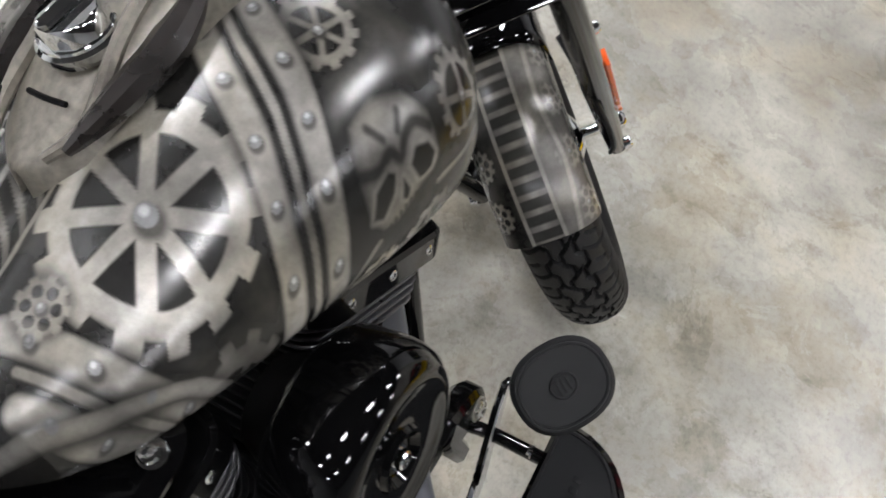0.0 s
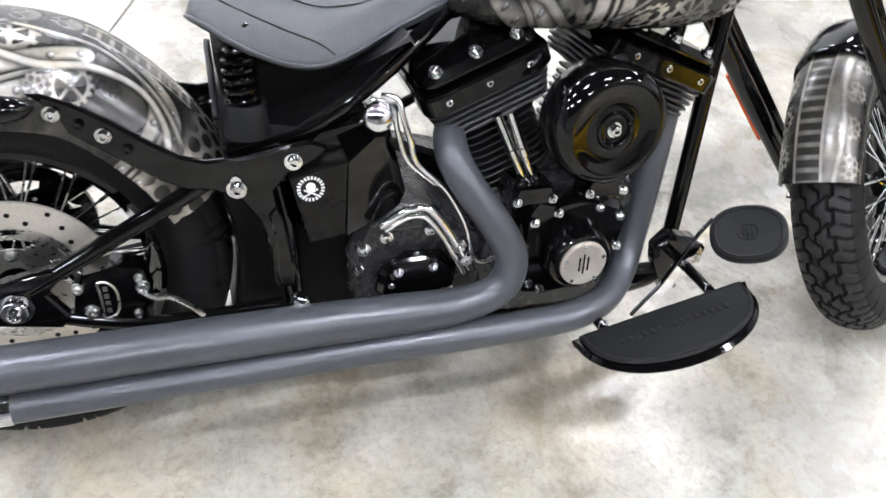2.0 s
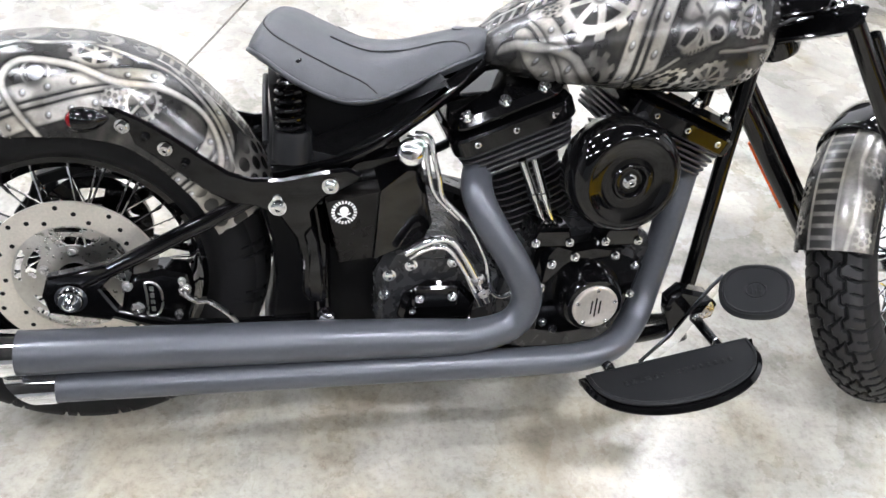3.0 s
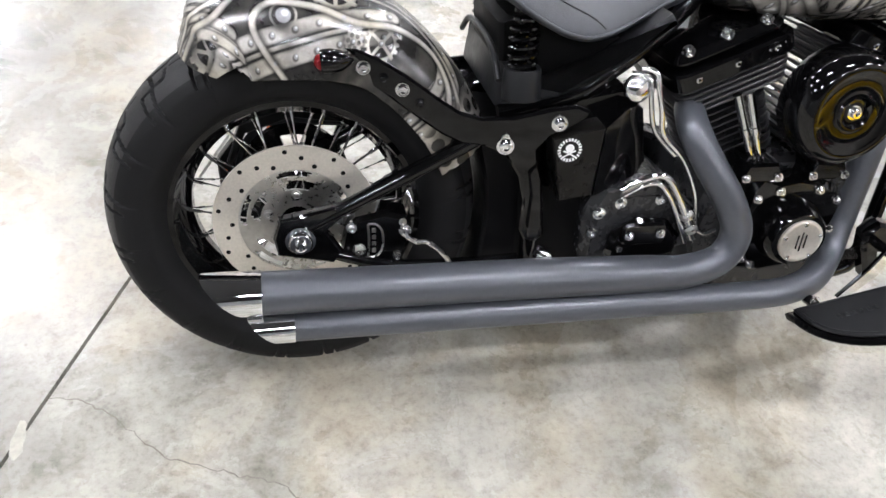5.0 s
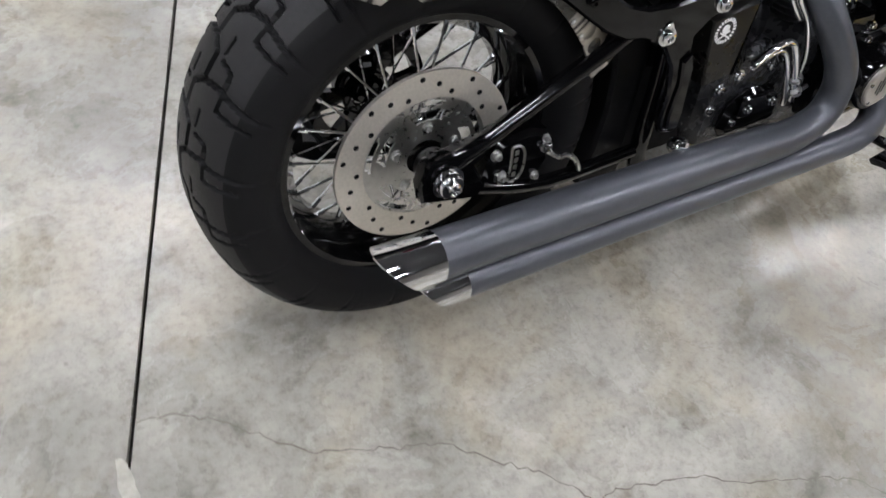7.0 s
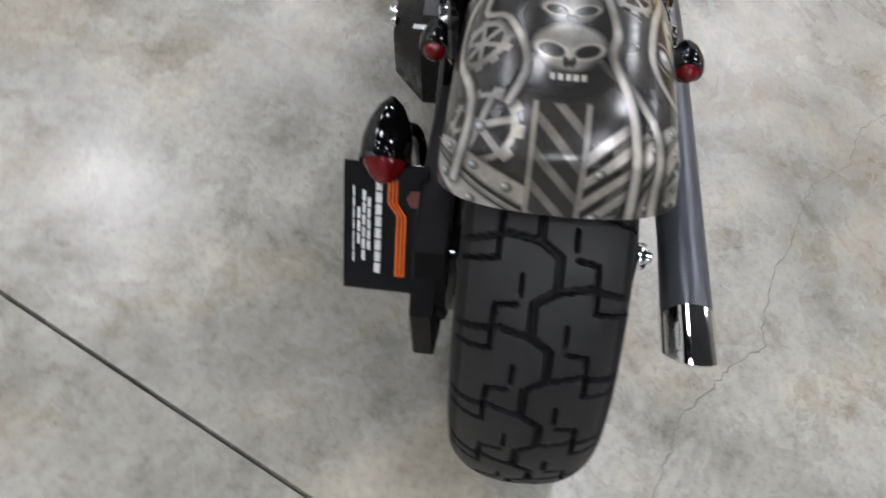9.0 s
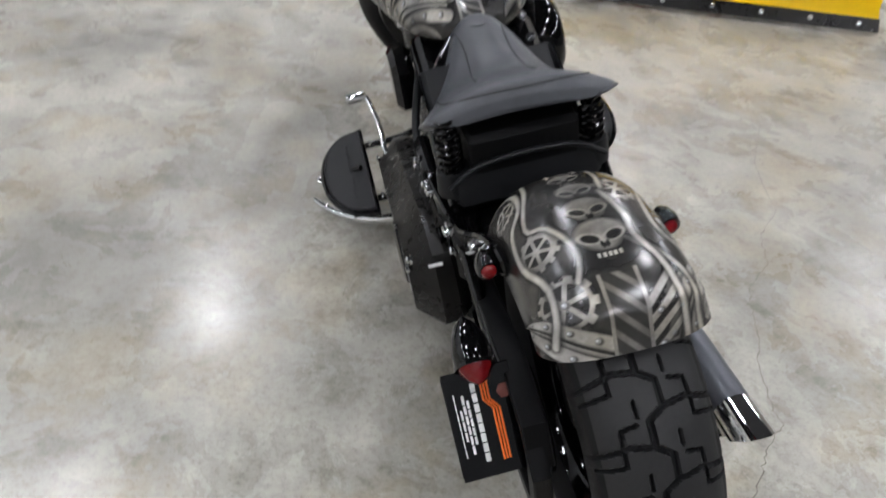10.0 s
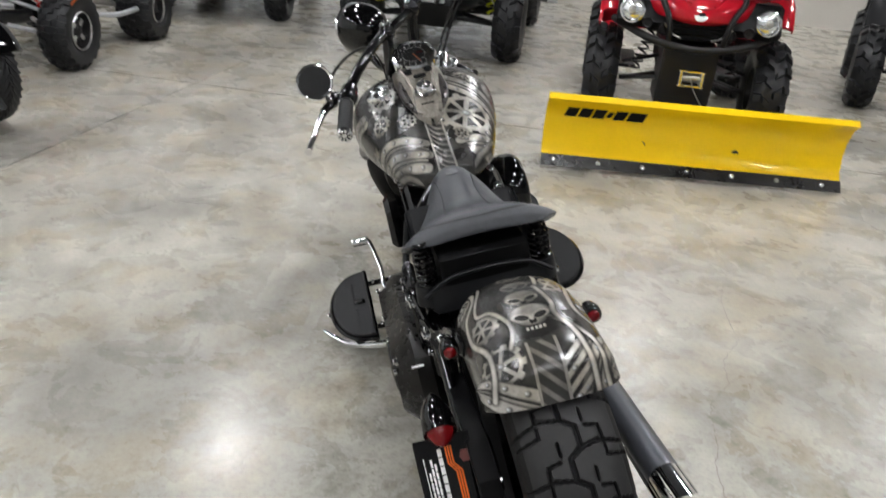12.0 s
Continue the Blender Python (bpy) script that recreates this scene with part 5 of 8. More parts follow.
    # turn signals
    sig = part("turn_signal", Shape().lathe([(-0.004, 0.0175), (0.0, 0.019), (0.012, 0.0195), (0.028, 0.016), (0.04, 0.009), (0.047, 0.002)], (0.052, ys, 0.643), (1, 0, 0.05), 24), M_BLACK, BIKE, "black bullet turn signal")
    part("lens", Shape().lathe([(-0.002, 0.0135), (0.004, 0.013), (0.008, 0.0105), (0.0115, 0.005), (0.012, 0.0005)], (0.049, ys, 0.643), (-1, 0, -0.05), 24), M_RED, sig, "red domed lens")
    part("stem", Shape().tube([(0.066, ys, 0.643), (0.066, ys - 0.03 * sgn, 0.643)], 0.008, 12, 0), M_CHROME, sig)
AT = shift()
part("backbone", Shape().tube([(0.6, 0, 0.70), (0.8, 0, 0.74), (1.1, 0, 0.80), (1.25, 0, 0.84)], 0.03, 14), M_BLACK, BIKE, "gloss black frame backbone")
part("steering_head", Shape().lathe([(-0.07, 0.036), (-0.06, 0.04), (0.06, 0.04), (0.07, 0.036)], (1.268, 0, 0.80), RAKE, 24), M_BLACK, BIKE)
part("tyre_hugger", Shape().prism([(0.315, 0.19), (0.332, 0.26), (0.340, 0.335), (0.335, 0.41), (0.318, 0.48), (0.33, 0.51), (0.40, 0.50), (0.42, 0.24), (0.40, 0.17)], -0.10, 0.10, 0.006), M_PLASTIC, BIKE, "black inner fender")

# ------------------------------------------------------------------ seat base, springs
base = [(0.333, 0.566), (0.337, 0.60), (0.345, 0.632), (0.395, 0.632), (0.41, 0.61), (0.445, 0.602), (0.50, 0.628), (0.56, 0.672), (0.62, 0.715), (0.63, 0.70), (0.57, 0.645), (0.50, 0.595), (0.44, 0.572), (0.39, 0.562)]
tray = part("seat_tray", Shape().prism(base, -0.145, 0.145, 0.014), M_TRAY, BIKE, "moulded black plastic tray below the seat")
part("tray_wall", Shape().prism([(0.345, 0.61), (0.338, 0.695), (0.352, 0.706), (0.42, 0.70), (0.52, 0.69), (0.55, 0.665), (0.46, 0.60)], -0.105, 0.105, 0.008), M_DARK, tray)
part("rear_lip", Shape().tube([(0.332, -0.15, 0.615), (0.332, -0.10, 0.648), (0.332, -0.04, 0.658), (0.332, 0.04, 0.658), (0.332, 0.10, 0.648), (0.332, 0.15, 0.615)], 0.0055, 10), M_TRAY, tray)
for sgn in (-1, 1):
    y = 0.137 * sgn
    part("spring_cup", Shape().lathe([(0, 0.034), (0.045, 0.031), (0.05, 0.029), (0.05, 0.024), (0.03, 0.022)], (0.374, y, 0.583), (0, 0, 1), 28), M_TRAY, tray)
    hel = [(0.372 + (0.0215 if z < 0.7 else 0.0165) * math.cos(a), y + (0.0215 if z < 0.7 else 0.0165) * math.sin(a), z) for a, z in [(2 * math.pi * i / 14, 0.628 + 0.118 * i / 112) for i in range(113)]]
    part("seat_spring", Shape().tube(hel, 0.0042, 8, 0), M_BLACK, BIKE, "gloss black seat coil spring")
    part("spring_post", Shape().tube([(0.372, y, 0.60), (0.372, y, 0.725)], 0.008, 10, 0), M_BLACK, BIKE)

# ------------------------------------------------------------------ oil tank
AT = shift(0.006, -0.014, -0.004)
oil = part("oil_tank", Shape().prism([(0.412, 0.53), (0.432, 0.41), (0.46, 0.398), (0.59, 0.43), (0.61, 0.46), (0.585, 0.575), (0.55, 0.60), (0.47, 0.585)], -0.118, 0.165, 0.012), M_BLACK, BIKE, "gloss black oil tank")
part("side_panel", Shape().prism([(0.418, 0.528), (0.441, 0.412), (0.50, 0.420), (0.508, 0.545)], -0.116, -0.170, 0.003), M_SATIN, oil, "satin panel with a round white emblem")
turn = [(0.5085, -0.1695, 0.545), (0.501, -0.173, 0.420), (0.594, -0.1315, 0.438), (0.608, -0.1255, 0.462), (0.583, -0.1360, 0.565), (0.555, -0.1488, 0.572)]
part("front_panel", Shape().rings([turn, [(x, -0.110, z) for x, y, z in turn]]), M_BLACK, oil, "gloss black panel angled towards the engine", 20)
cx, cz = 0.449, 0.508
for i in range(22):
    a = 2 * math.pi * i / 22
    s = Shape(Matrix.Translation((cx + 0.0185 * math.cos(a), -0.1703, cz + 0.0185 * math.sin(a))) @ Matrix.Rotation(-a, 4, "Y"))
    part("emblem_bar", s.box((0, 0, 0), (0.0055, 0.0006, 0.0032), 0.0001), M_WHITE, oil)
part("emblem_dot", Shape().lathe([(0, 0.0075), (0.0006, 0.0075)], (cx, -0.1700, cz + 0.003), (0, -1, 0), 20), M_WHITE, oil)
for k in (-1, 1):
    s = Shape(Matrix.Translation((cx, -0.1703, cz - 0.007)) @ Matrix.Rotation(radians(28 * k), 4, "Y"))
    part("emblem_bar", s.box((0, 0, 0), (0.024, 0.0006, 0.0025), 0.0001), M_WHITE, oil)
part("filler_cap", Shape().lathe([(-0.02, 0.012), (0, 0.014), (0.003, 0.0215), (0.008, 0.0235), (0.016, 0.023), (0.021, 0.019), (0.024, 0.010), (0.0245, 0.001)], (0.558, -0.140, 0.603), (0.05, -1, 0.25), 28), M_CHROME, oil, "chrome filler cap")
part("oil_line", Shape().tube([(0.567, -0.14, 0.635), (0.588, -0.152, 0.632), (0.597, -0.158, 0.60), (0.607, -0.16, 0.565), (0.618, -0.16, 0.525), (0.665, -0.16, 0.475), (0.70, -0.16, 0.41), (0.72, -0.155, 0.34), (0.742, -0.15, 0.318), (0.765, -0.15, 0.325)], 0.0048, 10), M_CHROME, BIKE, "bent chrome oil line")
part("oil_line", Shape().tube([(0.555, -0.13, 0.625), (0.582, -0.145, 0.62), (0.588, -0.15, 0.585), (0.604, -0.152, 0.53), (0.65, -0.152, 0.482)], 0.0045, 10), M_CHROME, BIKE, "bent chrome oil line")
part("vent_line", Shape().tube([(0.555, -0.168, 0.425), (0.597, -0.168, 0.448), (0.635, -0.168, 0.448), (0.668, -0.168, 0.405), (0.70, -0.166, 0.345), (0.715, -0.16, 0.315)], 0.0068, 12), M_CHROME, BIKE, "chrome transmission vent pipe")
part("vent_line", Shape().tube([(0.565, -0.160, 0.412), (0.60, -0.162, 0.432), (0.630, -0.162, 0.430), (0.658, -0.162, 0.395), (0.690, -0.160, 0.335), (0.705, -0.156, 0.305)], 0.0055, 12), M_CHROME, BIKE, "chrome transmission vent pipe")
for x, z in ((0.69, 0.37), (0.703, 0.342)):
    part("hose_clamp", Shape().lathe([(0, 0.012), (0.008, 0.012)], (x, -0.167, z), (0.5, 0, -0.87), 14), M_ZINC, BIKE)

AT = shift()
# ------------------------------------------------------------------ engine
def rounded(hx, hy, r, n=5):
    out = []
    for sx, sy, a0 in ((1, 1, 0), (-1, 1, 90), (-1, -1, 180), (1, -1, 270)):
        for i in range(n):
            a = radians(a0 + 90 * i / (n - 1))
            out.append((sx * (hx - r) + r * math.cos(a), sy * (hy - r) + r * math.sin(a)))
    return out


def cylinder(foot, top, tilt, name):
    """A finned barrel and head on the axis from foot to top."""
    m = Matrix.Translation(Vector((foot[0], -0.005, foot[1]))) @ Matrix.Rotation(radians(tilt), 4, "Y")
    ln = math.hypot(top[0] - foot[0], top[1] - foot[1])
    s = Shape(m)
    s.lathe([(0, 0.05), (ln, 0.055)], (0, 0, 0), (0, 0, 1), 24)
    b = part("cylinder", s, M_FINS, BIKE, name)
    k = 11
    for i in range(k):
        z = 0.012 + (ln * 0.60) * i / (k - 1)
        part("cooling_fin", Shape(m).prism(rounded(0.074, 0.094, 0.035), z, z + 0.0042, 0.001, "xyz"), M_FINS, b)
    h = Shape(m)
    for i in range(5):
        z = ln * 0.68 + i * 0.0105
        g = 0.096 + 0.003 * i
        part("head_fin", Shape(m).prism(rounded(g, 0.128, 0.03), z, z + 0.0048, 0.0012, "xyz"), M_FINS, b)
    h.prism(rounded(0.066, 0.10, 0.03), ln * 0.66, ln * 0.68 + 0.05, 0.003, "xyz")
    part("head", h, M_FINS, b, "black cylinder head with thick fins")
    z0 = ln * 0.68 + 0.051
    r = Shape(m)
    r.prism(rounded(0.112, 0.142, 0.03), z0, z0 + 0.034, 0.004, "xyz")
    r.prism(rounded(0.102, 0.132, 0.03), z0 + 0.0345, z0 + 0.062, 0.012, "xyz")
    part("rocker_box", r, M_BLACK, b, "gloss black rocker cover")
    for x in (-0.07, 0.0, 0.07):
        part("rocker_bolt", Shape(m).bolt((x, -0.116, z0 + 0.06 if x else z0 + 0.062), (0, -0.25, 1), 0.0085, 0.012), M_CHROME, b)
        part("rocker_bolt", Shape(m).bolt((x, -0.137, z0 + 0.018), (0, -1, 0), 0.006, 0.006), M_CHROME, b)
    return b


AT = shift(0.018, -0.004, 0.0)
cylinder((0.815, 0.425), (0.725, 0.64), -22.5, "black finned rear engine cylinder")
cylinder((0.955, 0.425), (1.045, 0.64), 22.5, "black finned front engine cylinder")

AT = shift(0.018, 0.008, -0.020)
case = part("crankcase", Shape().prism([(0.74, 0.20), (0.72, 0.30), (0.75, 0.42), (0.80, 0.47), (0.97, 0.47), (1.04, 0.42), (1.07, 0.30), (1.05, 0.21), (0.98, 0.175), (0.80, 0.175)], -0.135, 0.12, 0.015), M_WRINKLE, BIKE, "black engine crankcase")
gear = [(0.795, 0.255), (0.793, 0.36), (0.80, 0.425), (0.822, 0.452), (0.862, 0.44), (0.90, 0.446), (0.94, 0.44), (0.985, 0.42), (1.005, 0.39), (0.995, 0.33), (0.975, 0.28), (0.94, 0.25), (0.86, 0.24)]
cov = part("cam_cover", Shape().prism(gear, -0.130, -0.180, 0.012), M_BLACK, BIKE, "gloss black cam cover with bright bolts")
part("nose", Shape().lathe([(0, 0.066), (0.02, 0.062), (0.04, 0.056), (0.046, 0.052), (0.047, 0.03)], (0.897, -0.178, 0.338), (0, -1, 0), 40), M_BLACK, cov)
part("nose_cap", Shape().lathe([(0, 0.0435), (0.004, 0.0435), (0.0055, 0.041), (0.0055, 0.036), (0.0045, 0.034), (0.0045, 0.001)], (0.897, -0.2245, 0.338), (0, -1, 0), 40), M_DISC, cov, "brushed round cap with four screws")
for i in range(5):
    a = 2 * math.pi * i / 5 + 0.35
    part("screw", Shape().bolt((0.897 + 0.037 * math.cos(a), -0.2295, 0.338 + 0.037 * math.sin(a)), (0, -1, 0), 0.004, 0.004, False), M_CHROME, cov)
for k in range(3):
    part("emblem_line", Shape().box((0.897 + (k - 1) * 0.008, -0.2297, 0.338), (0.003, 0.0008, 0.04 - 0.012 * abs(k - 1)), 0.0002), M_SATIN, cov)
for x, z in ((0.818, 0.405), (0.861, 0.419), (0.94, 0.419), (0.983, 0.396), (0.803, 0.356), (0.817, 0.278), (0.985, 0.335), (0.95, 0.268), (0.84, 0.262)):
    part("cover_bolt", Shape().bolt((x, -0.180, z), (0, -1, 0), 0.0065, 0.009), M_CHROME, cov)
for x0 in (0.812, 0.945):
    lift = part("lifter_block", Shape().prism([(x0 - 0.042, 0.44), (x0 - 0.03, 0.478), (x0 + 0.03, 0.478), (x0 + 0.042, 0.44)], -0.185, -0.10, 0.006), M_BLACK, BIKE, "black lifter block")
    for dx in (-0.032, 0.032):
        part("bolt", Shape().bolt((x0 + dx, -0.185, 0.452), (0, -1, 0), 0.006, 0.008), M_CHROME, lift)
for (x0, z0), (x1, z1) in (((0.748, 0.596), (0.802, 0.472)), ((0.770, 0.60), (0.818, 0.472)), ((1.0, 0.60), (0.938, 0.472)), ((1.02, 0.6), (0.955, 0.472))):
    a, b = Vector((x0, -0.145, z0)), Vector((x1, -0.152, z1))
    d = b - a
    t = part("pushrod_tube", Shape().tube([a, a + d * 0.55], 0.0085, 12, 0).tube([a + d * 0.53, b], 0.0062, 12, 0), M_CHROME, BIKE, "chrome pushrod cover")
    part("clip", Shape().tube([a + d * 0.5, a + d * 0.6], 0.0105, 12, 0), M_CHROME, t)
    part("collar", Shape().tube([b - d * 0.06, b], 0.011, 12, 0), M_CHROME, t)

# air cleaner
AT = shift(0.025, -0.013, -0.016)
ac = Vector((0.900, -0.140, 0.590))
an = (0.02, -1, 0.03)
air = part("air_cleaner", Shape().lathe([(0, 0.090), (0.01, 0.098), (0.045, 0.101), (0.062, 0.100), (0.076, 0.095), (0.086, 0.085), (0.0885, 0.076), (0.086, 0.070), (0.083, 0.057), (0.082, 0.040), (0.083, 0.033), (0.088, 0.030), (0.088, 0.027), (0.080, 0.022), (0.078, 0.001)], ac, an, 72), M_BLACK, BIKE, "round gloss black air cleaner cover")
part("centre_bolt", Shape().bolt(tuple(ac + Vector(an).normalized() * 0.078), an, 0.0095, 0.012), M_CHROME, air)
part("badge", Shape().lathe([(0, 0.019), (0.001, 0.019), (0.0015, 0.012)], ac + Vector(an).normalized() * 0.0785, an, 24), M_SATIN, air)
part("intake_back", Shape().lathe([(-0.05, 0.05), (0, 0.07), (0.004, 0.09)], ac, an, 36), M_DARK, air)

# transmission
AT = shift(0.010, 0.006, -0.018)
tr = part("transmission", Shape().prism([(0.505, 0.29), (0.505, 0.38), (0.53, 0.43), (0.58, 0.452), (0.65, 0.438), (0.70, 0.39), (0.74, 0.36), (0.74, 0.25), (0.52, 0.25)], -0.155, 0.12, 0.016), M_WRINKLE, BIKE, "black transmission housing")
part("side_cover", Shape().prism([(0.545, 0.30), (0.555, 0.345), (0.60, 0.372), (0.66, 0.365), (0.69, 0.33), (0.685, 0.285), (0.56, 0.28)], -0.155, -0.176, 0.012), M_BLACK, tr, "gloss black clutch release cover")
part("cover_plate", Shape().prism([(0.612 + x, 0.345 + z) for x, z in rounded(0.042, 0.022, 0.009)], -0.176, -0.186, 0.004), M_BLACK, tr, "gloss black plate with two screws")
for x, z, r, y in ((0.530, 0.378, 0.009, -0.155), (0.569, 0.397, 0.0085, -0.155), (0.646, 0.402, 0.0085, -0.155), (0.522, 0.338, 0.008, -0.155), (0.582, 0.345, 0.0065, -0.186), (0.642, 0.347, 0.0065, -0.186), (0.572, 0.312, 0.006, -0.172)):
    part("bolt", Shape().bolt((x, y, z), (0, -1, 0), r, 0.009), M_CHROME, tr)
part("gear_ribs", Shape().box((0.605, -0.158, 0.425), (0.075, 0.012, 0.03), 0.006), M_WRINKLE, tr)

# primary drive and left side
AT = shift()
prim = [(0.335, 0.27), (0.335, 0.38), (0.37, 0.435), (0.46, 0.455), (0.60, 0.43), (0.80, 0.375), (0.95, 0.355), (1.02, 0.325), (1.03, 0.28), (0.98, 0.21), (0.85, 0.175), (0.55, 0.175), (0.40, 0.20)]
pr = part("primary_cover", Shape().prism(prim, 0.115, 0.262, 0.055), M_SATIN, BIKE, "black primary chain cover")
for x, z in ((0.40, 0.39), (0.55, 0.39), (0.75, 0.345), (0.95, 0.32)):
    part("bolt", Shape().bolt((x, 0.258, z), (0, 1, 0), 0.007, 0.008), M_CHROME, pr)
part("derby_cover", Shape().lathe([(0, 0.075), (0.006, 0.072), (0.01, 0.05), (0.011, 0.001)], (0.55, 0.261, 0.315), (0, 1, 0), 32), M_BLACK, pr)
part("label", Shape().box((0.352, 0.205, 0.425), (0.018, 0.03, 0.001), 0.0002, (0, 20, 0)), M_WHITE, pr)
part("battery_box", Shape().prism([(0.42, 0.42), (0.41, 0.52), (0.46, 0.575), (0.58, 0.59), (0.62, 0.5), (0.6, 0.43)], 0.150, 0.185, 0.012), M_BLACK, BIKE, "gloss black left side cover")
part("side_case", Shape().prism([(0.30, 0.40), (0.31, 0.50), (0.38, 0.56), (0.47, 0.57), (0.47, 0.42)], 0.105, 0.165, 0.02), M_BLACK, BIKE, "gloss black swingarm pivot cover")
for x, y, z in ((0.33, 0.168, 0.47), (0.40, 0.168, 0.53), (0.37, 0.255, 0.44), (0.45, 0.19, 0.555), (0.52, 0.19, 0.57), (0.60, 0.188, 0.50)):
    part("chrome_bolt", Shape().bolt((x, y - 0.006, z), (0, 1, 0.2), 0.008, 0.012), M_CHROME, BIKE)
part("wiring_bundle", Shape().tube([(0.44, 0.14, 0.56), (0.5, 0.185, 0.50), (0.62, 0.175, 0.46), (0.74, 0.16, 0.52), (0.80, 0.12, 0.64)], 0.010, 10), M_RUBBER, BIKE)
part("horn_cover", Shape().prism([(0.85, 0.50), (0.84, 0.60), (0.87, 0.64), (0.93, 0.64), (0.95, 0.60), (0.94, 0.50)], 0.13, 0.185, 0.015), M_BLACK, BIKE, "black side horn cover")

# floorboards
def floorboard(sgn):
    m = Matrix.Translation((1.04 if sgn < 0 else 1.02, 0.287 * sgn, 0.243)) @ Matrix.Rotation(radians(-12), 4, "Y")
    if sgn < 0:
        m = m @ Matrix.Diagonal((1, -1, 1, 1))
    def d_shape(ins):
        L, W = 0.168 - ins, 0.142 - 2 * ins
        return [(-L, ins * 0.6), (L, ins * 0.6)] + [(L * math.cos(t) if True else 0, ins + W * math.sin(t) ** 0.8) for t in [math.pi * i / 26 for i in range(1, 26)]]
    b = part("floorboard", Shape(m).prism(d_shape(0.0), -0.012, 0.004, 0.007, "xyz"), M_BLACK, BIKE, "half-moon rider floorboard in gloss black with a rubber pad")
    part("pad", Shape(m).prism(d_shape(0.012), 0.0042, 0.011, 0.002, "xyz"), M_RUBBER, b, "ribbed black rubber pad")
    ring = d_shape(0.018)
    part("pad_rim", Shape(m).tube([(x, y, 0.0112) for x, y in ring], 0.0018, 6, 1, close=True), M_RUBBER, b)
    for i in range(15):
        if i == 6:
            continue
        part("raised_bar", Shape(m).box((-0.098 + 0.0140 * i, 0.055, 0.0118), (0.008, 0.011, 0.0016), 0.0004), M_RUBBER, b)
    part("bracket", Shape(m).tube([(-0.10, 0.0, -0.012), (-0.10, -0.07, -0.02)], 0.010, 10, 0), M_BLACK, b)
    part("bracket", Shape(m).tube([(0.11, 0.0, -0.012), (0.11, -0.09, -0.01), (0.09, -0.14, 0.02)], 0.010, 10), M_BLACK, b)
    for x in (-0.10, 0.11):
        part("pivot_bolt", Shape(m).bolt((x, -0.012, -0.004), (0, -1, 0), 0.007, 0.008), M_CHROME, b)
    return b


floorboard(-1)
floorboard(1)

# brake pedal
AT = shift(0.024, 0.004, -0.024)
pm = look((1.157, -0.297, 0.412), (0.85, -0.55, 1.05)) @ Matrix.Rotation(math.pi, 4, "Y")
pm = Matrix.Translation((1.157, -0.297, 0.412)) @ Vector((-0.5, -0.36, 0.79)).to_track_quat("Z", "Y").to_matrix().to_4x4() @ Matrix.Rotation(radians(25), 4, "Z")
oval = lambda a, b, n=36: [(a * math.copysign(abs(math.cos(t)) ** 0.85, math.cos(t)), b * math.copysign(abs(math.sin(t)) ** 0.85, math.sin(t))) for t in [2 * math.pi * i / n for i in range(n)]]  # noqa: E731
ped = part("brake_pedal", Shape(pm).prism(oval(0.064, 0.055), -0.016, 0.0, 0.005, "xyz"), M_RUBBER, BIKE, "large oval rubber brake pedal pad")
part("pad_rim", Shape(pm).tube([(x, y, 0.0005) for x, y in oval(0.055, 0.046)], 0.0022, 6, 1, close=True), M_RUBBER, ped)
part("raised_ring", Shape(pm).tube([(0.017 * math.cos(t), 0.015 * math.sin(t), 0.0008) for t in [2 * math.pi * i / 20 for i in range(20)]], 0.0016, 6, 1, close=True), M_RUBBER, ped)
for k in (-0.007, 0.0, 0.007):
    part("raised_bar", Shape(pm).box((k, 0, 0.001), (0.003, 0.018, 0.0022), 0.0005), M_RUBBER, ped)
part("arm", Shape().prism([(1.145, 0.396), (1.135, 0.385), (1.075, 0.262), (1.02, 0.205), (1.0, 0.215), (1.05, 0.275), (1.11, 0.38), (1.13, 0.405)], -0.226, -0.236, 0.002), M_CHROME, ped, "flat chrome brake lever")
part("arm_head", Shape().tube([(1.14, -0.231, 0.394), (1.155, -0.27, 0.40), (1.16, -0.295, 0.40)], 0.007, 8), M_CHROME, ped)
AT = shift(0.028, 0.05, -0.026)
lug = part("front_lug", Shape().prism([(1.06, 0.29), (1.055, 0.325), (1.08, 0.35), (1.14, 0.335), (1.165, 0.31), (1.16, 0.28), (1.13, 0.27), (1.10, 0.285), (1.12, 0.23), (1.09, 0.22)], -0.235, -0.195, 0.008), M_BLACK, BIKE, "black floorboard mount")
part("bolt", Shape().bolt((1.135, -0.236, 0.305), (0, -1, 0.15), 0.014, 0.008), M_STEEL, lug)
part("return_spring", Shape().tube([(1.03 + 0.0006 * i, -0.205 + 0.010 * math.cos(i * 0.9), 0.265 + 0.010 * math.sin(i * 0.9)) for i in range(90)], 0.0016, 6, 0), M_SATIN, BIKE)

# left controls
AT = shift(-0.05, 0, -0.012)
part("shift_linkage", Shape().tube([(0.98, 0.20, 0.30), (1.02, 0.235, 0.33), (1.06, 0.235, 0.36), (1.10, 0.24, 0.40), (1.155, 0.252, 0.435)], 0.0075, 10), M_CHROME, BIKE, "chrome shift lever")
part("shift_peg", Shape().lathe([(0, 0.009), (0.003, 0.0135), (0.05, 0.0135), (0.055, 0.011)], (1.158, 0.252, 0.436), (0.05, 1, 0.0), 20), M_CHROME, BIKE, "chrome and rubber shifter peg")
part("shift_rod", Shape().tube([(1.03, 0.225, 0.27), (0.93, 0.215, 0.28), (0.80, 0.20, 0.33)], 0.005, 8), M_CHROME, BIKE)
AT = shift(-0.12, 0.003, 0.048)
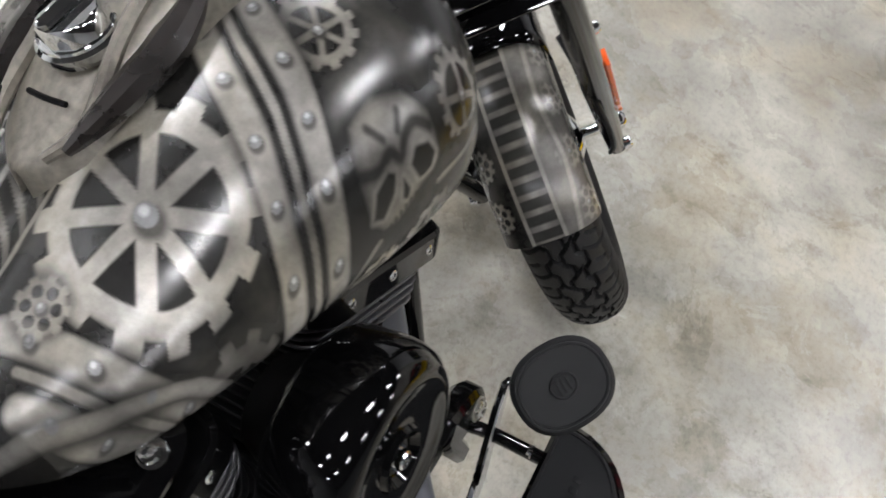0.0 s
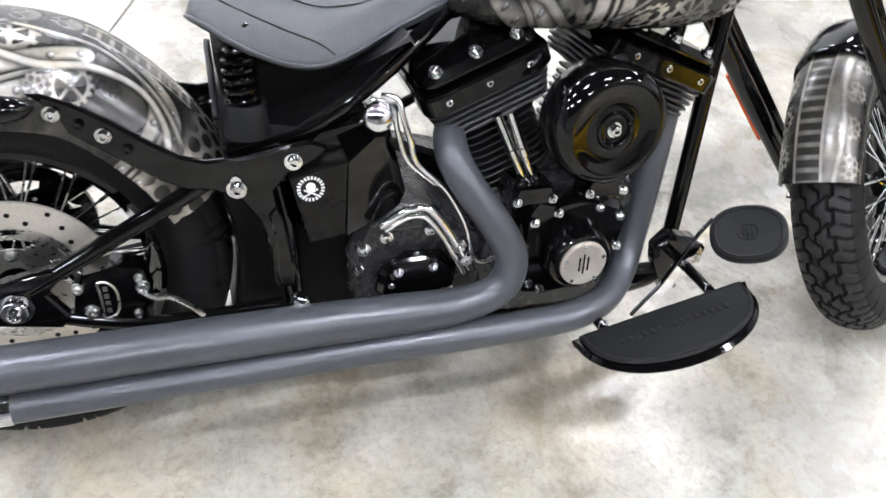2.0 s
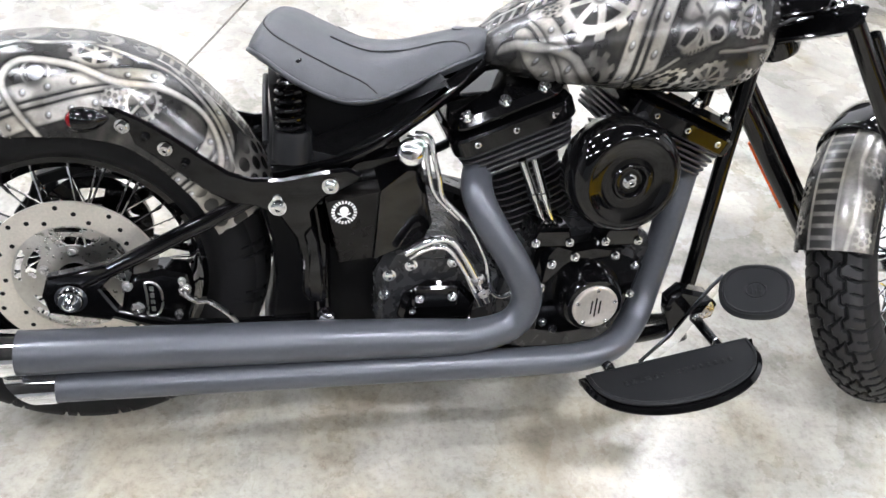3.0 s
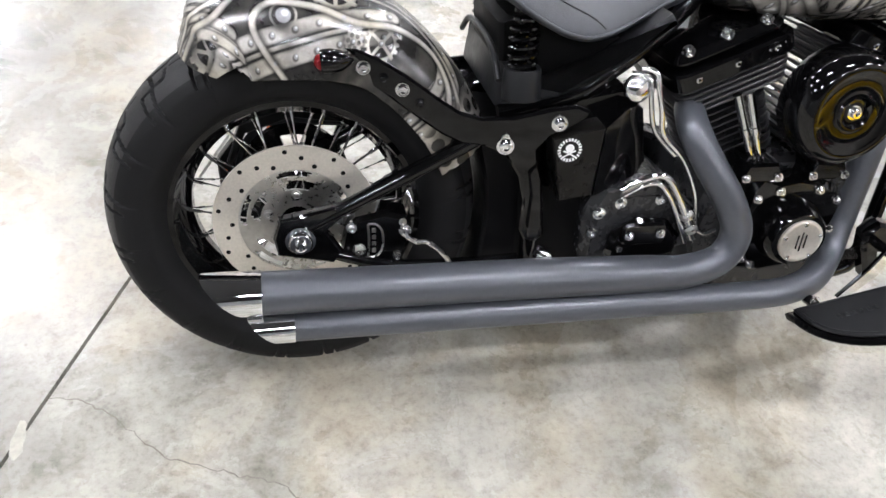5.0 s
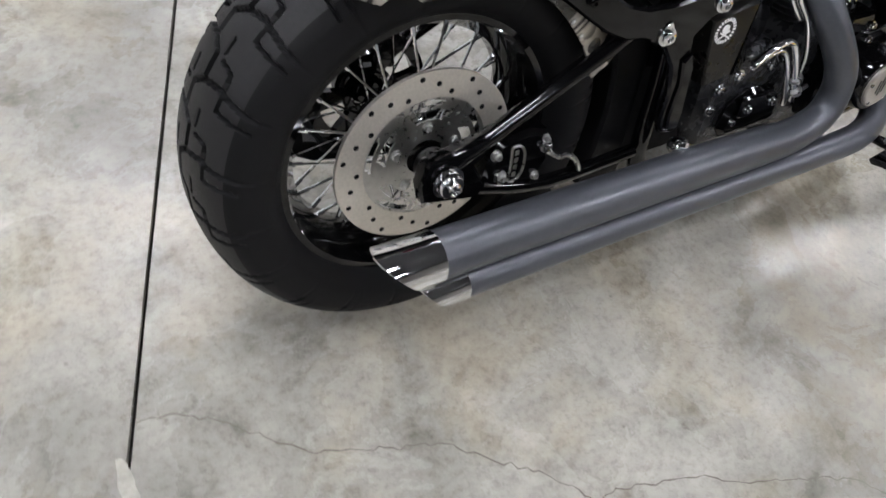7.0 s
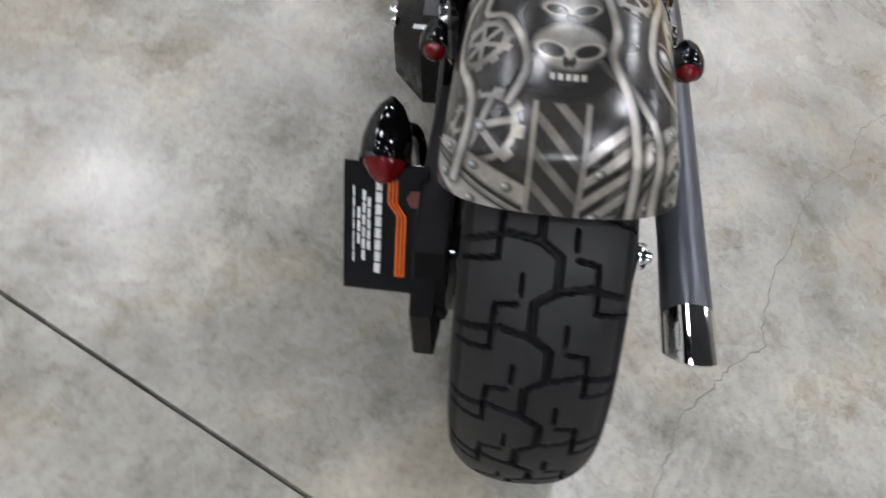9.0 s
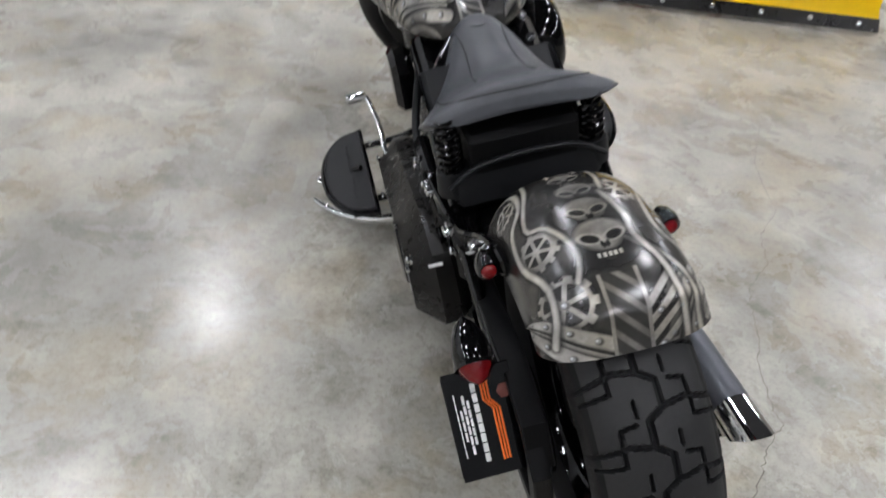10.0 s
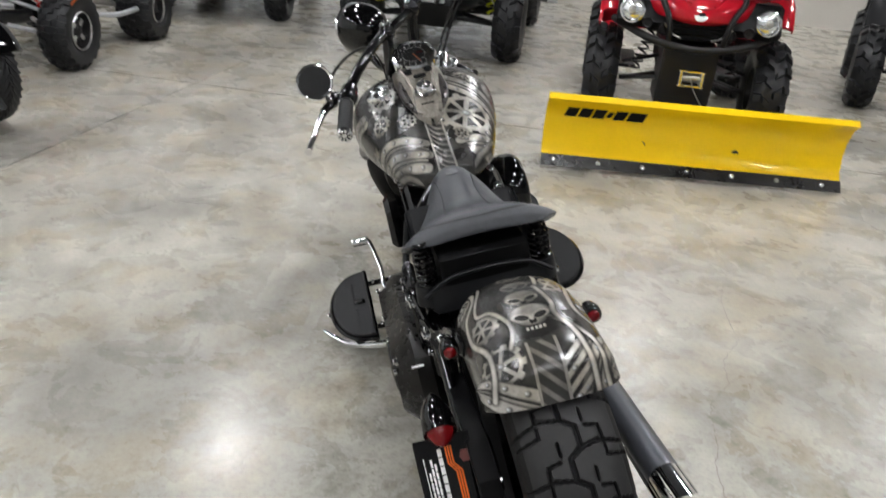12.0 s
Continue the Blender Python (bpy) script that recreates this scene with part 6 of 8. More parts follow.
stand = part("side_stand", Shape().tube([(0.90, 0.14, 0.17), (0.96, 0.22, 0.145), (1.03, 0.31, 0.105), (1.11, 0.39, 0.083), (1.165, 0.44, 0.091), (1.20, 0.465, 0.098)], [0.014, 0.014, 0.013, 0.012, 0.010, 0.006], 12), M_CHROME, BIKE, "chrome side stand resting on the floor")
part("rubber_bumper", Shape().lathe([(0, 0.012), (0.012, 0.014), (0.02, 0.01)], (1.07, 0.35, 0.103), (0.2, 0.3, 0.9), 16), M_RUBBER, stand)
part("spool_end", Shape().ball((1.17, 0.405, 0.16), 0.021, 16), M_CHROME, stand)
part("stand_knob", Shape().tube([(1.17, 0.405, 0.16), (1.326, 0.44, 0.067)], 0.009, 10, 0).ball((1.326, 0.44, 0.067), 0.021, 16), M_CHROME, stand)
part("spool_arm", Shape().tube([(1.17, 0.405, 0.16), (1.16, 0.36, 0.19), (1.13, 0.31, 0.215)], 0.008, 10), M_BLACK, stand)

# tail light and plate on the left side
AT = shift(0.003, 0.009, -0.036)
tail = part("tail_light", Shape().lathe([(-0.004, 0.030), (0, 0.033), (0.018, 0.0335), (0.044, 0.028), (0.066, 0.017), (0.079, 0.004)], (-0.012, 0.19, 0.557), (0.9, 0, 0.44), 32), M_BLACK, BIKE, "black bullet tail light with a red lens")
part("lens", Shape().lathe([(0, 0.0295), (0.009, 0.0275), (0.025, 0.016), (0.032, 0.004), (0.0325, 0.0005)], (-0.0155, 0.19, 0.555), (-0.9, 0, -0.44), 32), M_RED, tail, "pointed red lens")
part("visor_rim", Shape().lathe([(0, 0.0345), (0.006, 0.0345), (0.006, 0.031), (0, 0.031)], (-0.014, 0.19, 0.556), (-0.9, 0, -0.44), 32, closed=True), M_BLACK, tail)
part("bracket", Shape().tube([(0.03, 0.185, 0.55), (0.10, 0.168, 0.48), (0.06, 0.15, 0.38)], 0.010, 10), M_BLACK, tail)
AT = shift()
pc = Vector((-0.045, 0.201, 0.411))
pz = Vector((0.098, 0.0, 0.168)).normalized()
pn = Vector((-pz.z, 0, pz.x))
pmx = Matrix(((0, pn.x, pz.x, pc.x), (1, pn.y, pz.y, pc.y), (0, pn.z, pz.z, pc.z), (0, 0, 0, 1)))   # x: along y of the bike, y: outward, z: up the plate
plate = part("licence_plate", Shape(pmx).box((0, 0, 0), (0.114, 0.003, 0.192), 0.001), M_BLACK, BIKE, "black dealer plate with orange stripes and white lines of print")
part("plate_frame", Shape(pmx).prism(rounded(0.058, 0.092, 0.004, 3), -0.004, -0.0018, 0.0005, "xzy"), M_PLASTIC, plate)
for k in range(3):
    x = -0.0045 - 0.0052 * k
    pts = [(x, 0.0022, 0.074), (x, 0.0022, 0.040), (x - 0.013, 0.0022, 0.022), (x - 0.013, 0.0022, -0.070)]
    part("orange_stripe", Shape(pmx).tube(pts, 0.0020, 6, 0), M_AMBER, plate)
for x, z0, z1, w in ((0.009, 0.072, -0.070, 0.0085), (0.022, 0.045, -0.035, 0.0045), (0.029, 0.055, -0.052, 0.0045), (0.036, 0.03, -0.028, 0.004), (0.043, 0.06, -0.055, 0.002)):
    n = max(1, int((z0 - z1) / 0.016))
    for i in range(n):
        a, b = z0 - (z0 - z1) * i / n, z0 - (z0 - z1) * (i + 0.86) / n
        part("print_bar", Shape(pmx).box((x, 0.0021, (a + b) / 2), (w, 0.0009, a - b), 0.0002), M_WHITE, plate)
part("emblem", Shape(pmx).prism([(-0.040 + 0.012 * math.cos(a), 0.048 + 0.014 * math.sin(a)) for a in [2 * math.pi * i / 6 for i in range(6)]], 0.0016, 0.0024, 0, "xzy"), material("dull_red_print", (0.18, 0.05, 0.04), 0.4), plate)

# ------------------------------------------------------------------ front end
UP = RAKE
def along(off, t):
    """A point in the fork's own plane: off ahead of the steering axis, t up it from the head."""
    f = Vector((UP.z, 0, -UP.x))
    return HEAD + f * off + UP * t


fk = new("springer_fork")
fk.parent = BIKE
tagged(fk, label="gloss black springer fork with chrome springs")
for sgn in (-1, 1):
    y = 0.122 * sgn
    a, b = along(0.035, -0.57), along(0.02, 0.09)
    a.y = b.y = y
    part("rear_leg", Shape(STEER).tube([a, a + (b - a) * 0.5, b], [0.015, 0.019, 0.016], 14, 4), M_BLACK, fk)
    a, b = along(0.085, -0.55), along(0.075, 0.02)
    a.y = b.y = y
    part("front_leg", Shape(STEER).tube([a, a + (b - a) * 0.5, b], [0.011, 0.012, 0.012], 12, 4), M_BLACK, fk)
    p, q = along(0.035, -0.575), along(0.11, -0.60)
    rock = Shape(STEER).prism([(p.x - 0.016, p.z), (p.x - 0.008, p.z + 0.02), (along(0.085, -0.55).x, along(0.085, -0.55).z + 0.015), (FAX[0] + 0.018, FAX[2] + 0.02), (FAX[0] + 0.024, FAX[2] - 0.012), (FAX[0] - 0.004, FAX[2] - 0.024), (p.x, p.z - 0.018)], y + 0.012 * sgn, y - 0.012 * sgn, 0.004)
    r = part("rocker", rock, M_BLACK, fk, "black fork rocker")
    part("pivot_bolt", Shape(STEER).bolt((p.x, y + 0.012 * sgn, p.z), (0, sgn, 0), 0.011, 0.014), M_CHROME, r)
    part("axle_cap", Shape(STEER).lathe([(0, 0.016), (0.012, 0.016), (0.018, 0.010), (0.02, 0.002)], (FAX[0], y + 0.012 * sgn, FAX[2]), (0, sgn, 0), 20), M_CHROME, r)
    a, b = along(0.036, -0.36), along(0.032, -0.16)
    refl = Shape(STEER)
    d = (b - a)
    nrm = Vector((d.z, 0, -d.x)).normalized() * 0.011
    base = [a - nrm, a + nrm, b + nrm, b - nrm]
    y0, y1 = y + 0.0185 * sgn, y + 0.024 * sgn
    refl.rings([[(v.x, y0, v.z) for v in base], [(v.x, y1, v.z) for v in base]])
    part("reflector", refl, M_ORANGE, fk, "long orange side reflector")
    for t in (-0.40, -0.12):
        c = along(0.055, t)
        part("fender_bolt", Shape(STEER).bolt((c.x, y + 0.016 * sgn, c.z), (0, sgn, 0), 0.008, 0.010), M_CHROME, fk)
    for k, off in enumerate((0.075, 0.115)):
        hel = []
        for i in range(120):
            c = along(off, 0.03 + 0.13 * i / 119)
            t = 2 * math.pi * i / 12
            hel.append(c + Vector((0, y * 0.55, 0)) + Vector((0.019 * math.cos(t), 0.019 * math.sin(t), 0)))
        part("fork_spring", Shape(STEER).tube(hel, 0.0040, 8, 0), M_CHROME, fk, "chrome fork spring")
    # brake and clutch cable guides
for t, off, w in ((0.085, 0.04, 0.265), (0.135, 0.04, 0.19)):
    c = along(off, t)
    part("fork_yoke", Shape(STEER).box(tuple(c), (0.07, w, 0.024), 0.011, (0, -30, 0)), M_BLACK, fk, "gloss black fork yoke")
part("front_axle", Shape(STEER).tube([(FAX[0], -0.125, FAX[2]), (FAX[0], 0.125, FAX[2])], 0.011, 12, 0), M_CHROME, fk)
part("hub_spool", Shape(STEER).lathe([(-0.075, 0.022), (-0.06, 0.045), (-0.055, 0.047), (-0.05, 0.028), (0.05, 0.028), (0.055, 0.047), (0.06, 0.045), (0.075, 0.022)], FAX, (0, 1, 0), 32), M_CHROME, fk, "chrome front hub")
part("brake_line", Shape(STEER).tube([(1.42, -0.10, 0.70), (1.40, -0.115, 0.60), (1.44, -0.12, 0.48), (1.50, -0.11, 0.40)], 0.004, 8), M_RUBBER, fk)

FF = [(i, FAX[0] + 0.352 * math.cos(radians(a)), FAX[2] + 0.352 * math.sin(radians(a))) for i, a in enumerate((157, 150, 142, 132, 122, 111, 99, 85, 71, 57, 44))]
FF = [(t, x, z) for t, x, z in FF]
ffme, fu, fg, fp = fender_mesh("front_fender", FF, [(0, 0.060), (2, 0.075), (8, 0.080), (10, 0.06)], 0.073, 300, 200, None)
add_art(ffme, front_art, (fu, fg, fp))
ffme.transform(STEER)
FFOB = solid(part("front_fender", ffme, M_ART, BIKE, "front fender airbrushed with ladder bars and gears"), 0.0025)
band = Shape(STEER)
rings = []
for a in (112, 108, 100, 92, 86):
    c, sn = math.cos(radians(a)), math.sin(radians(a))
    rings.append([(FAX[0] + r * c, y, FAX[2] + r * sn) for y, r in [(0.079 * math.copysign(abs(math.sin(t)) ** 0.8, math.sin(t)), 0.36 - 0.085 * (1 - abs(math.cos(t)) ** 0.8)) for t in [math.pi * (j / 16 - 0.5) for j in range(17)]]])
band.rings(rings, loop=False, caps=False)
solid(part("fender_band", band, M_BLACK, FFOB, "gloss black fender bracket"), 0.003)

# ------------------------------------------------------------------ handlebar, lamp, mirror
bar = part("handlebar", Shape().tube([(0.74, 0.240, 0.935), (0.85, 0.222, 0.955), (0.92, 0.188, 0.995), (0.98, 0.148, 1.024), (1.06, 0.10, 1.048), (1.15, 0.048, 1.060), (1.205, -0.03, 1.092), (1.27, -0.10, 1.138), (1.33, -0.255, 1.208), (1.40, -0.36, 1.275), (1.40, -0.48, 1.31), (1.34, -0.58, 1.31)], 0.0145, 14), M_BLACK, BIKE, "black pulled-back handlebar")
g = Vector((0.70, 0.245, 0.922))
gd = (Vector((0.83, 0.224, 0.957)) - g)
part("grip", Shape().tube([g, g + gd * 0.5, g + gd], 0.0195, 18, 0), M_RUBBER, bar, "black rubber grip")
part("grip_end", Shape().lathe([(0, 0.0205), (0.006, 0.0205), (0.010, 0.017), (0.011, 0.001)], g, -gd, 20), M_CHROME, bar, "chrome grip end cap")
for i in range(8):
    a = 2 * math.pi * i / 8
    m = Matrix.Translation(g - gd.normalized() * 0.0112) @ gd.to_track_quat("Z", "Y").to_matrix().to_4x4() @ Matrix.Rotation(a, 4, "Z")
    part("end_notch", Shape(m).box((0.011, 0, 0), (0.010, 0.0035, 0.001), 0.0003), M_DARK, bar)
part("grip_ring", Shape().lathe([(0, 0.0215), (0.008, 0.0215)], g + gd * 0.97, gd, 20), M_CHROME, bar)
part("right_grip", Shape().tube([(1.395, -0.50, 1.312), (1.34, -0.58, 1.31), (1.31, -0.62, 1.31)], 0.0195, 16, 0), M_RUBBER, bar)
part("switch_housing", Shape().tube([(0.84, 0.223, 0.957), (0.865, 0.214, 0.966), (0.895, 0.203, 0.98)], [0.022, 0.027, 0.022], 16, 3).box((0.875, 0.24, 0.965), (0.05, 0.05, 0.035), 0.010), M_BLACK, bar, "black switch housing")
part("switch_button", Shape().box((0.862, 0.19, 0.973), (0.014, 0.006, 0.010), 0.003), M_RED, bar)
part("lever_perch", Shape().tube([(0.875, 0.225, 0.96), (0.868, 0.265, 0.955), (0.85, 0.285, 0.947)], 0.012, 10), M_BLACK, bar)
part("clutch_lever", Shape().tube([(0.865, 0.278, 0.950), (0.82, 0.300, 0.935), (0.76, 0.325, 0.912), (0.715, 0.342, 0.897), (0.705, 0.345, 0.895)], [0.010, 0.0085, 0.0075, 0.0075, 0.010], 12), M_CHROME, bar, "chrome clutch lever")
mc = Vector((0.905, 0.292, 1.015))
md = Vector((-1, -0.14, 0.36))
mir = part("mirror", Shape().lathe([(-0.022, 0.02), (-0.018, 0.036), (-0.008, 0.0465), (0, 0.050), (0.006, 0.049), (0.007, 0.046), (0.004, 0.043)], mc, md, 36), M_CHROME, BIKE, "round chrome handlebar mirror")
part("mirror_glass", Shape().lathe([(0.002, 0.0435), (0.0032, 0.0435)], mc, md, 36), M_MIRROR, mir, "round mirror glass")
part("mirror_stem", Shape().tube([(0.92, 0.285, 1.01), (0.925, 0.265, 0.985), (0.90, 0.245, 0.970)], 0.005, 8), M_CHROME, mir)
for c in ((1.14, 0.055, 1.057), (1.215, -0.038, 1.096)):
    part("riser", Shape().tube([(c[0] + 0.02, c[1] + 0.012, c[2] - 0.13), c], 0.017, 14, 0).ball(c, 0.026, 16), M_BLACK, bar, "black handlebar riser")
    for k in (-1, 1):
        part("riser_bolt", Shape().bolt((c[0] + 0.010 * k, c[1] - 0.012 * k, c[2] + 0.023), (0, 0, 1), 0.006, 0.006), M_CHROME, bar)
hc = Vector((1.40, 0.113, 1.035))
hd = Vector((0.79, 0.61, 0)).normalized()
hl = part("headlight", Shape().lathe([(-0.105, 0.002), (-0.10, 0.022), (-0.085, 0.044), (-0.06, 0.063), (-0.03, 0.075), (0.0, 0.0795), (0.025, 0.0805), (0.03, 0.077)], hc, hd, 40), M_BLACK, BIKE, "gloss black bullet headlight")
part("trim_ring", Shape().lathe([(0.03, 0.078), (0.036, 0.080), (0.042, 0.076), (0.042, 0.070)], hc, hd, 40), M_CHROME, hl)
part("lens", Shape().lathe([(0.034, 0.07), (0.044, 0.06), (0.05, 0.03), (0.052, 0.001)], hc, hd, 32), M_LENS, hl, "clear headlight lens")
part("bracket", Shape().tube([(1.40, 0.113, 0.96), (1.36, 0.08, 0.91), (1.30, 0.03, 0.90)], 0.012, 10), M_BLACK, hl)
for i, off in enumerate((0, 0.018)):
    part("control_cable", Shape().tube([(1.41, -0.44 - off, 1.30), (1.47, -0.40 - off, 1.24), (1.47, -0.30 - off, 1.13), (1.41, -0.19 - off, 1.03), (1.33, -0.12 - off, 0.94), (1.28, -0.09 - off, 0.90)], 0.0042, 8), M_SATIN, BIKE, "black control cable")
part("clutch_cable", Shape().tube([(0.885, 0.27, 0.965), (0.96, 0.255, 0.995), (1.05, 0.19, 1.03), (1.15, 0.12, 1.02), (1.22, 0.08, 0.93), (1.24, 0.08, 0.8)], 0.0042, 8), M_SATIN, BIKE, "black clutch cable")

# ------------------------------------------------------------------ console, caps
M_PANEL = material("dark_bronze_panel", (0.016, 0.013, 0.012), 0.3, 0.2, var=0.6, scale=25)


def console():
    rings = []
    k = 40
    for i in range(k):
        t = i / (k - 1)
        x = 0.862 + (1.125 - 0.862) * t
        hw = 0.045 * min(1, (t / 0.10)) ** 0.5 + 0.028 * max(0, min(1, (t - 0.1) / 0.55))
        zt = lerp_table(TANK, x)[2] + 0.012 + 0.035 * max(0, min(t, 0.62) - 0.15) + 0.012 * math.sin(math.pi * min(t, 1)) - 0.035 * max(0, t - 0.62)
        hw = max(hw, 0.006)
        ring = []
        for j in range(25):
            a = math.pi * (j / 24 - 0.5)
            ring.append((x, -hw * math.copysign(abs(math.sin(a)) ** 0.7, math.sin(a)), zt - 0.055 * (1 - abs(math.cos(a)) ** 0.55)))
        rings.append(ring)
    return Shape().rings(rings, loop=False, caps=False)


CON = solid(part("console", console(), M_TRIM, BIKE, "pewter painted tank console", 60), 0.004)
part("console_panel", Shape().tube([(0.8815, -0.036, 0.8755), (0.9232, -0.052, 0.8955), (0.972, -0.058, 0.9127), (1.0137, -0.055, 0.9337)], [0.004, 0.012, 0.014, 0.008], 8), M_PANEL, CON)
part("console_panel", Shape().tube([(0.8815, 0.036, 0.8755), (0.9232, 0.052, 0.8955), (0.972, 0.058, 0.9127), (1.0137, 0.055, 0.9337)], [0.004, 0.012, 0.014, 0.008], 8), M_PANEL, CON)
gn = Vector((-0.38, 0, 0.925)).normalized()
gc = Vector((1.0694, -0.002, 0.9863))
gau = part("speedometer", Shape().lathe([(-0.065, 0.056), (-0.01, 0.063), (0.004, 0.064), (0.006, 0.067), (0.013, 0.063), (0.014, 0.058), (0.009, 0.055)], gc, gn, 44), M_CHROME, BIKE, "round speedometer in a chrome bezel")
part("dial", Shape().lathe([(0.007, 0.056), (0.0082, 0.056)], gc, gn, 40), M_DIAL, gau, "black dial")
gm = Matrix.Translation(gc + gn * 0.0088) @ gn.to_track_quat("Z", "X").to_matrix().to_4x4()
for i in range(13):
    a = radians(-40 + 260 * i / 12)
    part("tick", Shape(gm @ Matrix.Rotation(a, 4, "Z")).box((0.045, 0, 0), (0.009, 0.0022, 0.0006), 0.0001), M_WHITE, gau)
part("inner_ring", Shape(gm).tube([(0.034 * math.cos(t), 0.034 * math.sin(t), 0) for t in [2 * math.pi * i / 28 for i in range(28)]], 0.0007, 5, 1, close=True), M_WHITE, gau)
part("needle", Shape(gm @ Matrix.Rotation(radians(200), 4, "Z")).box((0.018, 0, 0.001), (0.04, 0.002, 0.0006), 0.0001), M_AMBER, gau)
part("red_label", Shape(gm).box((0.006, -0.018, 0.0004), (0.006, 0.018, 0.0006), 0.0001), M_RED, gau)
part("glass", Shape().lathe([(0.0135, 0.0575), (0.0142, 0.0575)], gc, gn, 40), bpy.data.materials.new("gauge_glass"), gau, "clear gauge glass")
gg = bpy.data.materials["gauge_glass"]
gg.use_nodes = True
gb = gg.node_tree.nodes["Principled BSDF"]
gb.inputs["Transmission Weight"].default_value, gb.inputs["Roughness"].default_value, gb.inputs["IOR"].default_value = 1.0, 0.0, 1.1
ig = Vector((0.9462, -0.002, 0.9181))
ign = part("ignition_switch", Shape().lathe([(-0.006, 0.031), (0.002, 0.031), (0.004, 0.028), (0.006, 0.0275), (0.006, 0.001)], ig, (-0.22, 0, 1), 36), M_CHROME, BIKE, "chrome ignition switch with a fluted knob")
part("knob", Shape().lathe([(0.006, 0.0255), (0.016, 0.0235), (0.019, 0.0215), (0.0195, 0.001)], ig, (-0.22, 0, 1), 10), M_CHROME, ign, "fluted chrome knob")
part("knob_bar", Shape(Matrix.Translation(ig + Vector((-0.005, 0, 0.022))) @ Matrix.Rotation(radians(-12), 4, "Y")).box((0, 0, 0), (0.044, 0.011, 0.010), 0.003), M_CHROME, ign)
for sg in (-1, 1):
    part("console_rail", Shape().tube([(0.871, sg * 0.026, 0.8734), (0.9024, sg * 0.040, 0.8857), (0.9511, sg * 0.034, 0.9186), (0.9998, sg * 0.040, 0.95), (1.0346, sg * 0.050, 0.9639)], [0.004, 0.006, 0.006, 0.006, 0.004], 8), M_TRIM, CON)
    part("console_panel", Shape().box((1.0102, sg * 0.030, 0.9585), (0.022, 0.022, 0.004), 0.003, (0, -18, sg * 12)), M_DARK, CON)
part("indicator_panel", Shape().box((0.9894, 0, 0.9496), (0.018, 0.036, 0.004), 0.003, (0, -18, 0)), M_DARK, CON)
part("console_slot", Shape().tube([(0.9058, -0.018, 0.8908), (0.9038, 0, 0.8921), (0.9058, 0.018, 0.8908)], 0.0022, 6), M_DARK, CON)
for y, x, z in ((-0.120, 1.070, 0.889), (0.120, 1.045, 0.894)):
    fcap = part("fuel_cap", Shape().lathe([(-0.01, 0.030), (0.004, 0.032), (0.006, 0.0365), (0.016, 0.0375), (0.021, 0.035), (0.021, 0.033), (0.019, 0.0315), (0.022, 0.028), (0.022, 0.024), (0.020, 0.022), (0.024, 0.012), (0.024, 0.001)], (x, y, z), (-0.16, 0.32 * (1 if y > 0 else -1), 1), 40), M_CHROME, BIKE, "stepped chrome fuel cap")
    nn = Vector((-0.16, 0.32 * (1 if y > 0 else -1), 1)).normalized()
    for i in range(12):
        a = 2 * math.pi * i / 12
        u = nn.orthogonal().normalized()
        w = nn.cross(u)
        part("cap_flute", Shape().ball(tuple(Vector((x, y, z)) + nn * 0.011 + (u * math.cos(a) + w * math.sin(a)) * 0.037), 0.0036, 8), M_CHROME, fcap)

part("seat_hinge", Shape().tube([(0.66, 0, 0.715), (0.70, 0, 0.725), (0.74, 0, 0.735)], 0.014, 10), M_BLACK, BIKE)

# Added black blocks, no real parts: they darken the gap and hide the floor.
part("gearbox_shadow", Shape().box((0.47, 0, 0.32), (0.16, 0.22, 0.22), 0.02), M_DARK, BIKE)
part("frame_gap_shadow", Shape().box((0.47, 0, 0.50), (0.12, 0.24, 0.14), 0.02), M_DARK, BIKE)
part("inner_primary", Shape().prism([(0.36, 0.24), (0.36, 0.44), (0.44, 0.49), (0.60, 0.46), (0.78, 0.385), (0.95, 0.36), (0.95, 0.22)], 0.10, 0.16, 0.01), M_WRINKLE, BIKE, "black inner primary case")


AT = shift()
# ------------------------------------------------------------------ other vehicles in the showroom
M_KNOB = material("new_knobby_rubber", (0.012, 0.0125, 0.014), 0.45, spec=0.3, var=0.25, scale=9, fine=70, bump=0.1, bump_scale=300)
M_PAPER = material("white_paper", (0.8, 0.8, 0.78), 0.6, var=0.04)
M_LIME = material("lime_yellow_paint", (0.62, 0.66, 0.02), 0.3)
M_ALU = material("cast_aluminium", (0.6, 0.6, 0.58), 0.35, 0.9, var=0.2)
M_BRIGHTRED = material("bright_red_plastic", (0.72, 0.02, 0.012), 0.25, var=0.06, spec=0.5)
M_DGREY = material("dark_grey_body_plastic", (0.006, 0.0063, 0.0072), 0.35, spec=0.12, var=0.15)
M_FRAMEBLK = material("black_powder_coat", (0.006, 0.006, 0.0065), 0.4, var=0.2, spec=0.35, bump=0.1, bump_scale=500)
MESHES = {}


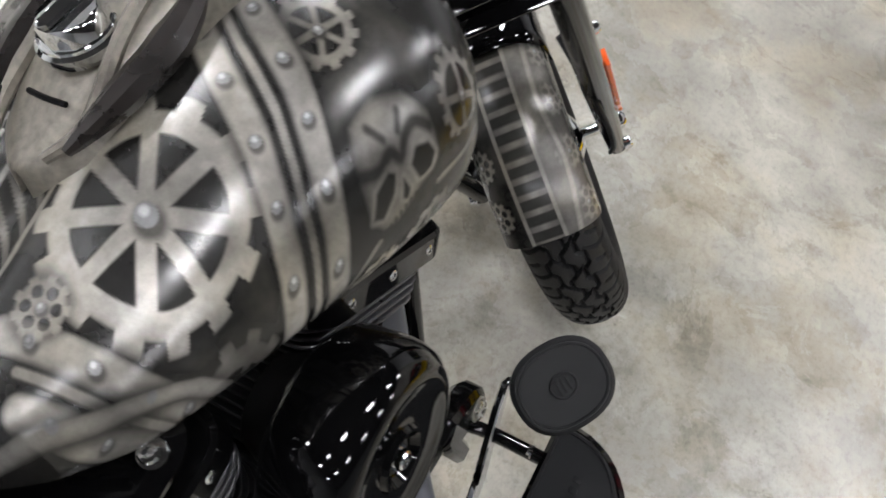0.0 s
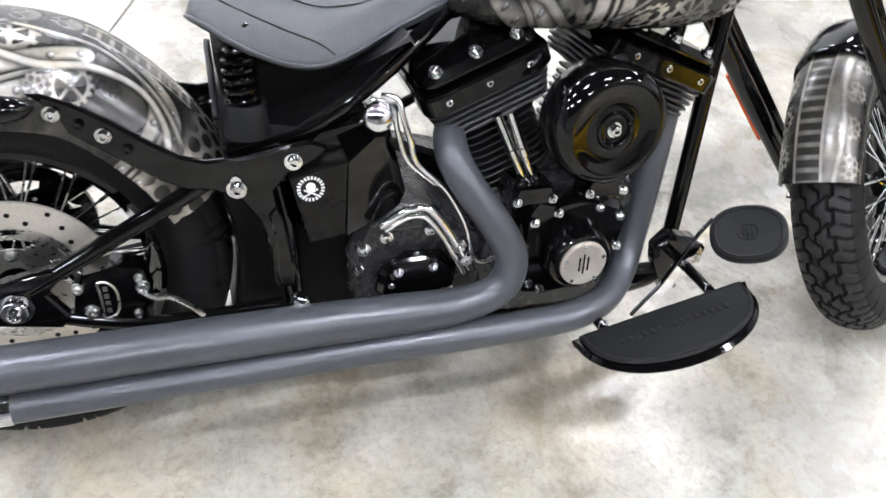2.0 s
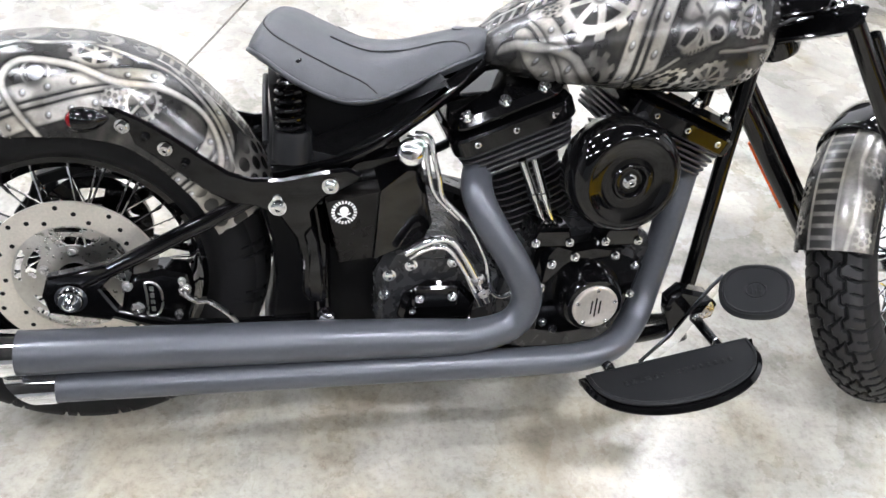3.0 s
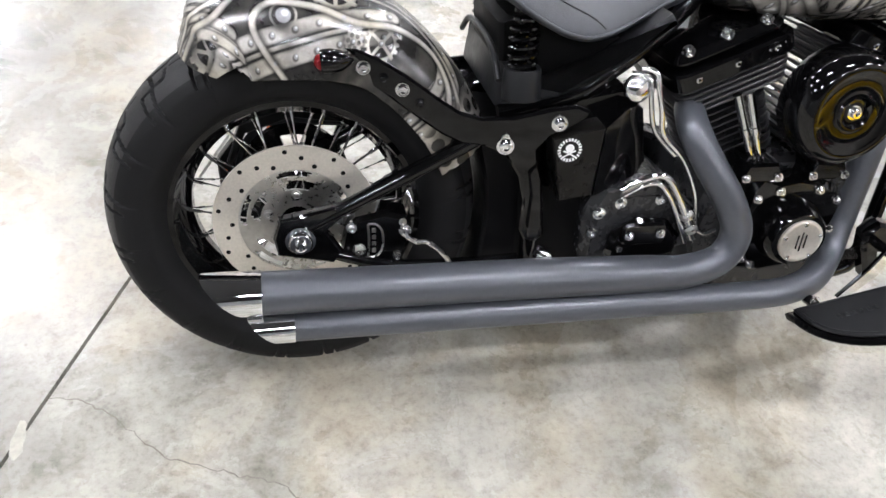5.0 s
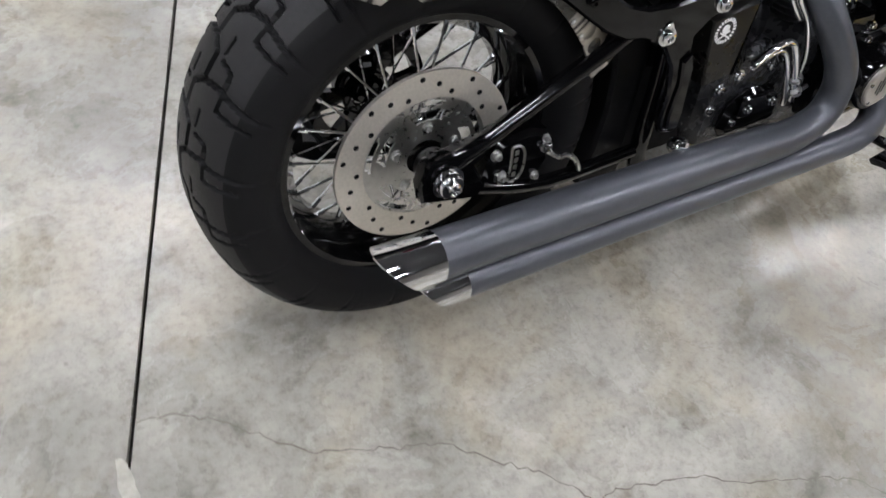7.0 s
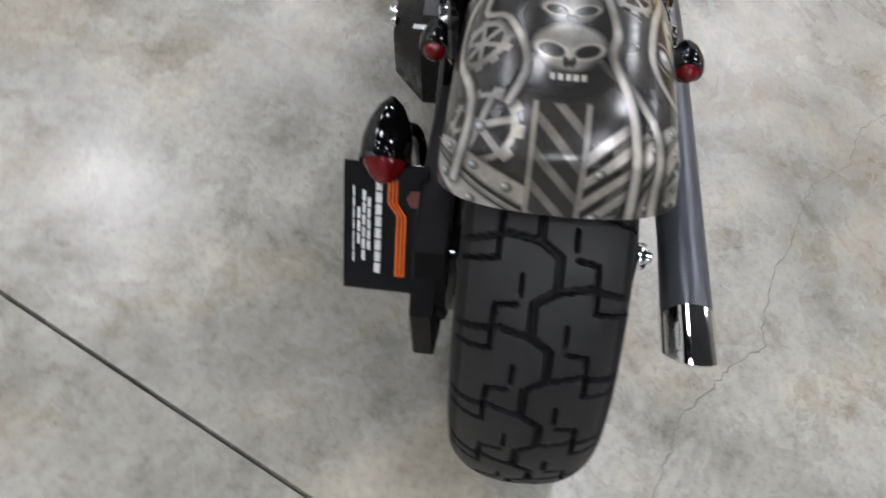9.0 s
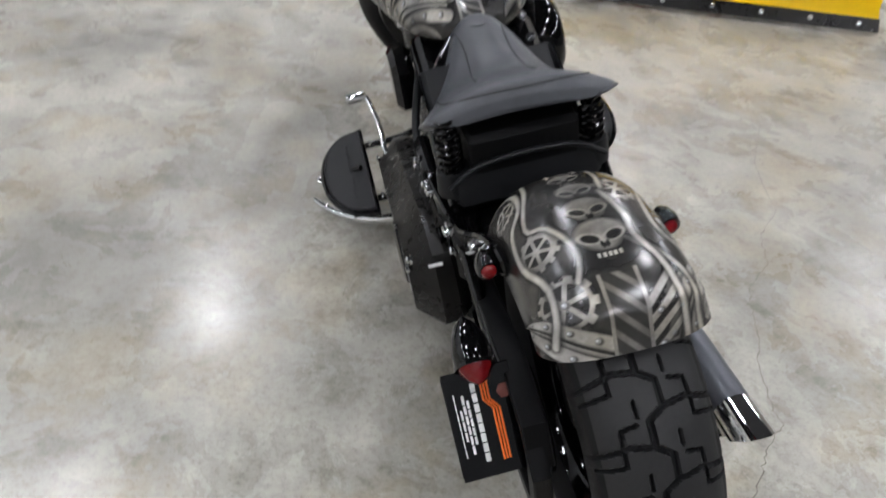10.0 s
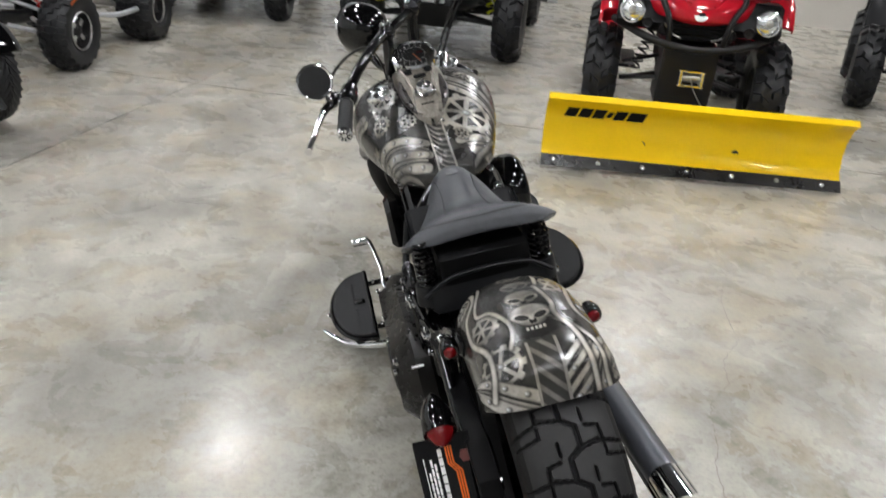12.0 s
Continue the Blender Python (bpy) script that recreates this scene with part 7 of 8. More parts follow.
def offroad_tyre(R, w, rim_r, n, h, style):
    """Tyre carcass with raised lugs; axis along y, centre at the origin."""
    r0, hw = R - h, w / 2

    def prof(y):
        q = abs(y) / hw
        return r0 - 0.10 * R * max(q - 0.45, 0) ** 1.6 / 0.55 ** 1.6 * 1.0
    p = [(-hw * 0.8, rim_r)] + [(-hw * 0.98, rim_r + 0.25 * (r0 - rim_r)), (-hw * 1.02, rim_r + 0.55 * (r0 - rim_r))]
    p += [(hw * k / 8, prof(hw * k / 8)) for k in range(-8, 9)]
    p += [(hw * 1.02, rim_r + 0.55 * (r0 - rim_r)), (hw * 0.98, rim_r + 0.25 * (r0 - rim_r)), (hw * 0.8, rim_r), (hw * 0.6, rim_r + 0.02), (-hw * 0.6, rim_r + 0.02)]
    s = Shape().lathe(p, (0, 0, 0), (0, 1, 0), 56, closed=True)

    def lug(a, quad, hh):
        low, top = [], []
        cu, cy = sum(q[0] for q in quad) / len(quad), sum(q[1] for q in quad) / len(quad)
        for u, y in quad:
            for lst, r, k in ((low, prof(y) - 0.004, 1.06), (top, prof(y) + hh, 0.84)):
                uu, yy = cu + (u - cu) * k, cy + (y - cy) * k
                ang = a + uu / R
                lst.append((r * math.cos(ang), yy, r * math.sin(ang)))
        s.rings([low, top])
    st = 2 * math.pi / n
    pitch = st * R
    for i in range(n):
        a = i * st
        if style == "chevron":
            for sg in (-1, 1):
                o = 0.25 * pitch * sg
                lug(a, [(o - 0.10 * pitch, sg * hw * 0.06), (o + 0.22 * pitch, sg * hw * 0.06), (o + 0.52 * pitch, sg * hw * 0.5), (o + 0.18 * pitch, sg * hw * 0.5)], h)
                lug(a + st * 0.12, [(o + 0.1 * pitch, sg * hw * 0.60), (o + 0.5 * pitch, sg * hw * 0.56), (o + 0.46 * pitch, sg * hw * 1.03), (o + 0.0 * pitch, sg * hw * 1.03)], h)
        elif style == "knob":
            for k, (y, wy) in enumerate(((0, 0.17), (0.42, 0.15), (-0.42, 0.15), (0.84, 0.16), (-0.84, 0.16))):
                o = (0.5 if k in (1, 2) else 0) * pitch
                lug(a, [(o - 0.27 * pitch, hw * (y - wy)), (o + 0.27 * pitch, hw * (y - wy)), (o + 0.20 * pitch, hw * (y + wy)), (o - 0.20 * pitch, hw * (y + wy))], h)
        else:
            for sg in (-1, 1):
                o = 0.2 * pitch * sg
                for y0, y1, w0 in ((0.03, 0.44, 0.33), (0.48, 0.98, 0.38)):
                    lug(a, [(o - w0 * pitch - y0 * pitch * 1.6, sg * hw * y0), (o + w0 * pitch - y0 * pitch * 1.6, sg * hw * y0), (o + w0 * pitch - y1 * pitch * 1.6, sg * hw * y1), (o - w0 * pitch - y1 * pitch * 1.6, sg * hw * y1)], h)
    return s


def offroad_wheel(parent, c, R, w, rim_r, out, n=18, h=0.022, style="chevron", rim_mat=None, steer=0.0, lug_mat=None):
    """A wheel at c; out: +1 or -1, the side of the rim's dish."""
    key = (R, w, rim_r, n, h, style, out)
    if key not in MESHES:
        hw = w / 2
        d = Shape().lathe([(out * hw * 0.80, rim_r + 0.006), (out * hw * 0.86, rim_r + 0.002), (out * hw * 0.80, rim_r - 0.012), (out * hw * 0.35, rim_r - 0.025), (out * hw * 0.30, rim_r * 0.62), (out * hw * 0.42, rim_r * 0.34), (out * hw * 0.42, 0.03),
                           (out * hw * 0.2, 0.03), (out * hw * 0.2, rim_r - 0.03), (-out * hw * 0.8, rim_r - 0.008), (-out * hw * 0.82, rim_r + 0.006), (0, rim_r - 0.012)], (0, 0, 0), (0, 1, 0), 40, closed=True)
        d.lathe([(out * hw * 0.15, 0.045), (out * hw * 0.62, 0.040), (out * hw * 0.70, 0.03)], (0, 0, 0), (0, 1, 0), 20)
        for i in range(7):
            a = 2 * math.pi * i / 7
            p0 = Vector((0.05 * math.cos(a), out * hw * 0.46, 0.05 * math.sin(a)))
            p1 = Vector(((rim_r - 0.02) * math.cos(a), out * hw * 0.52, (rim_r - 0.02) * math.sin(a)))
            d.tube([p0, p1], [0.016, 0.011], 6, 0)
        for i in range(4):
            a = 2 * math.pi * (i + 0.5) / 4
            d.lathe([(0, 0.008), (out * 0.014, 0.008), (out * 0.018, 0.004)], (0.055 * math.cos(a), out * hw * 0.44, 0.055 * math.sin(a)), (0, 1, 0), 6)
        MESHES[key] = (d.mesh("wheel"), offroad_tyre(R, w, rim_r, n, h, style).mesh("tyre", 30))
    rim, tyre = MESHES[key]
    ob = part("wheel", rim.copy() if rim_mat else rim, rim_mat or M_FRAMEBLK, parent)
    ob.matrix_basis = Matrix.Translation(c) @ Matrix.Rotation(radians(steer), 4, "Z")
    part("tyre", tyre, lug_mat or M_KNOB, ob)
    return ob


def arch(c, rx, rz, y0, y1, a0, a1, lip=0.05, t=0.006, n=18):
    """A wheel arch: a shell over an ellipse with a turned-down outer lip at y1."""
    rings = []
    for i in range(n + 1):
        a = radians(a0 + (a1 - a0) * i / n)
        ca, sa = math.cos(a), math.sin(a)
        pts = []
        for y, k in ((y0, 0.0), (y0 + 0.7 * (y1 - y0), 0.012), (y0 + 0.92 * (y1 - y0), 0.0), (y1, -0.02), (y1, -lip), (y1 - math.copysign(t, y1 - y0), -lip), (y1 - math.copysign(t, y1 - y0), -0.02 - t), (y0 + 0.7 * (y1 - y0), -t), (y0, -t)):
            pts.append((c[0] + (rx + k) * ca, y, c[2] + (rz + k) * sa))
        rings.append(pts)
    return Shape().rings(rings)


def loft(sections, n=20):
    """A body over sections (x, half width, bottom z, top z, roundness)."""
    rings = []
    for x, hw, z0, z1, e in sections:
        ring = []
        for j in range(n):
            a = 2 * math.pi * j / n
            ca, sa = math.cos(a), math.sin(a)
            ring.append((x, hw * math.copysign(abs(ca) ** e, ca), (z0 + z1) / 2 + (z1 - z0) / 2 * math.copysign(abs(sa) ** e, sa)))
        rings.append(ring)
    return Shape().rings(rings)


def spring_coil(a, b, r, wire, turns):
    a, b = Vector(a), Vector(b)
    d = b - a
    u = d.normalized().orthogonal().normalized()
    w = d.normalized().cross(u)
    k = turns * 10
    return Shape().tube([a + d * (i / k) + (u * math.cos(2 * math.pi * i / 10) + w * math.sin(2 * math.pi * i / 10)) * r for i in range(k + 1)], wire, 6, 0)


def place(x, y, hx, hy, size=1.0):
    return pose(x, y, 0, 0, 0, math.degrees(math.atan2(hy, hx))) @ Matrix.Diagonal((size, size, size, 1))


def red_quad():
    """Utility quad with a racked front, headlamps, winch and a yellow snow plow."""
    q = thing("utility_quad", place(3.70, -1.90, -0.935, 0.354), "red utility quad with black racks and a yellow snow plow", "quad bike")
    R = 0.33
    for x, sg in ((0, -1), (0, 1), (-1.29, -1), (-1.29, 1)):
        offroad_wheel(q, (x, sg * 0.53, R), R, 0.21 if x == 0 else 0.27, 0.155, sg, 16, 0.034)
    hood = loft([(0.425, 0.07, 0.775, 0.835, 0.8), (0.40, 0.15, 0.755, 0.865, 0.7), (0.34, 0.27, 0.76, 0.915, 0.6), (0.25, 0.34, 0.79, 0.95, 0.55), (0.12, 0.44, 0.80, 0.975, 0.5), (-0.1, 0.47, 0.80, 1.0, 0.5),
                 (-0.35, 0.36, 0.76, 1.0, 0.5), (-0.5, 0.2, 0.7, 0.96, 0.6)], 28)
    part("hood", hood, M_REDP, q, "glossy metallic red hood")
    for sg in (-1, 1):
        part("hood_ridge", Shape().tube([(0.40, sg * 0.07, 0.862), (0.28, sg * 0.15, 0.943), (0.1, sg * 0.2, 0.985), (-0.1, sg * 0.22, 1.008)], [0.01, 0.022, 0.026, 0.02], 10, 5), M_REDP, q)
        part("front_fender", arch((0, 0, 0.33), 0.36, 0.62, sg * 0.28, sg * 0.575, 46, 150, 0.05, 0.008, 22), M_REDP, q)
        part("rear_fender", arch((-1.29, 0, 0.33), 0.48, 0.58, sg * 0.2, sg * 0.60, 20, 165, 0.08, 0.008, 22), M_REDP, q)
        cheek = Shape().prism([(0.10, 0.70), (0.33, 0.695), (0.37, 0.74), (0.33, 0.80), (0.27, 0.90), (0.12, 0.9)], sg * 0.15, sg * 0.49, 0.02)
        part("headlight_surround", cheek, M_PLASTIC, q)
        hl = part("headlight", Shape().lathe([(-0.10, 0.04), (-0.02, 0.074), (0.012, 0.077), (0.016, 0.070), (0.004, 0.066), (-0.03, 0.044), (-0.05, 0.02)], (0.36, sg * 0.40, 0.80), (0.96, sg * 0.18, 0.1), 32), M_CHROME, q, "round chrome headlight")
        part("lens", Shape().lathe([(-0.002, 0.067), (0.010, 0.052), (0.016, 0.026), (0.018, 0.004)], (0.363, sg * 0.401, 0.80), (0.96, sg * 0.18, 0.1), 28), M_LENS, hl)
        part("bulb_shield", Shape().lathe([(0.0, 0.024), (0.01, 0.022), (0.014, 0.012)], (0.379, sg * 0.404, 0.802), (0.96, sg * 0.18, 0.1), 16), M_STEEL, hl)
        for k in range(2):
            part("fog_light", Shape().lathe([(-0.03, 0.02), (0.0, 0.034), (0.006, 0.028), (-0.004, 0.02)], (0.38 - 0.012 * k, sg * (0.30 - 0.1 * k), 0.735 - 0.03 * k), (1, 0, 0), 20), M_FRAMEBLK, q)
        part("bumper_stay", Shape().tube([(0.29, sg * 0.24, 0.95), (0.37, sg * 0.245, 0.90), (0.42, sg * 0.19, 0.80), (0.43, sg * 0.165, 0.70), (0.40, sg * 0.16, 0.62)], 0.017, 12, 6), M_FRAMEBLK, q)
        part("suspension_arm", Shape().tube([(0.05, sg * 0.12, 0.36), (0.0, sg * 0.40, 0.31)], 0.015, 8, 0).tube([(-0.12, sg * 0.12, 0.36), (0.0, sg * 0.40, 0.31)], 0.015, 8, 0).tube([(0.0, sg * 0.13, 0.5), (0.0, sg * 0.40, 0.42)], 0.013, 8, 0), M_FRAMEBLK, q)
        part("shock_spring", spring_coil((0.02, sg * 0.22, 0.72), (0.02, sg * 0.32, 0.38), 0.032, 0.007, 8), M_FRAMEBLK, q)
        part("fender_graphic", Shape().box((0.05, sg * 0.588, 0.875), (0.13, 0.004, 0.03), 0.001, (0, 0, 0)), M_WHITE, q)
        part("footwell", Shape().box((-0.65, sg * 0.42, 0.33), (0.62, 0.26, 0.03), 0.01), M_PLASTIC, q)
        part("rear_bumper", Shape().tube([(-1.6, sg * 0.2, 0.6), (-1.75, sg * 0.2, 0.7), (-1.76, 0, 0.7)], 0.016, 8, 4), M_FRAMEBLK, q)
    part("grille", Shape().prism([(-0.17, 0.655), (0.17, 0.655), (0.21, 0.74), (0.12, 0.79), (-0.12, 0.79), (-0.21, 0.74)], 0.30, 0.375, 0.01, "yzx"), M_DARK, q)
    for k in range(5):
        part("grille_bar", Shape().box((0.381, 0, 0.672 + k * 0.024), (0.012, 0.24 + 0.02 * k, 0.007), 0.002), M_PLASTIC, q)
    for sg in (-1, 1):
        part("grille_trim", Shape().tube([(0.388, sg * 0.09, 0.665), (0.392, sg * 0.15, 0.69), (0.388, sg * 0.20, 0.745)], 0.006, 8, 4), M_STEEL, q)
    part("nose_badge", Shape().lathe([(0, 0.042), (0.008, 0.042), (0.011, 0.034)], (0.412, 0, 0.815), (0.9, 0, 0.42), 28), M_WHITE, q, "round silver badge")
    part("badge_emblem", Shape().ball((0.424, 0.004, 0.82), 0.018, 12, (0.35, 1.2, 0.8)), M_DARK, q)
    part("front_bumper", Shape().tube([(0.16, -0.50, 0.715), (0.27, -0.44, 0.70), (0.38, -0.27, 0.645), (0.43, -0.08, 0.615), (0.43, 0.08, 0.615), (0.38, 0.27, 0.645), (0.27, 0.44, 0.70), (0.16, 0.50, 0.715)], 0.024, 14, 6), M_FRAMEBLK, q, "black bent steel bumper tube")
    rk = part("front_rack", Shape().tube([(0.13, -0.53, 1.0), (0.27, -0.50, 0.975), (0.345, -0.38, 0.955), (0.36, 0, 0.95), (0.345, 0.38, 0.955), (0.27, 0.50, 0.975), (0.13, 0.53, 1.0), (0.06, 0.46, 1.015), (0.05, 0, 1.02), (0.06, -0.46, 1.015)], 0.0165, 12, 6, close=True), M_FRAMEBLK, q, "black tubular front cargo rack")
    for y in (-0.38, -0.09, 0.11, 0.40):
        part("rack_bar", Shape().tube([(0.352, y, 0.952), (0.2, y, 0.985), (0.052, y, 1.018)], 0.012, 8, 3), M_FRAMEBLK, rk)
    for sg in (-1, 1):
        part("rack_hook", Shape().tube([(0.12, sg * 0.47, 1.005), (0.2, sg * 0.44, 0.995), (0.26, sg * 0.46, 0.98)], 0.009, 8, 4), M_FRAMEBLK, rk)
        part("rack_plate", Shape().box((0.20, sg * 0.30, 0.99), (0.30, 0.075, 0.012), 0.004, (0, 12, sg * -14)), M_PLASTIC, rk)
    part("hood_decal", Shape().box((0.245, 0.03, 0.957), (0.03, 0.16, 0.004), 0.001, (0, 16, 0)), M_WHITE, q)
    pod = part("handlebar_pod", loft([(0.06, 0.07, 1.005, 1.03, 0.6), (0.02, 0.15, 1.0, 1.06, 0.6), (-0.08, 0.20, 1.0, 1.13, 0.6), (-0.2, 0.19, 1.0, 1.2, 0.6), (-0.3, 0.12, 1.02, 1.2, 0.6)], 20), M_DGREY, q, "dark grey handlebar pod")
    part("pod_badge", Shape().box((-0.055, 0.0, 1.122), (0.012, 0.10, 0.012), 0.002, (0, -40, 0)), M_WHITE, pod)
    for sg in (-1, 1):
        part("pod_vent", Shape().prism([(sg * 0.05, 1.02), (sg * 0.15, 1.04), (sg * 0.17, 1.075), (sg * 0.06, 1.045)], 0.0, 0.035, 0.004, "yzx"), M_DARK, pod)
        part("handlebar", Shape().tube([(-0.2, sg * 0.1, 1.16), (-0.28, sg * 0.26, 1.22), (-0.38, sg * 0.42, 1.22)], 0.012, 10, 5), M_FRAMEBLK, q)
        part("hand_grip", Shape().tube([(-0.345, sg * 0.36, 1.222), (-0.40, sg * 0.47, 1.22)], 0.018, 12, 0), M_RUBBER, q)
    part("front_skid_frame", Shape().prism([(0.30, 0.60), (0.33, 0.45), (0.26, 0.22), (-0.2, 0.2), (-0.2, 0.62)], -0.17, 0.17, 0.015), M_FRAMEBLK, q)
    wn = part("winch", Shape().lathe([(-0.06, 0.03), (-0.06, 0.038), (-0.05, 0.038), (-0.05, 0.026), (0.05, 0.026), (0.05, 0.038), (0.06, 0.038), (0.06, 0.03)], (0.37, 0.02, 0.43), (0, 1, 0), 20), M_STEEL, q, "steel winch with fairlead")
    for sg in (-1, 1):
        part("fairlead_roller", Shape().lathe([(-0.05, 0.011), (0.05, 0.011)], (0.41, 0.02 + sg * 0.065, 0.43), (0, 0, 1), 12), M_CHROME, wn)
    for dz in (-0.045, 0.045):
        part("fairlead_bar", Shape().box((0.40, 0.02, 0.43 + dz), (0.02, 0.16, 0.014), 0.003), M_CHROME, wn)
    part("winch_cable", Shape().tube([(0.40, 0.02, 0.425), (0.60, 0.025, 0.40), (1.03, 0.03, 0.41)], 0.004, 6, 4), M_STEEL, wn)
    part("battery_box", Shape().box((-0.35, 0, 0.6), (0.7, 0.34, 0.5), 0.05), M_DARK, q)
    part("seat", loft([(-0.45, 0.14, 0.74, 0.9, 0.6), (-0.6, 0.17, 0.74, 0.90, 0.6), (-1.1, 0.19, 0.76, 0.94, 0.6), (-1.25, 0.17, 0.78, 0.98, 0.7)], 20), M_LEATHER, q)
    part("rear_rack", Shape().tube([(-1.2, -0.5, 0.98), (-1.7, -0.48, 0.98), (-1.72, 0.48, 0.98), (-1.2, 0.5, 0.98)], 0.016, 10, 4, close=True), M_FRAMEBLK, q)
    # plow
    a, b = Vector((1.181, -0.795, 0)), Vector((0.943, 0.865, 0))
    d = (b - a).normalized()
    fw = Vector((d.y, -d.x, 0))
    prof = [(-0.005, 0.425), (0.03, 0.428), (0.055, 0.40), (0.0, 0.36), (-0.035, 0.28), (-0.045, 0.20), (-0.03, 0.12), (0.02, 0.05)]
    back = [(x - 0.012, z - 0.003) for x, z in prof[2:]][::-1]
    prof = prof[1:] + back
    rings = [[a + d * (u * (b - a).length) + fw * x + Vector((0, 0, z)) for x, z in prof] for u in (0, 0.004, 0.25, 0.5, 0.75, 0.996, 1)]
    blade = part("plow_blade", Shape().rings(rings), M_YELLOW, q, "curved yellow steel snow plow blade")
    bar = [a + fw * 0.004 + Vector((0, 0, 0.075)), a + fw * 0.016 + Vector((0, 0, 0.078)), a + fw * 0.058 + Vector((0, 0, 0.022)), a + fw * 0.046 + Vector((0, 0, 0.018))]
    part("wear_bar", Shape().rings([bar, [p + (b - a) for p in bar]]), M_SATIN, blade, "dark bolted wear bar")
    nrm = (fw * 0.8 + Vector((0, 0, 0.6))).normalized()
    for k in range(7):
        part("blade_bolt", Shape().lathe([(0, 0.014), (0.006, 0.012), (0.009, 0.006)], tuple(a + d * (0.07 + k * 0.25) + fw * 0.036 + Vector((0, 0, 0.052))), tuple(nrm), 12), M_ZINC, blade)
    for sg in (0.3, 0.7):
        pb = a + d * (b - a).length * sg
        part("blade_rib", Shape().box(tuple(pb - fw * 0.08 + Vector((0, 0, 0.22))), (0.05, 0.02, 0.34), 0.004), M_FRAMEBLK, blade)
    part("push_tube", Shape().tube([(1.06, -0.25, 0.16), (0.1, -0.13, 0.2)], 0.022, 10, 0), M_FRAMEBLK, q)
    part("push_tube", Shape().tube([(0.99, 0.27, 0.16), (0.1, 0.15, 0.2)], 0.022, 10, 0), M_FRAMEBLK, q)
    # brand mark on the blade: slanted plain shapes, no letters
    x0 = 0.10
    for wd in (0.066, 0.066, 0.066, 0.03, 0.066, 0.094):
        hgt = (0.018, 0.028)[wd != 0.03]
        pts = []
        for du, dz in ((0, -hgt), (wd, -hgt), (wd + 0.018, hgt), (0.018, hgt)):
            z = 0.318 + dz
            pts.append(a + d * (x0 + du) + fw * (lerp_blade(z) + 0.002) + Vector((0, 0, z)))
        part("brand_mark", Shape().rings([[p - fw * 0.006 for p in pts], pts]), M_DARK, blade)
        x0 += wd + 0.010
    return q


def lerp_blade(z):
    """Front face of the blade at height z."""
    pts = [(0.05, 0.02), (0.12, -0.03), (0.20, -0.045), (0.28, -0.035), (0.36, 0.0), (0.40, 0.055)]
    for (za, xa), (zb, xb) in zip(pts, pts[1:]):
        if za <= z <= zb:
            return xa + (xb - xa) * (z - za) / (zb - za)
    return 0.0


red_quad()
pap = Shape().box((0, 0, 0), (0.27, 0.20, 0.003), 0.0005)
paper = new("paper_sheet", pap.mesh("paper_sheet"))
paper.data.materials.append(M_PAPER)
paper.matrix_basis = place(3.70, -1.90, -0.935, 0.354) @ pose(0.215, 0.34, 1.004, 2, 12, 70)
tagged(paper, "white paper sheet lying on the red quad's rack", "paper")


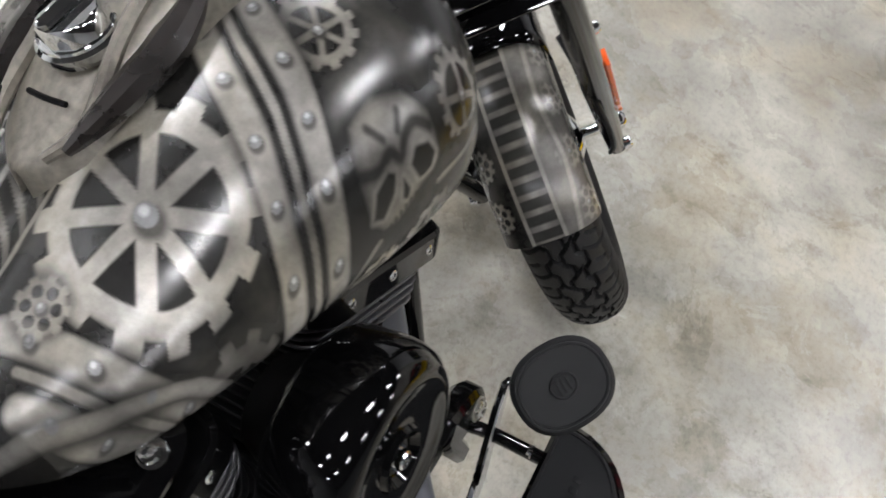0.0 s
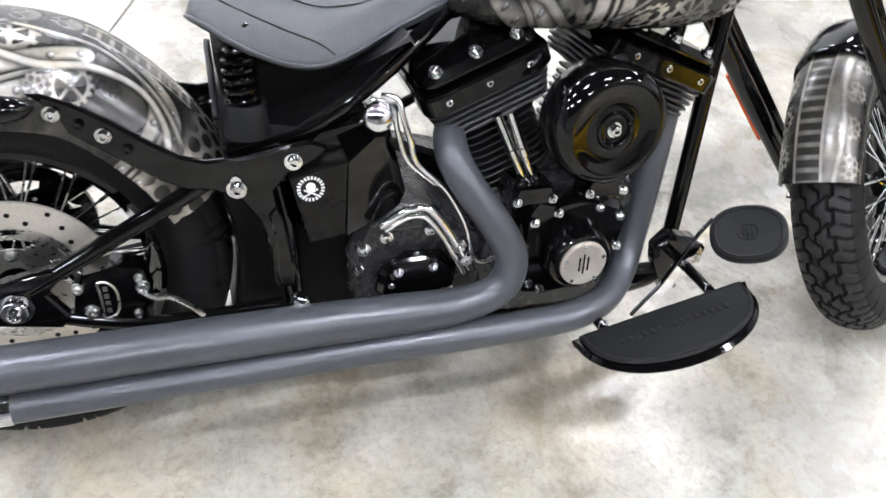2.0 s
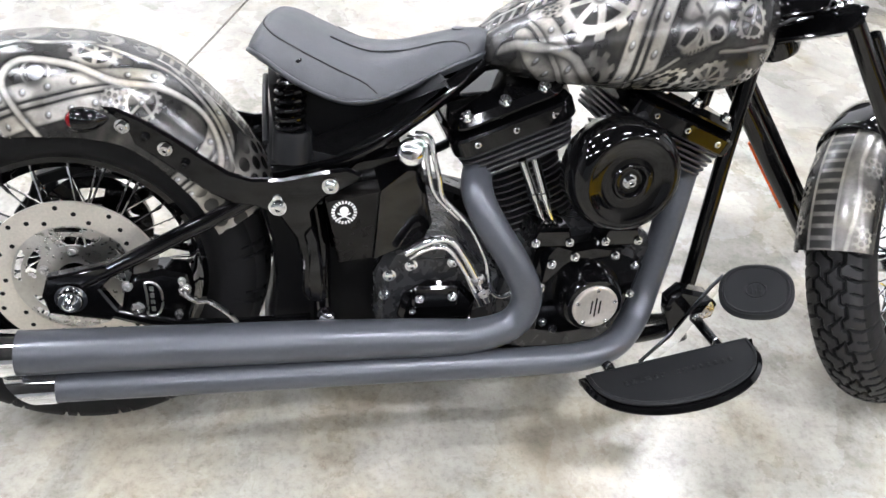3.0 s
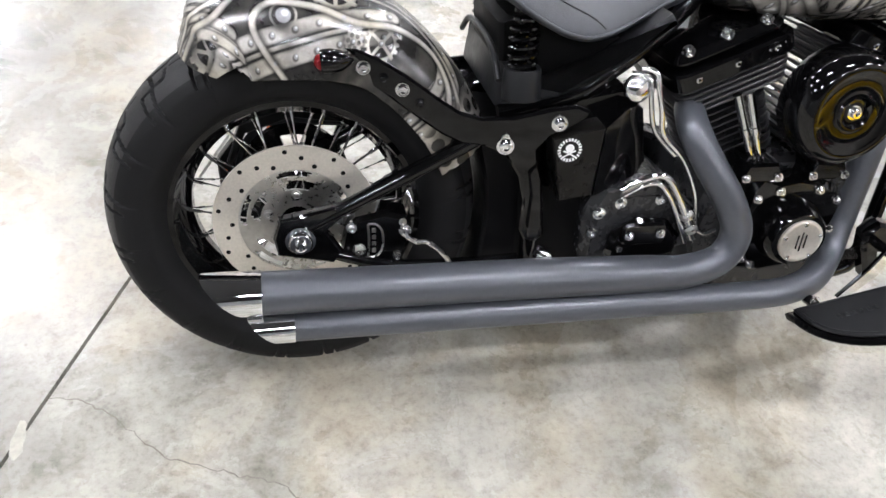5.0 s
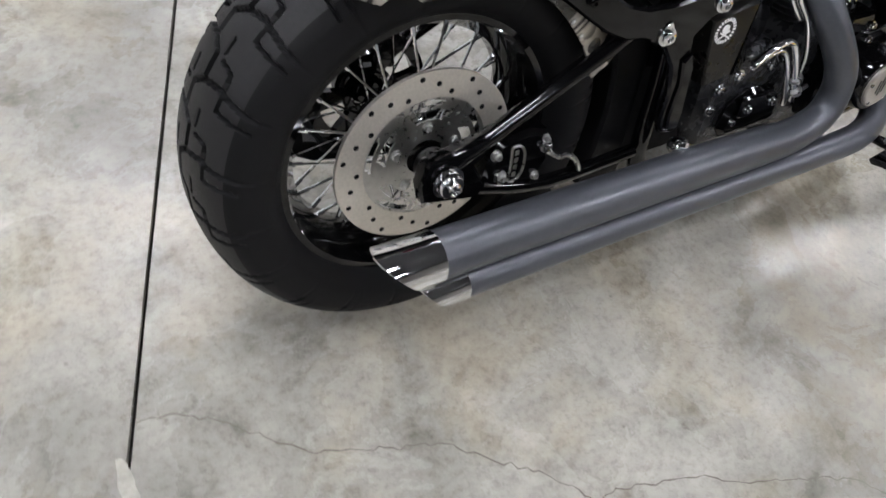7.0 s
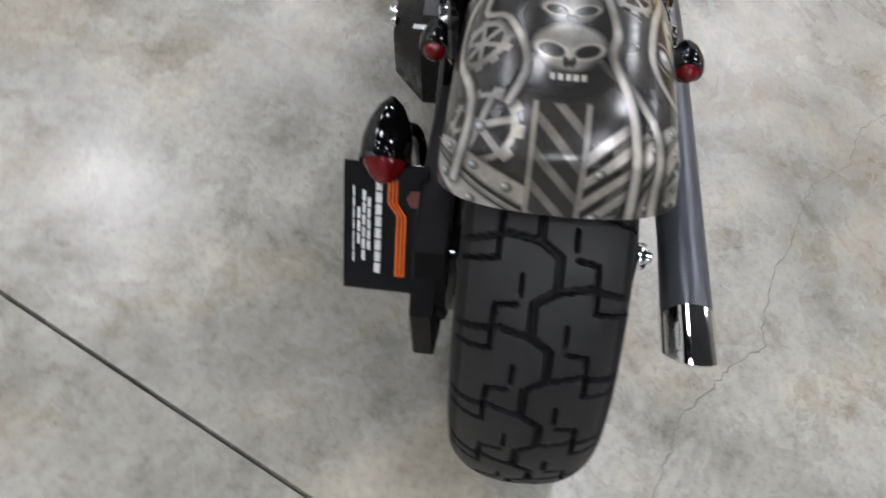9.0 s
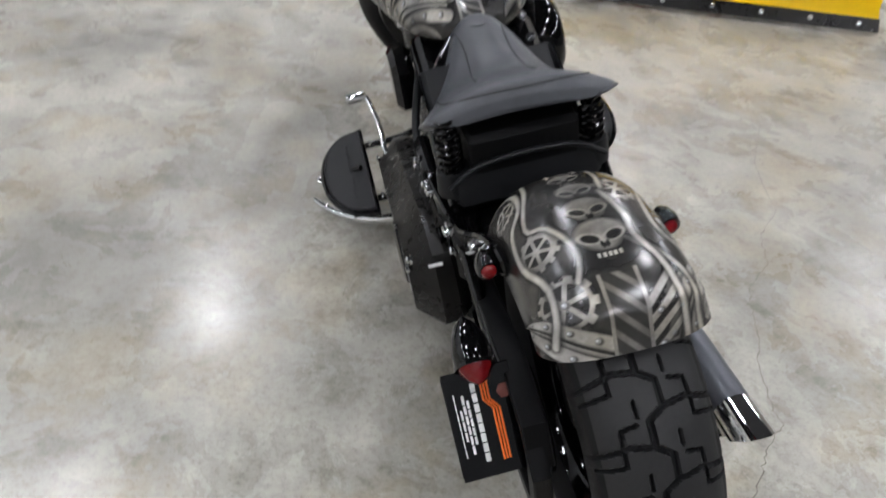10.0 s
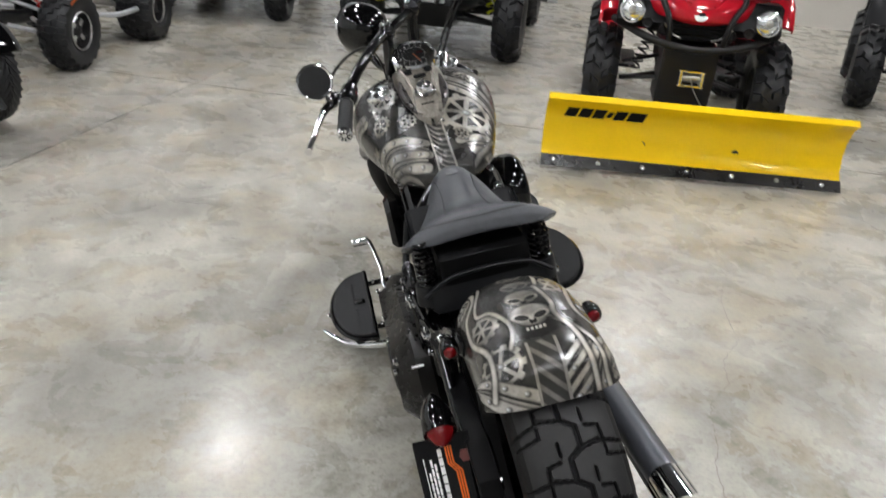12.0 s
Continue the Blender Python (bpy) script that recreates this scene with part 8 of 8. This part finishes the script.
def sport_quad():
    q = thing("sport_quad", place(4.80, 2.62, -0.969, 0.249), "red black and white sport quad with knobby tyres", "quad bike")
    for sg in (-1, 1):
        fwl = offroad_wheel(q, (0, sg * 0.45, 0.275), 0.275, 0.20, 0.135, sg, 20, 0.016, "knob", M_FRAMEBLK, 0)
        rwl = offroad_wheel(q, (-1.23, sg * 0.43, 0.265), 0.265, 0.28, 0.12, sg, 18, 0.018, "knob", M_FRAMEBLK)
        for ob, R in ((fwl, 0.232), (rwl, 0.222)):
            hw = 0.103 if ob is fwl else 0.143
            for k in range(9):
                if k == 4:
                    continue
                a = radians(58 + 5.5 * k)
                part("tyre_print", Shape().box((R * math.cos(a), sg * hw, R * math.sin(a)), (0.017, 0.004, 0.017), 0.001, (0, 90 - math.degrees(a), 0)), M_AMBER, ob)
        part("rim_ring", Shape().lathe([(sg * 0.082, 0.128), (sg * 0.09, 0.132), (sg * 0.094, 0.126), (sg * 0.086, 0.122)], (0, 0, 0), (0, 1, 0), 36, closed=True), M_ALU, fwl)
        part("rim_ring", Shape().lathe([(sg * 0.11, 0.112), (sg * 0.12, 0.116), (sg * 0.125, 0.110), (sg * 0.114, 0.106)], (0, 0, 0), (0, 1, 0), 36, closed=True), M_ALU, rwl)
        for k in range(4):
            a = radians(45 + 90 * k)
            part("wheel_nut_plate", Shape().box((0.07 * math.cos(a), sg * 0.058, 0.07 * math.sin(a)), (0.05, 0.012, 0.03), 0.006, (0, -math.degrees(a), 0)), M_ALU, fwl)
        part("upper_arm", Shape().tube([(0.12, sg * 0.12, 0.46), (0.0, sg * 0.37, 0.36)], 0.014, 10, 0).tube([(-0.1, sg * 0.12, 0.46), (0.0, sg * 0.37, 0.36)], 0.014, 10, 0), M_GREY, q)
        part("lower_arm", Shape().tube([(0.16, sg * 0.10, 0.30), (0.0, sg * 0.38, 0.22)], 0.016, 10, 0).tube([(-0.14, sg * 0.10, 0.30), (0.0, sg * 0.38, 0.22)], 0.016, 10, 0), M_GREY, q)
        part("shock_spring", spring_coil((-0.02, sg * 0.17, 0.66), (0.02, sg * 0.32, 0.36), 0.034, 0.009, 9), M_BRIGHTRED, q, "red coil spring")
        part("shock_body", Shape().tube([(-0.03, sg * 0.155, 0.70), (0.02, sg * 0.32, 0.34)], 0.02, 12, 0), M_ALU, q)
        part("shock_reservoir", Shape().tube([(-0.06, sg * 0.22, 0.70), (-0.03, sg * 0.28, 0.54)], 0.024, 12, 0), M_WHITE, q)
        part("bumper_hoop", Shape().tube([(0.30, sg * 0.10, 0.62), (0.44, sg * 0.15, 0.64), (0.50, sg * 0.24, 0.58), (0.46, sg * 0.25, 0.47), (0.36, sg * 0.13, 0.40), (0.28, sg * 0.10, 0.38)], 0.018, 12, 6), M_GREY, q, "grey bumper tube")
        nerf = part("nerf_bar", Shape().tube([(-0.50, sg * 0.22, 0.30), (-0.62, sg * 0.47, 0.29), (-1.05, sg * 0.47, 0.29), (-1.2, sg * 0.40, 0.29)], 0.02, 12, 5), M_GREY, q, "grey nerf bar with slotted heel guard")
        frame_pts = [(-1.10, sg * 0.47, 0.30), (-1.14, sg * 0.46, 0.55), (-1.15, sg * 0.43, 0.60), (-1.16, sg * 0.27, 0.61), (-1.16, sg * 0.22, 0.57), (-1.12, sg * 0.20, 0.30)]
        part("heel_guard_frame", Shape().tube(frame_pts, 0.017, 10, 4), M_GREY, nerf)
        for k in range(5):
            y = sg * (0.26 + 0.042 * k)
            part("heel_guard_slat", Shape().tube([(-1.115, y, 0.30), (-1.15, y, 0.585)], 0.011, 8, 0), M_GREY, nerf)
        part("heel_guard_sheet", Shape().box((-1.145, sg * 0.335, 0.45), (0.006, 0.25, 0.30), 0.002, (0, -7, 0)), M_DGREY, nerf)
        part("front_fender", arch((0.02, 0, 0.30), 0.44, 0.58, sg * 0.12, sg * 0.44, 62, 140, 0.03, 0.006, 14), M_BLACK, q)
        part("rear_fender", arch((-1.23, 0, 0.28), 0.42, 0.60, sg * 0.14, sg * 0.52, 25, 120, 0.05, 0.006, 14), M_BLACK, q)
        part("side_panel", Shape().prism([(-0.42, 0.62), (-0.95, 0.50), (-1.2, 0.60), (-1.15, 0.86), (-0.5, 0.9)], sg * 0.16, sg * 0.24, 0.02), M_BLACK, q)
        part("warning_label", Shape().box((-1.0, sg * 0.246, 0.76), (0.12, 0.006, 0.16), 0.001, (0, 0, 0)), M_PAPER, q)
        part("label_header", Shape().box((-1.0, sg * 0.250, 0.815), (0.11, 0.004, 0.03), 0.001), M_BRIGHTRED, q)
        part("headlight", Shape().ball((0.30, sg * 0.12, 0.80), 0.05, 16, (0.7, 1.2, 0.7)), M_LENS, q)
        part("handlebar", Shape().tube([(-0.3, sg * 0.05, 1.02), (-0.33, sg * 0.2, 1.08), (-0.42, sg * 0.4, 1.07)], 0.011, 10, 5), M_FRAMEBLK, q)
        part("grip", Shape().tube([(-0.39, sg * 0.31, 1.075), (-0.425, sg * 0.42, 1.068)], 0.017, 12, 0), M_RUBBER, q)
    hood = loft([(0.40, 0.05, 0.80, 0.83, 0.7), (0.32, 0.11, 0.78, 0.88, 0.6), (0.15, 0.15, 0.80, 0.97, 0.6), (-0.1, 0.17, 0.82, 1.04, 0.6), (-0.3, 0.13, 0.82, 1.03, 0.6)], 20)
    part("hood", hood, M_BRIGHTRED, q, "bright red pointed hood")
    part("hood_stripe", Shape().tube([(0.33, 0.0, 0.885), (0.15, 0.0, 0.974), (-0.05, 0.0, 1.03)], [0.01, 0.022, 0.03], 8, 4), M_WHITE, q)
    part("hood_scoop", Shape().box((0.24, 0, 0.93), (0.05, 0.10, 0.012), 0.004, (0, 28, 0)), M_DARK, q)
    plate = part("bumper_plate", Shape().prism([(-0.125, 0.70), (0.125, 0.70), (0.085, 0.40), (-0.085, 0.40)], 0.42, 0.50, 0.012, "yzx"), M_BRIGHTRED, q, "red bumper plate with a black screen")
    part("screen", Shape().prism([(-0.092, 0.68), (0.092, 0.68), (0.065, 0.43), (-0.065, 0.43)], 0.492, 0.506, 0.004, "yzx"), M_PLASTIC, plate)
    part("screen_print", Shape().box((0.508, 0.02, 0.445), (0.004, 0.05, 0.008), 0.001), M_WHITE, plate)
    part("engine", Shape().box((-0.45, 0, 0.45), (0.4, 0.24, 0.42), 0.04), M_DARK, q)
    part("engine_cover", Shape().lathe([(0.0, 0.09), (0.03, 0.09), (0.04, 0.07), (0.05, 0.03)], (-0.45, 0.12, 0.42), (0, 1, 0), 24), M_ALU, q)
    part("frame", Shape().tube([(0.3, 0, 0.4), (-0.1, 0, 0.3), (-0.9, 0, 0.3), (-1.5, 0, 0.34)], 0.05, 10, 3), M_FRAMEBLK, q)
    part("swing_arm", Shape().box((-1.35, 0, 0.3), (0.6, 0.10, 0.07), 0.02), M_ALU, q)
    part("axle", Shape().lathe([(-0.36, 0.02), (0.36, 0.02)], (-1.23, 0, 0.265), (0, 1, 0), 14), M_STEEL, q)
    part("seat", loft([(-0.3, 0.1, 0.86, 1.0, 0.6), (-0.6, 0.11, 0.8, 0.88, 0.6), (-1.2, 0.13, 0.8, 0.9, 0.6), (-1.6, 0.11, 0.84, 0.94, 0.7)], 18), M_LEATHER, q)
    return q


sport_quad()


def side_by_side(m, label, track, base, R, w, accent, cab):
    """Two-seat buggy: wheels, nose, grille, doors, roll cage."""
    q = thing("side_by_side", m, label, "off-road buggy")
    for x, sg in ((0, -1), (0, 1), (-base, -1), (-base, 1)):
        offroad_wheel(q, (x, sg * track, R), R, w, R * 0.48, sg, 18, 0.028)
    nose = loft([(0.58, 0.25, 0.62, 0.95, 0.35), (0.50, 0.34, 0.52, 1.06, 0.35), (0.2, 0.40, 0.42, 1.18, 0.35), (-0.35, 0.46, 0.40, 1.24, 0.35), (-0.45, 0.46, 0.36, 1.22, 0.35)], 24)
    part("nose", nose, M_DGREY, q, "dark plastic nose")
    part("tub", Shape().box((-base * 0.5 - 0.1, 0, 0.50), (base * 0.75, track * 1.5, 0.36), 0.05), M_DGREY, q)
    part("grille_panel", Shape().prism([(-0.24, 0.66), (0.24, 0.66), (0.30, 0.98), (0.2, 1.02), (-0.2, 1.02), (-0.30, 0.98)], 0.55, 0.60, 0.012, "yzx"), M_DARK, q)
    for k in range(4):
        part("grille_bar", Shape().box((0.605, 0, 0.71 + k * 0.07), (0.02, 0.46 + 0.02 * k, 0.018), 0.005), M_PLASTIC, q)
    for sg in (-1, 1):
        part("bumper_strut", Shape().tube([(0.56, sg * 0.20, 1.0), (0.66, sg * 0.20, 0.86), (0.66, sg * 0.15, 0.62), (0.58, sg * 0.10, 0.52)], 0.02, 10, 5), M_FRAMEBLK, q)
        part("headlight", Shape().prism([(sg * 0.26, 0.98), (sg * 0.42, 1.02), (sg * 0.44, 1.10), (sg * 0.28, 1.05)], 0.40, 0.52, 0.01, "yzx"), M_LENS, q)
        part("fender", arch((0, 0, R), R * 1.25, R * 1.85, sg * 0.38, sg * (track + 0.06), 48, 140, 0.04, 0.012, 16), M_PLASTIC, q)
        part("rear_fender", arch((-base, 0, R), R * 1.3, R * 1.8, sg * 0.38, sg * (track + 0.06), 40, 150, 0.05, 0.012, 16), M_PLASTIC, q)
        part("upper_arm", Shape().tube([(0.2, sg * 0.2, R + 0.14), (0, sg * (track - 0.1), R + 0.08)], 0.018, 8, 0).tube([(-0.15, sg * 0.2, R + 0.14), (0, sg * (track - 0.1), R + 0.08)], 0.018, 8, 0), M_FRAMEBLK, q)
        part("lower_arm", Shape().tube([(0.2, sg * 0.16, R - 0.02), (0, sg * (track - 0.1), R - 0.08)], 0.02, 8, 0).tube([(-0.15, sg * 0.16, R - 0.02), (0, sg * (track - 0.1), R - 0.08)], 0.02, 8, 0), M_FRAMEBLK, q)
        part("shock_spring", spring_coil((0.03, sg * 0.36, 0.98), (0.05, sg * (track - 0.16), R + 0.02), 0.04, 0.009, 9), accent if accent is M_LIME else M_FRAMEBLK, q)
        part("shock_top", Shape().lathe([(-0.02, 0.035), (0.02, 0.04), (0.03, 0.02)], (0.08, sg * 0.37, 0.88), (0, 0, 1), 14), M_ALU, q)
        part("brake_line", Shape().tube([(0.1, sg * 0.3, 0.62), (0.14, sg * 0.45, 0.60), (0.08, sg * (track - 0.12), R + 0.05)], 0.006, 6, 5), M_ALU, q)
        door = part("door", Shape().prism([(-0.45, 0.40), (-base + 0.50, 0.38), (-base + 0.36, 0.75), (-base + 0.4, 1.08), (-0.45, 1.12)], sg * (track - 0.02), sg * (track + 0.06), 0.02), M_DGREY, q)
        part("door_accent", Shape().prism([(-0.75, 0.72), (-base + 0.56, 0.56), (-base + 0.44, 0.86), (-base + 0.62, 0.72)], sg * (track + 0.058), sg * (track + 0.068), 0.003), accent, door)
        part("rock_rail", Shape().tube([(-0.4, sg * (track - 0.03), 0.33), (-base + 0.42, sg * (track - 0.03), 0.33)], 0.03, 10, 0), M_FRAMEBLK, q)
        part("cage_side", Shape().tube([(-0.3, sg * (track - 0.08), 1.15), (-0.7, sg * (track - 0.14), 1.75), (-base + 0.2, sg * (track - 0.14), 1.78), (-base - 0.1, sg * (track - 0.1), 1.1)], 0.024, 10, 4), M_FRAMEBLK, q)
        part("tie_rod_end", Shape().ball((0.14, sg * 0.34, R + 0.05), 0.018, 12), M_CHROME, q)
        st = loft([(-base * 0.42, 0.2, 0.62, 0.74, 0.5), (-base * 0.55, 0.22, 0.6, 0.76, 0.5), (-base * 0.66, 0.22, 0.62, 1.3, 0.5), (-base * 0.72, 0.2, 0.64, 1.35, 0.5)], 16)
        part("seat", Shape(Matrix.Translation((0, sg * 0.28, 0))).put(st.v, st.f), M_LEATHER, q)
    part("skid_plate", Shape().prism([(0.52, 0.62), (0.56, 0.50), (0.40, 0.30), (-0.3, 0.27), (-0.3, 0.5)], -0.22, 0.22, 0.02), M_DGREY, q)
    part("tow_plate", Shape().box((0.575, 0, 0.565), (0.02, 0.34, 0.10), 0.008), M_GREY if accent is M_LIME else M_PLASTIC, q)
    part("cargo_bed", Shape().box((-base - 0.05, 0, 0.86), (0.75, track * 1.3, 0.30), 0.04), M_PLASTIC, q)
    if cab:
        part("roof", Shape().box((-base * 0.5 - 0.1, 0, 1.80), (base * 0.62, track * 1.7, 0.05), 0.02), M_PLASTIC, q)
        part("marker_light", Shape().box((0.50, 0.30, 0.88), (0.04, 0.06, 0.10), 0.01), M_ORANGE, q)
    return q


side_by_side(place(5.913, -0.57, -0.944, 0.33), "black side-by-side buggy with lime yellow accents", 0.665, 2.17, 0.385, 0.24, M_LIME, False)
side_by_side(place(7.26, 1.42, -0.985, 0.17, 0.86), "dark utility buggy with a black cab roof", 0.70, 2.10, 0.36, 0.25, M_DGREY, True)
side_by_side(place(6.3, 4.3, -0.985, 0.17, 0.86), "black utility buggy parked beside the sport quad", 0.70, 2.10, 0.36, 0.25, M_DGREY, True)
side_by_side(place(8.9, 3.3, -0.985, 0.17, 0.86), "black utility buggy by the far wall", 0.70, 2.10, 0.36, 0.25, M_DGREY, True)


def roadster():
    """Three-wheeled roadster: two front road wheels with black mudguards, dark body."""
    q = thing("three_wheel_roadster", place(3.335, 2.33, -0.55, -0.835, 0.92), "gloss black and grey three-wheeled roadster", "three-wheeler")
    R, hw = 0.30, 0.085
    for y in (0.0, -1.30):
        tw = part("front_wheel", Shape().lathe([(-hw * 0.8, 0.205), (-hw * 0.86, 0.212), (-hw * 0.9, 0.19), (-hw * 0.4, 0.18), (hw * 0.4, 0.18), (hw * 0.9, 0.19), (hw * 0.86, 0.212), (hw * 0.8, 0.205), (0, 0.19)], (0, y, R), (0, 1, 0), 48, closed=True), M_ALU, q, "dark wheel with a silver rim edge")
        t = Shape().lathe([(-hw * 0.85, 0.20), (-hw, 0.23), (-hw, 0.265), (-hw * 0.8, 0.290), (-hw * 0.4, R - 0.006), (hw * 0.4, R - 0.006), (hw * 0.8, 0.290), (hw, 0.265), (hw, 0.23), (hw * 0.85, 0.20), (0, 0.21)], (0, y, R), (0, 1, 0), 64, closed=True)
        for i in range(36):
            for sg in (-1, 1):
                a0 = 2 * math.pi * (i + (0.5 if sg > 0 else 0)) / 36
                low, top = [], []
                for k, (du, yy) in enumerate(((0, 0.06), (0.6, 0.06), (2.2, 0.55), (2.5, 0.96), (2.0, 0.96), (1.6, 0.55))):
                    r = R - 0.006 - 0.012 * max(yy - 0.4, 0) ** 1.0 / 0.6 * 1.2
                    a = a0 - du * 2 * math.pi / 36 * 0.75
                    low.append((r * 0.985 * math.cos(a), y + sg * hw * yy, R + r * 0.985 * math.sin(a)))
                    top.append(((r + 0.006) * math.cos(a), y + sg * hw * yy, R + (r + 0.006) * math.sin(a)))
                t.rings([low, top])
        part("tyre", t, M_KNOB, tw)
        for i in range(6):
            a = 2 * math.pi * i / 6
            part("wheel_spoke", Shape().tube([(0.02 * math.cos(a), y - 0.03, R + 0.02 * math.sin(a)), (0.19 * math.cos(a + 0.12), y - 0.05, R + 0.19 * math.sin(a + 0.12))], [0.026, 0.018], 8, 0), M_FRAMEBLK, tw)
        part("wheel_hub", Shape().lathe([(-0.08, 0.03), (-0.08, 0.05), (0.05, 0.05), (0.05, 0.03)], (0, y, R), (0, 1, 0), 20), M_FRAMEBLK, tw)
        part("brake_disc", Shape().lathe([(-0.065, 0.06), (-0.065, 0.14), (-0.060, 0.14), (-0.060, 0.06)], (0, y, R), (0, 1, 0), 36, closed=True), M_STEEL, tw)
        part("mudguard", arch((0, 0, R), R + 0.05, R + 0.06, y - 0.10, y + 0.11, 28, 150, 0.04, 0.008, 22), M_BLACK, q, "gloss black mudguard")
        part("mudguard_edge", arch((0, 0, R), R + 0.048, R + 0.058, y - 0.06, y - 0.105, 26, 150, 0.05, 0.008, 22), M_BLACK, q)
        part("wishbone", Shape().tube([(0.12, y - 0.45 if y == 0 else y + 0.45, 0.3), (0, y, 0.26)], 0.016, 8, 0).tube([(-0.15, y - 0.45 if y == 0 else y + 0.45, 0.3), (0, y, 0.26)], 0.016, 8, 0), M_ALU, q)
    body = loft([(0.75, 0.15, 0.30, 0.50, 0.5), (0.62, 0.30, 0.22, 0.66, 0.45), (0.3, 0.36, 0.16, 0.86, 0.45), (-0.1, 0.34, 0.16, 0.98, 0.45), (-0.6, 0.26, 0.18, 0.90, 0.5), (-1.4, 0.22, 0.3, 0.82, 0.5), (-1.9, 0.16, 0.55, 0.86, 0.6)], 24)
    s = Shape(Matrix.Translation((-0.05, -0.72, 0)) @ Matrix.Diagonal((1, 0.8, 0.95, 1)))
    s.put(body.v, body.f)
    part("body", s, M_DGREY, q, "dark grey body shell")
    part("side_fairing", Shape().prism([(0.55, 0.24), (0.25, 0.12), (-0.55, 0.14), (-0.75, 0.5), (-0.2, 0.72), (0.3, 0.55)], -0.36, -0.22, 0.03), M_DGREY, q, "dark side fairing")
    part("rear_tyre", tyre_shape((-1.72, -0.65, 0.31), 0.31, 0.11, 0.20), M_KNOB, q)
    part("rear_rim", Shape().lathe([(-0.07, 0.2), (-0.07, 0.05), (0.07, 0.05), (0.07, 0.2)], (-1.72, -0.65, 0.31), (0, 1, 0), 32), M_FRAMEBLK, q)
    part("seat", Shape().box((-0.9, -0.65, 0.90), (0.8, 0.3, 0.1), 0.04), M_LEATHER, q)
    part("handlebar", Shape().tube([(-0.35, -0.95, 1.05), (-0.25, -0.8, 1.08), (-0.25, -0.5, 1.08), (-0.35, -0.35, 1.05)], 0.014, 10, 4), M_FRAMEBLK, q)
    return q


roadster()


def dark_quad():
    """Second utility quad: only one front tyre and its dark body come into view."""
    q = thing("dark_utility_quad", place(4.27, -4.36, -0.82, 0.57), "black utility quad with knobby tyres", "quad bike")
    for x, sg in ((0, -1), (0, 1), (-1.29, -1), (-1.29, 1)):
        offroad_wheel(q, (x, sg * 0.53, 0.33), 0.33, 0.21 if x == 0 else 0.27, 0.155, sg, 16, 0.034)
    for sg in (-1, 1):
        part("front_fender", arch((0, 0, 0.33), 0.36, 0.62, sg * 0.15, sg * 0.42, 50, 150, 0.04, 0.008, 22), M_DGREY, q)
        part("rear_fender", arch((-1.29, 0, 0.33), 0.48, 0.58, sg * 0.2, sg * 0.60, 20, 165, 0.08, 0.008, 22), M_DGREY, q)
        part("suspension_arm", Shape().tube([(0.05, sg * 0.12, 0.36), (0.0, sg * 0.40, 0.31)], 0.015, 8, 0).tube([(-0.12, sg * 0.12, 0.36), (0.0, sg * 0.40, 0.31)], 0.015, 8, 0), M_FRAMEBLK, q)
    part("hood", loft([(0.42, 0.1, 0.76, 0.83, 0.7), (0.34, 0.27, 0.74, 0.91, 0.6), (0.12, 0.44, 0.78, 0.97, 0.5), (-0.35, 0.36, 0.76, 1.0, 0.5), (-0.5, 0.2, 0.7, 0.96, 0.6)], 24), M_DGREY, q)
    part("bumper", Shape().tube([(0.2, -0.44, 0.72), (0.4, -0.25, 0.65), (0.4, 0.25, 0.65), (0.2, 0.44, 0.72)], 0.022, 12, 5), M_FRAMEBLK, q)
    part("chassis", Shape().box((-0.5, 0, 0.5), (1.4, 0.34, 0.5), 0.05), M_DARK, q)
    part("seat", loft([(-0.45, 0.14, 0.74, 0.9, 0.6), (-1.1, 0.19, 0.76, 0.94, 0.6), (-1.25, 0.17, 0.78, 0.98, 0.7)], 20), M_LEATHER, q)
    return q


dark_quad()
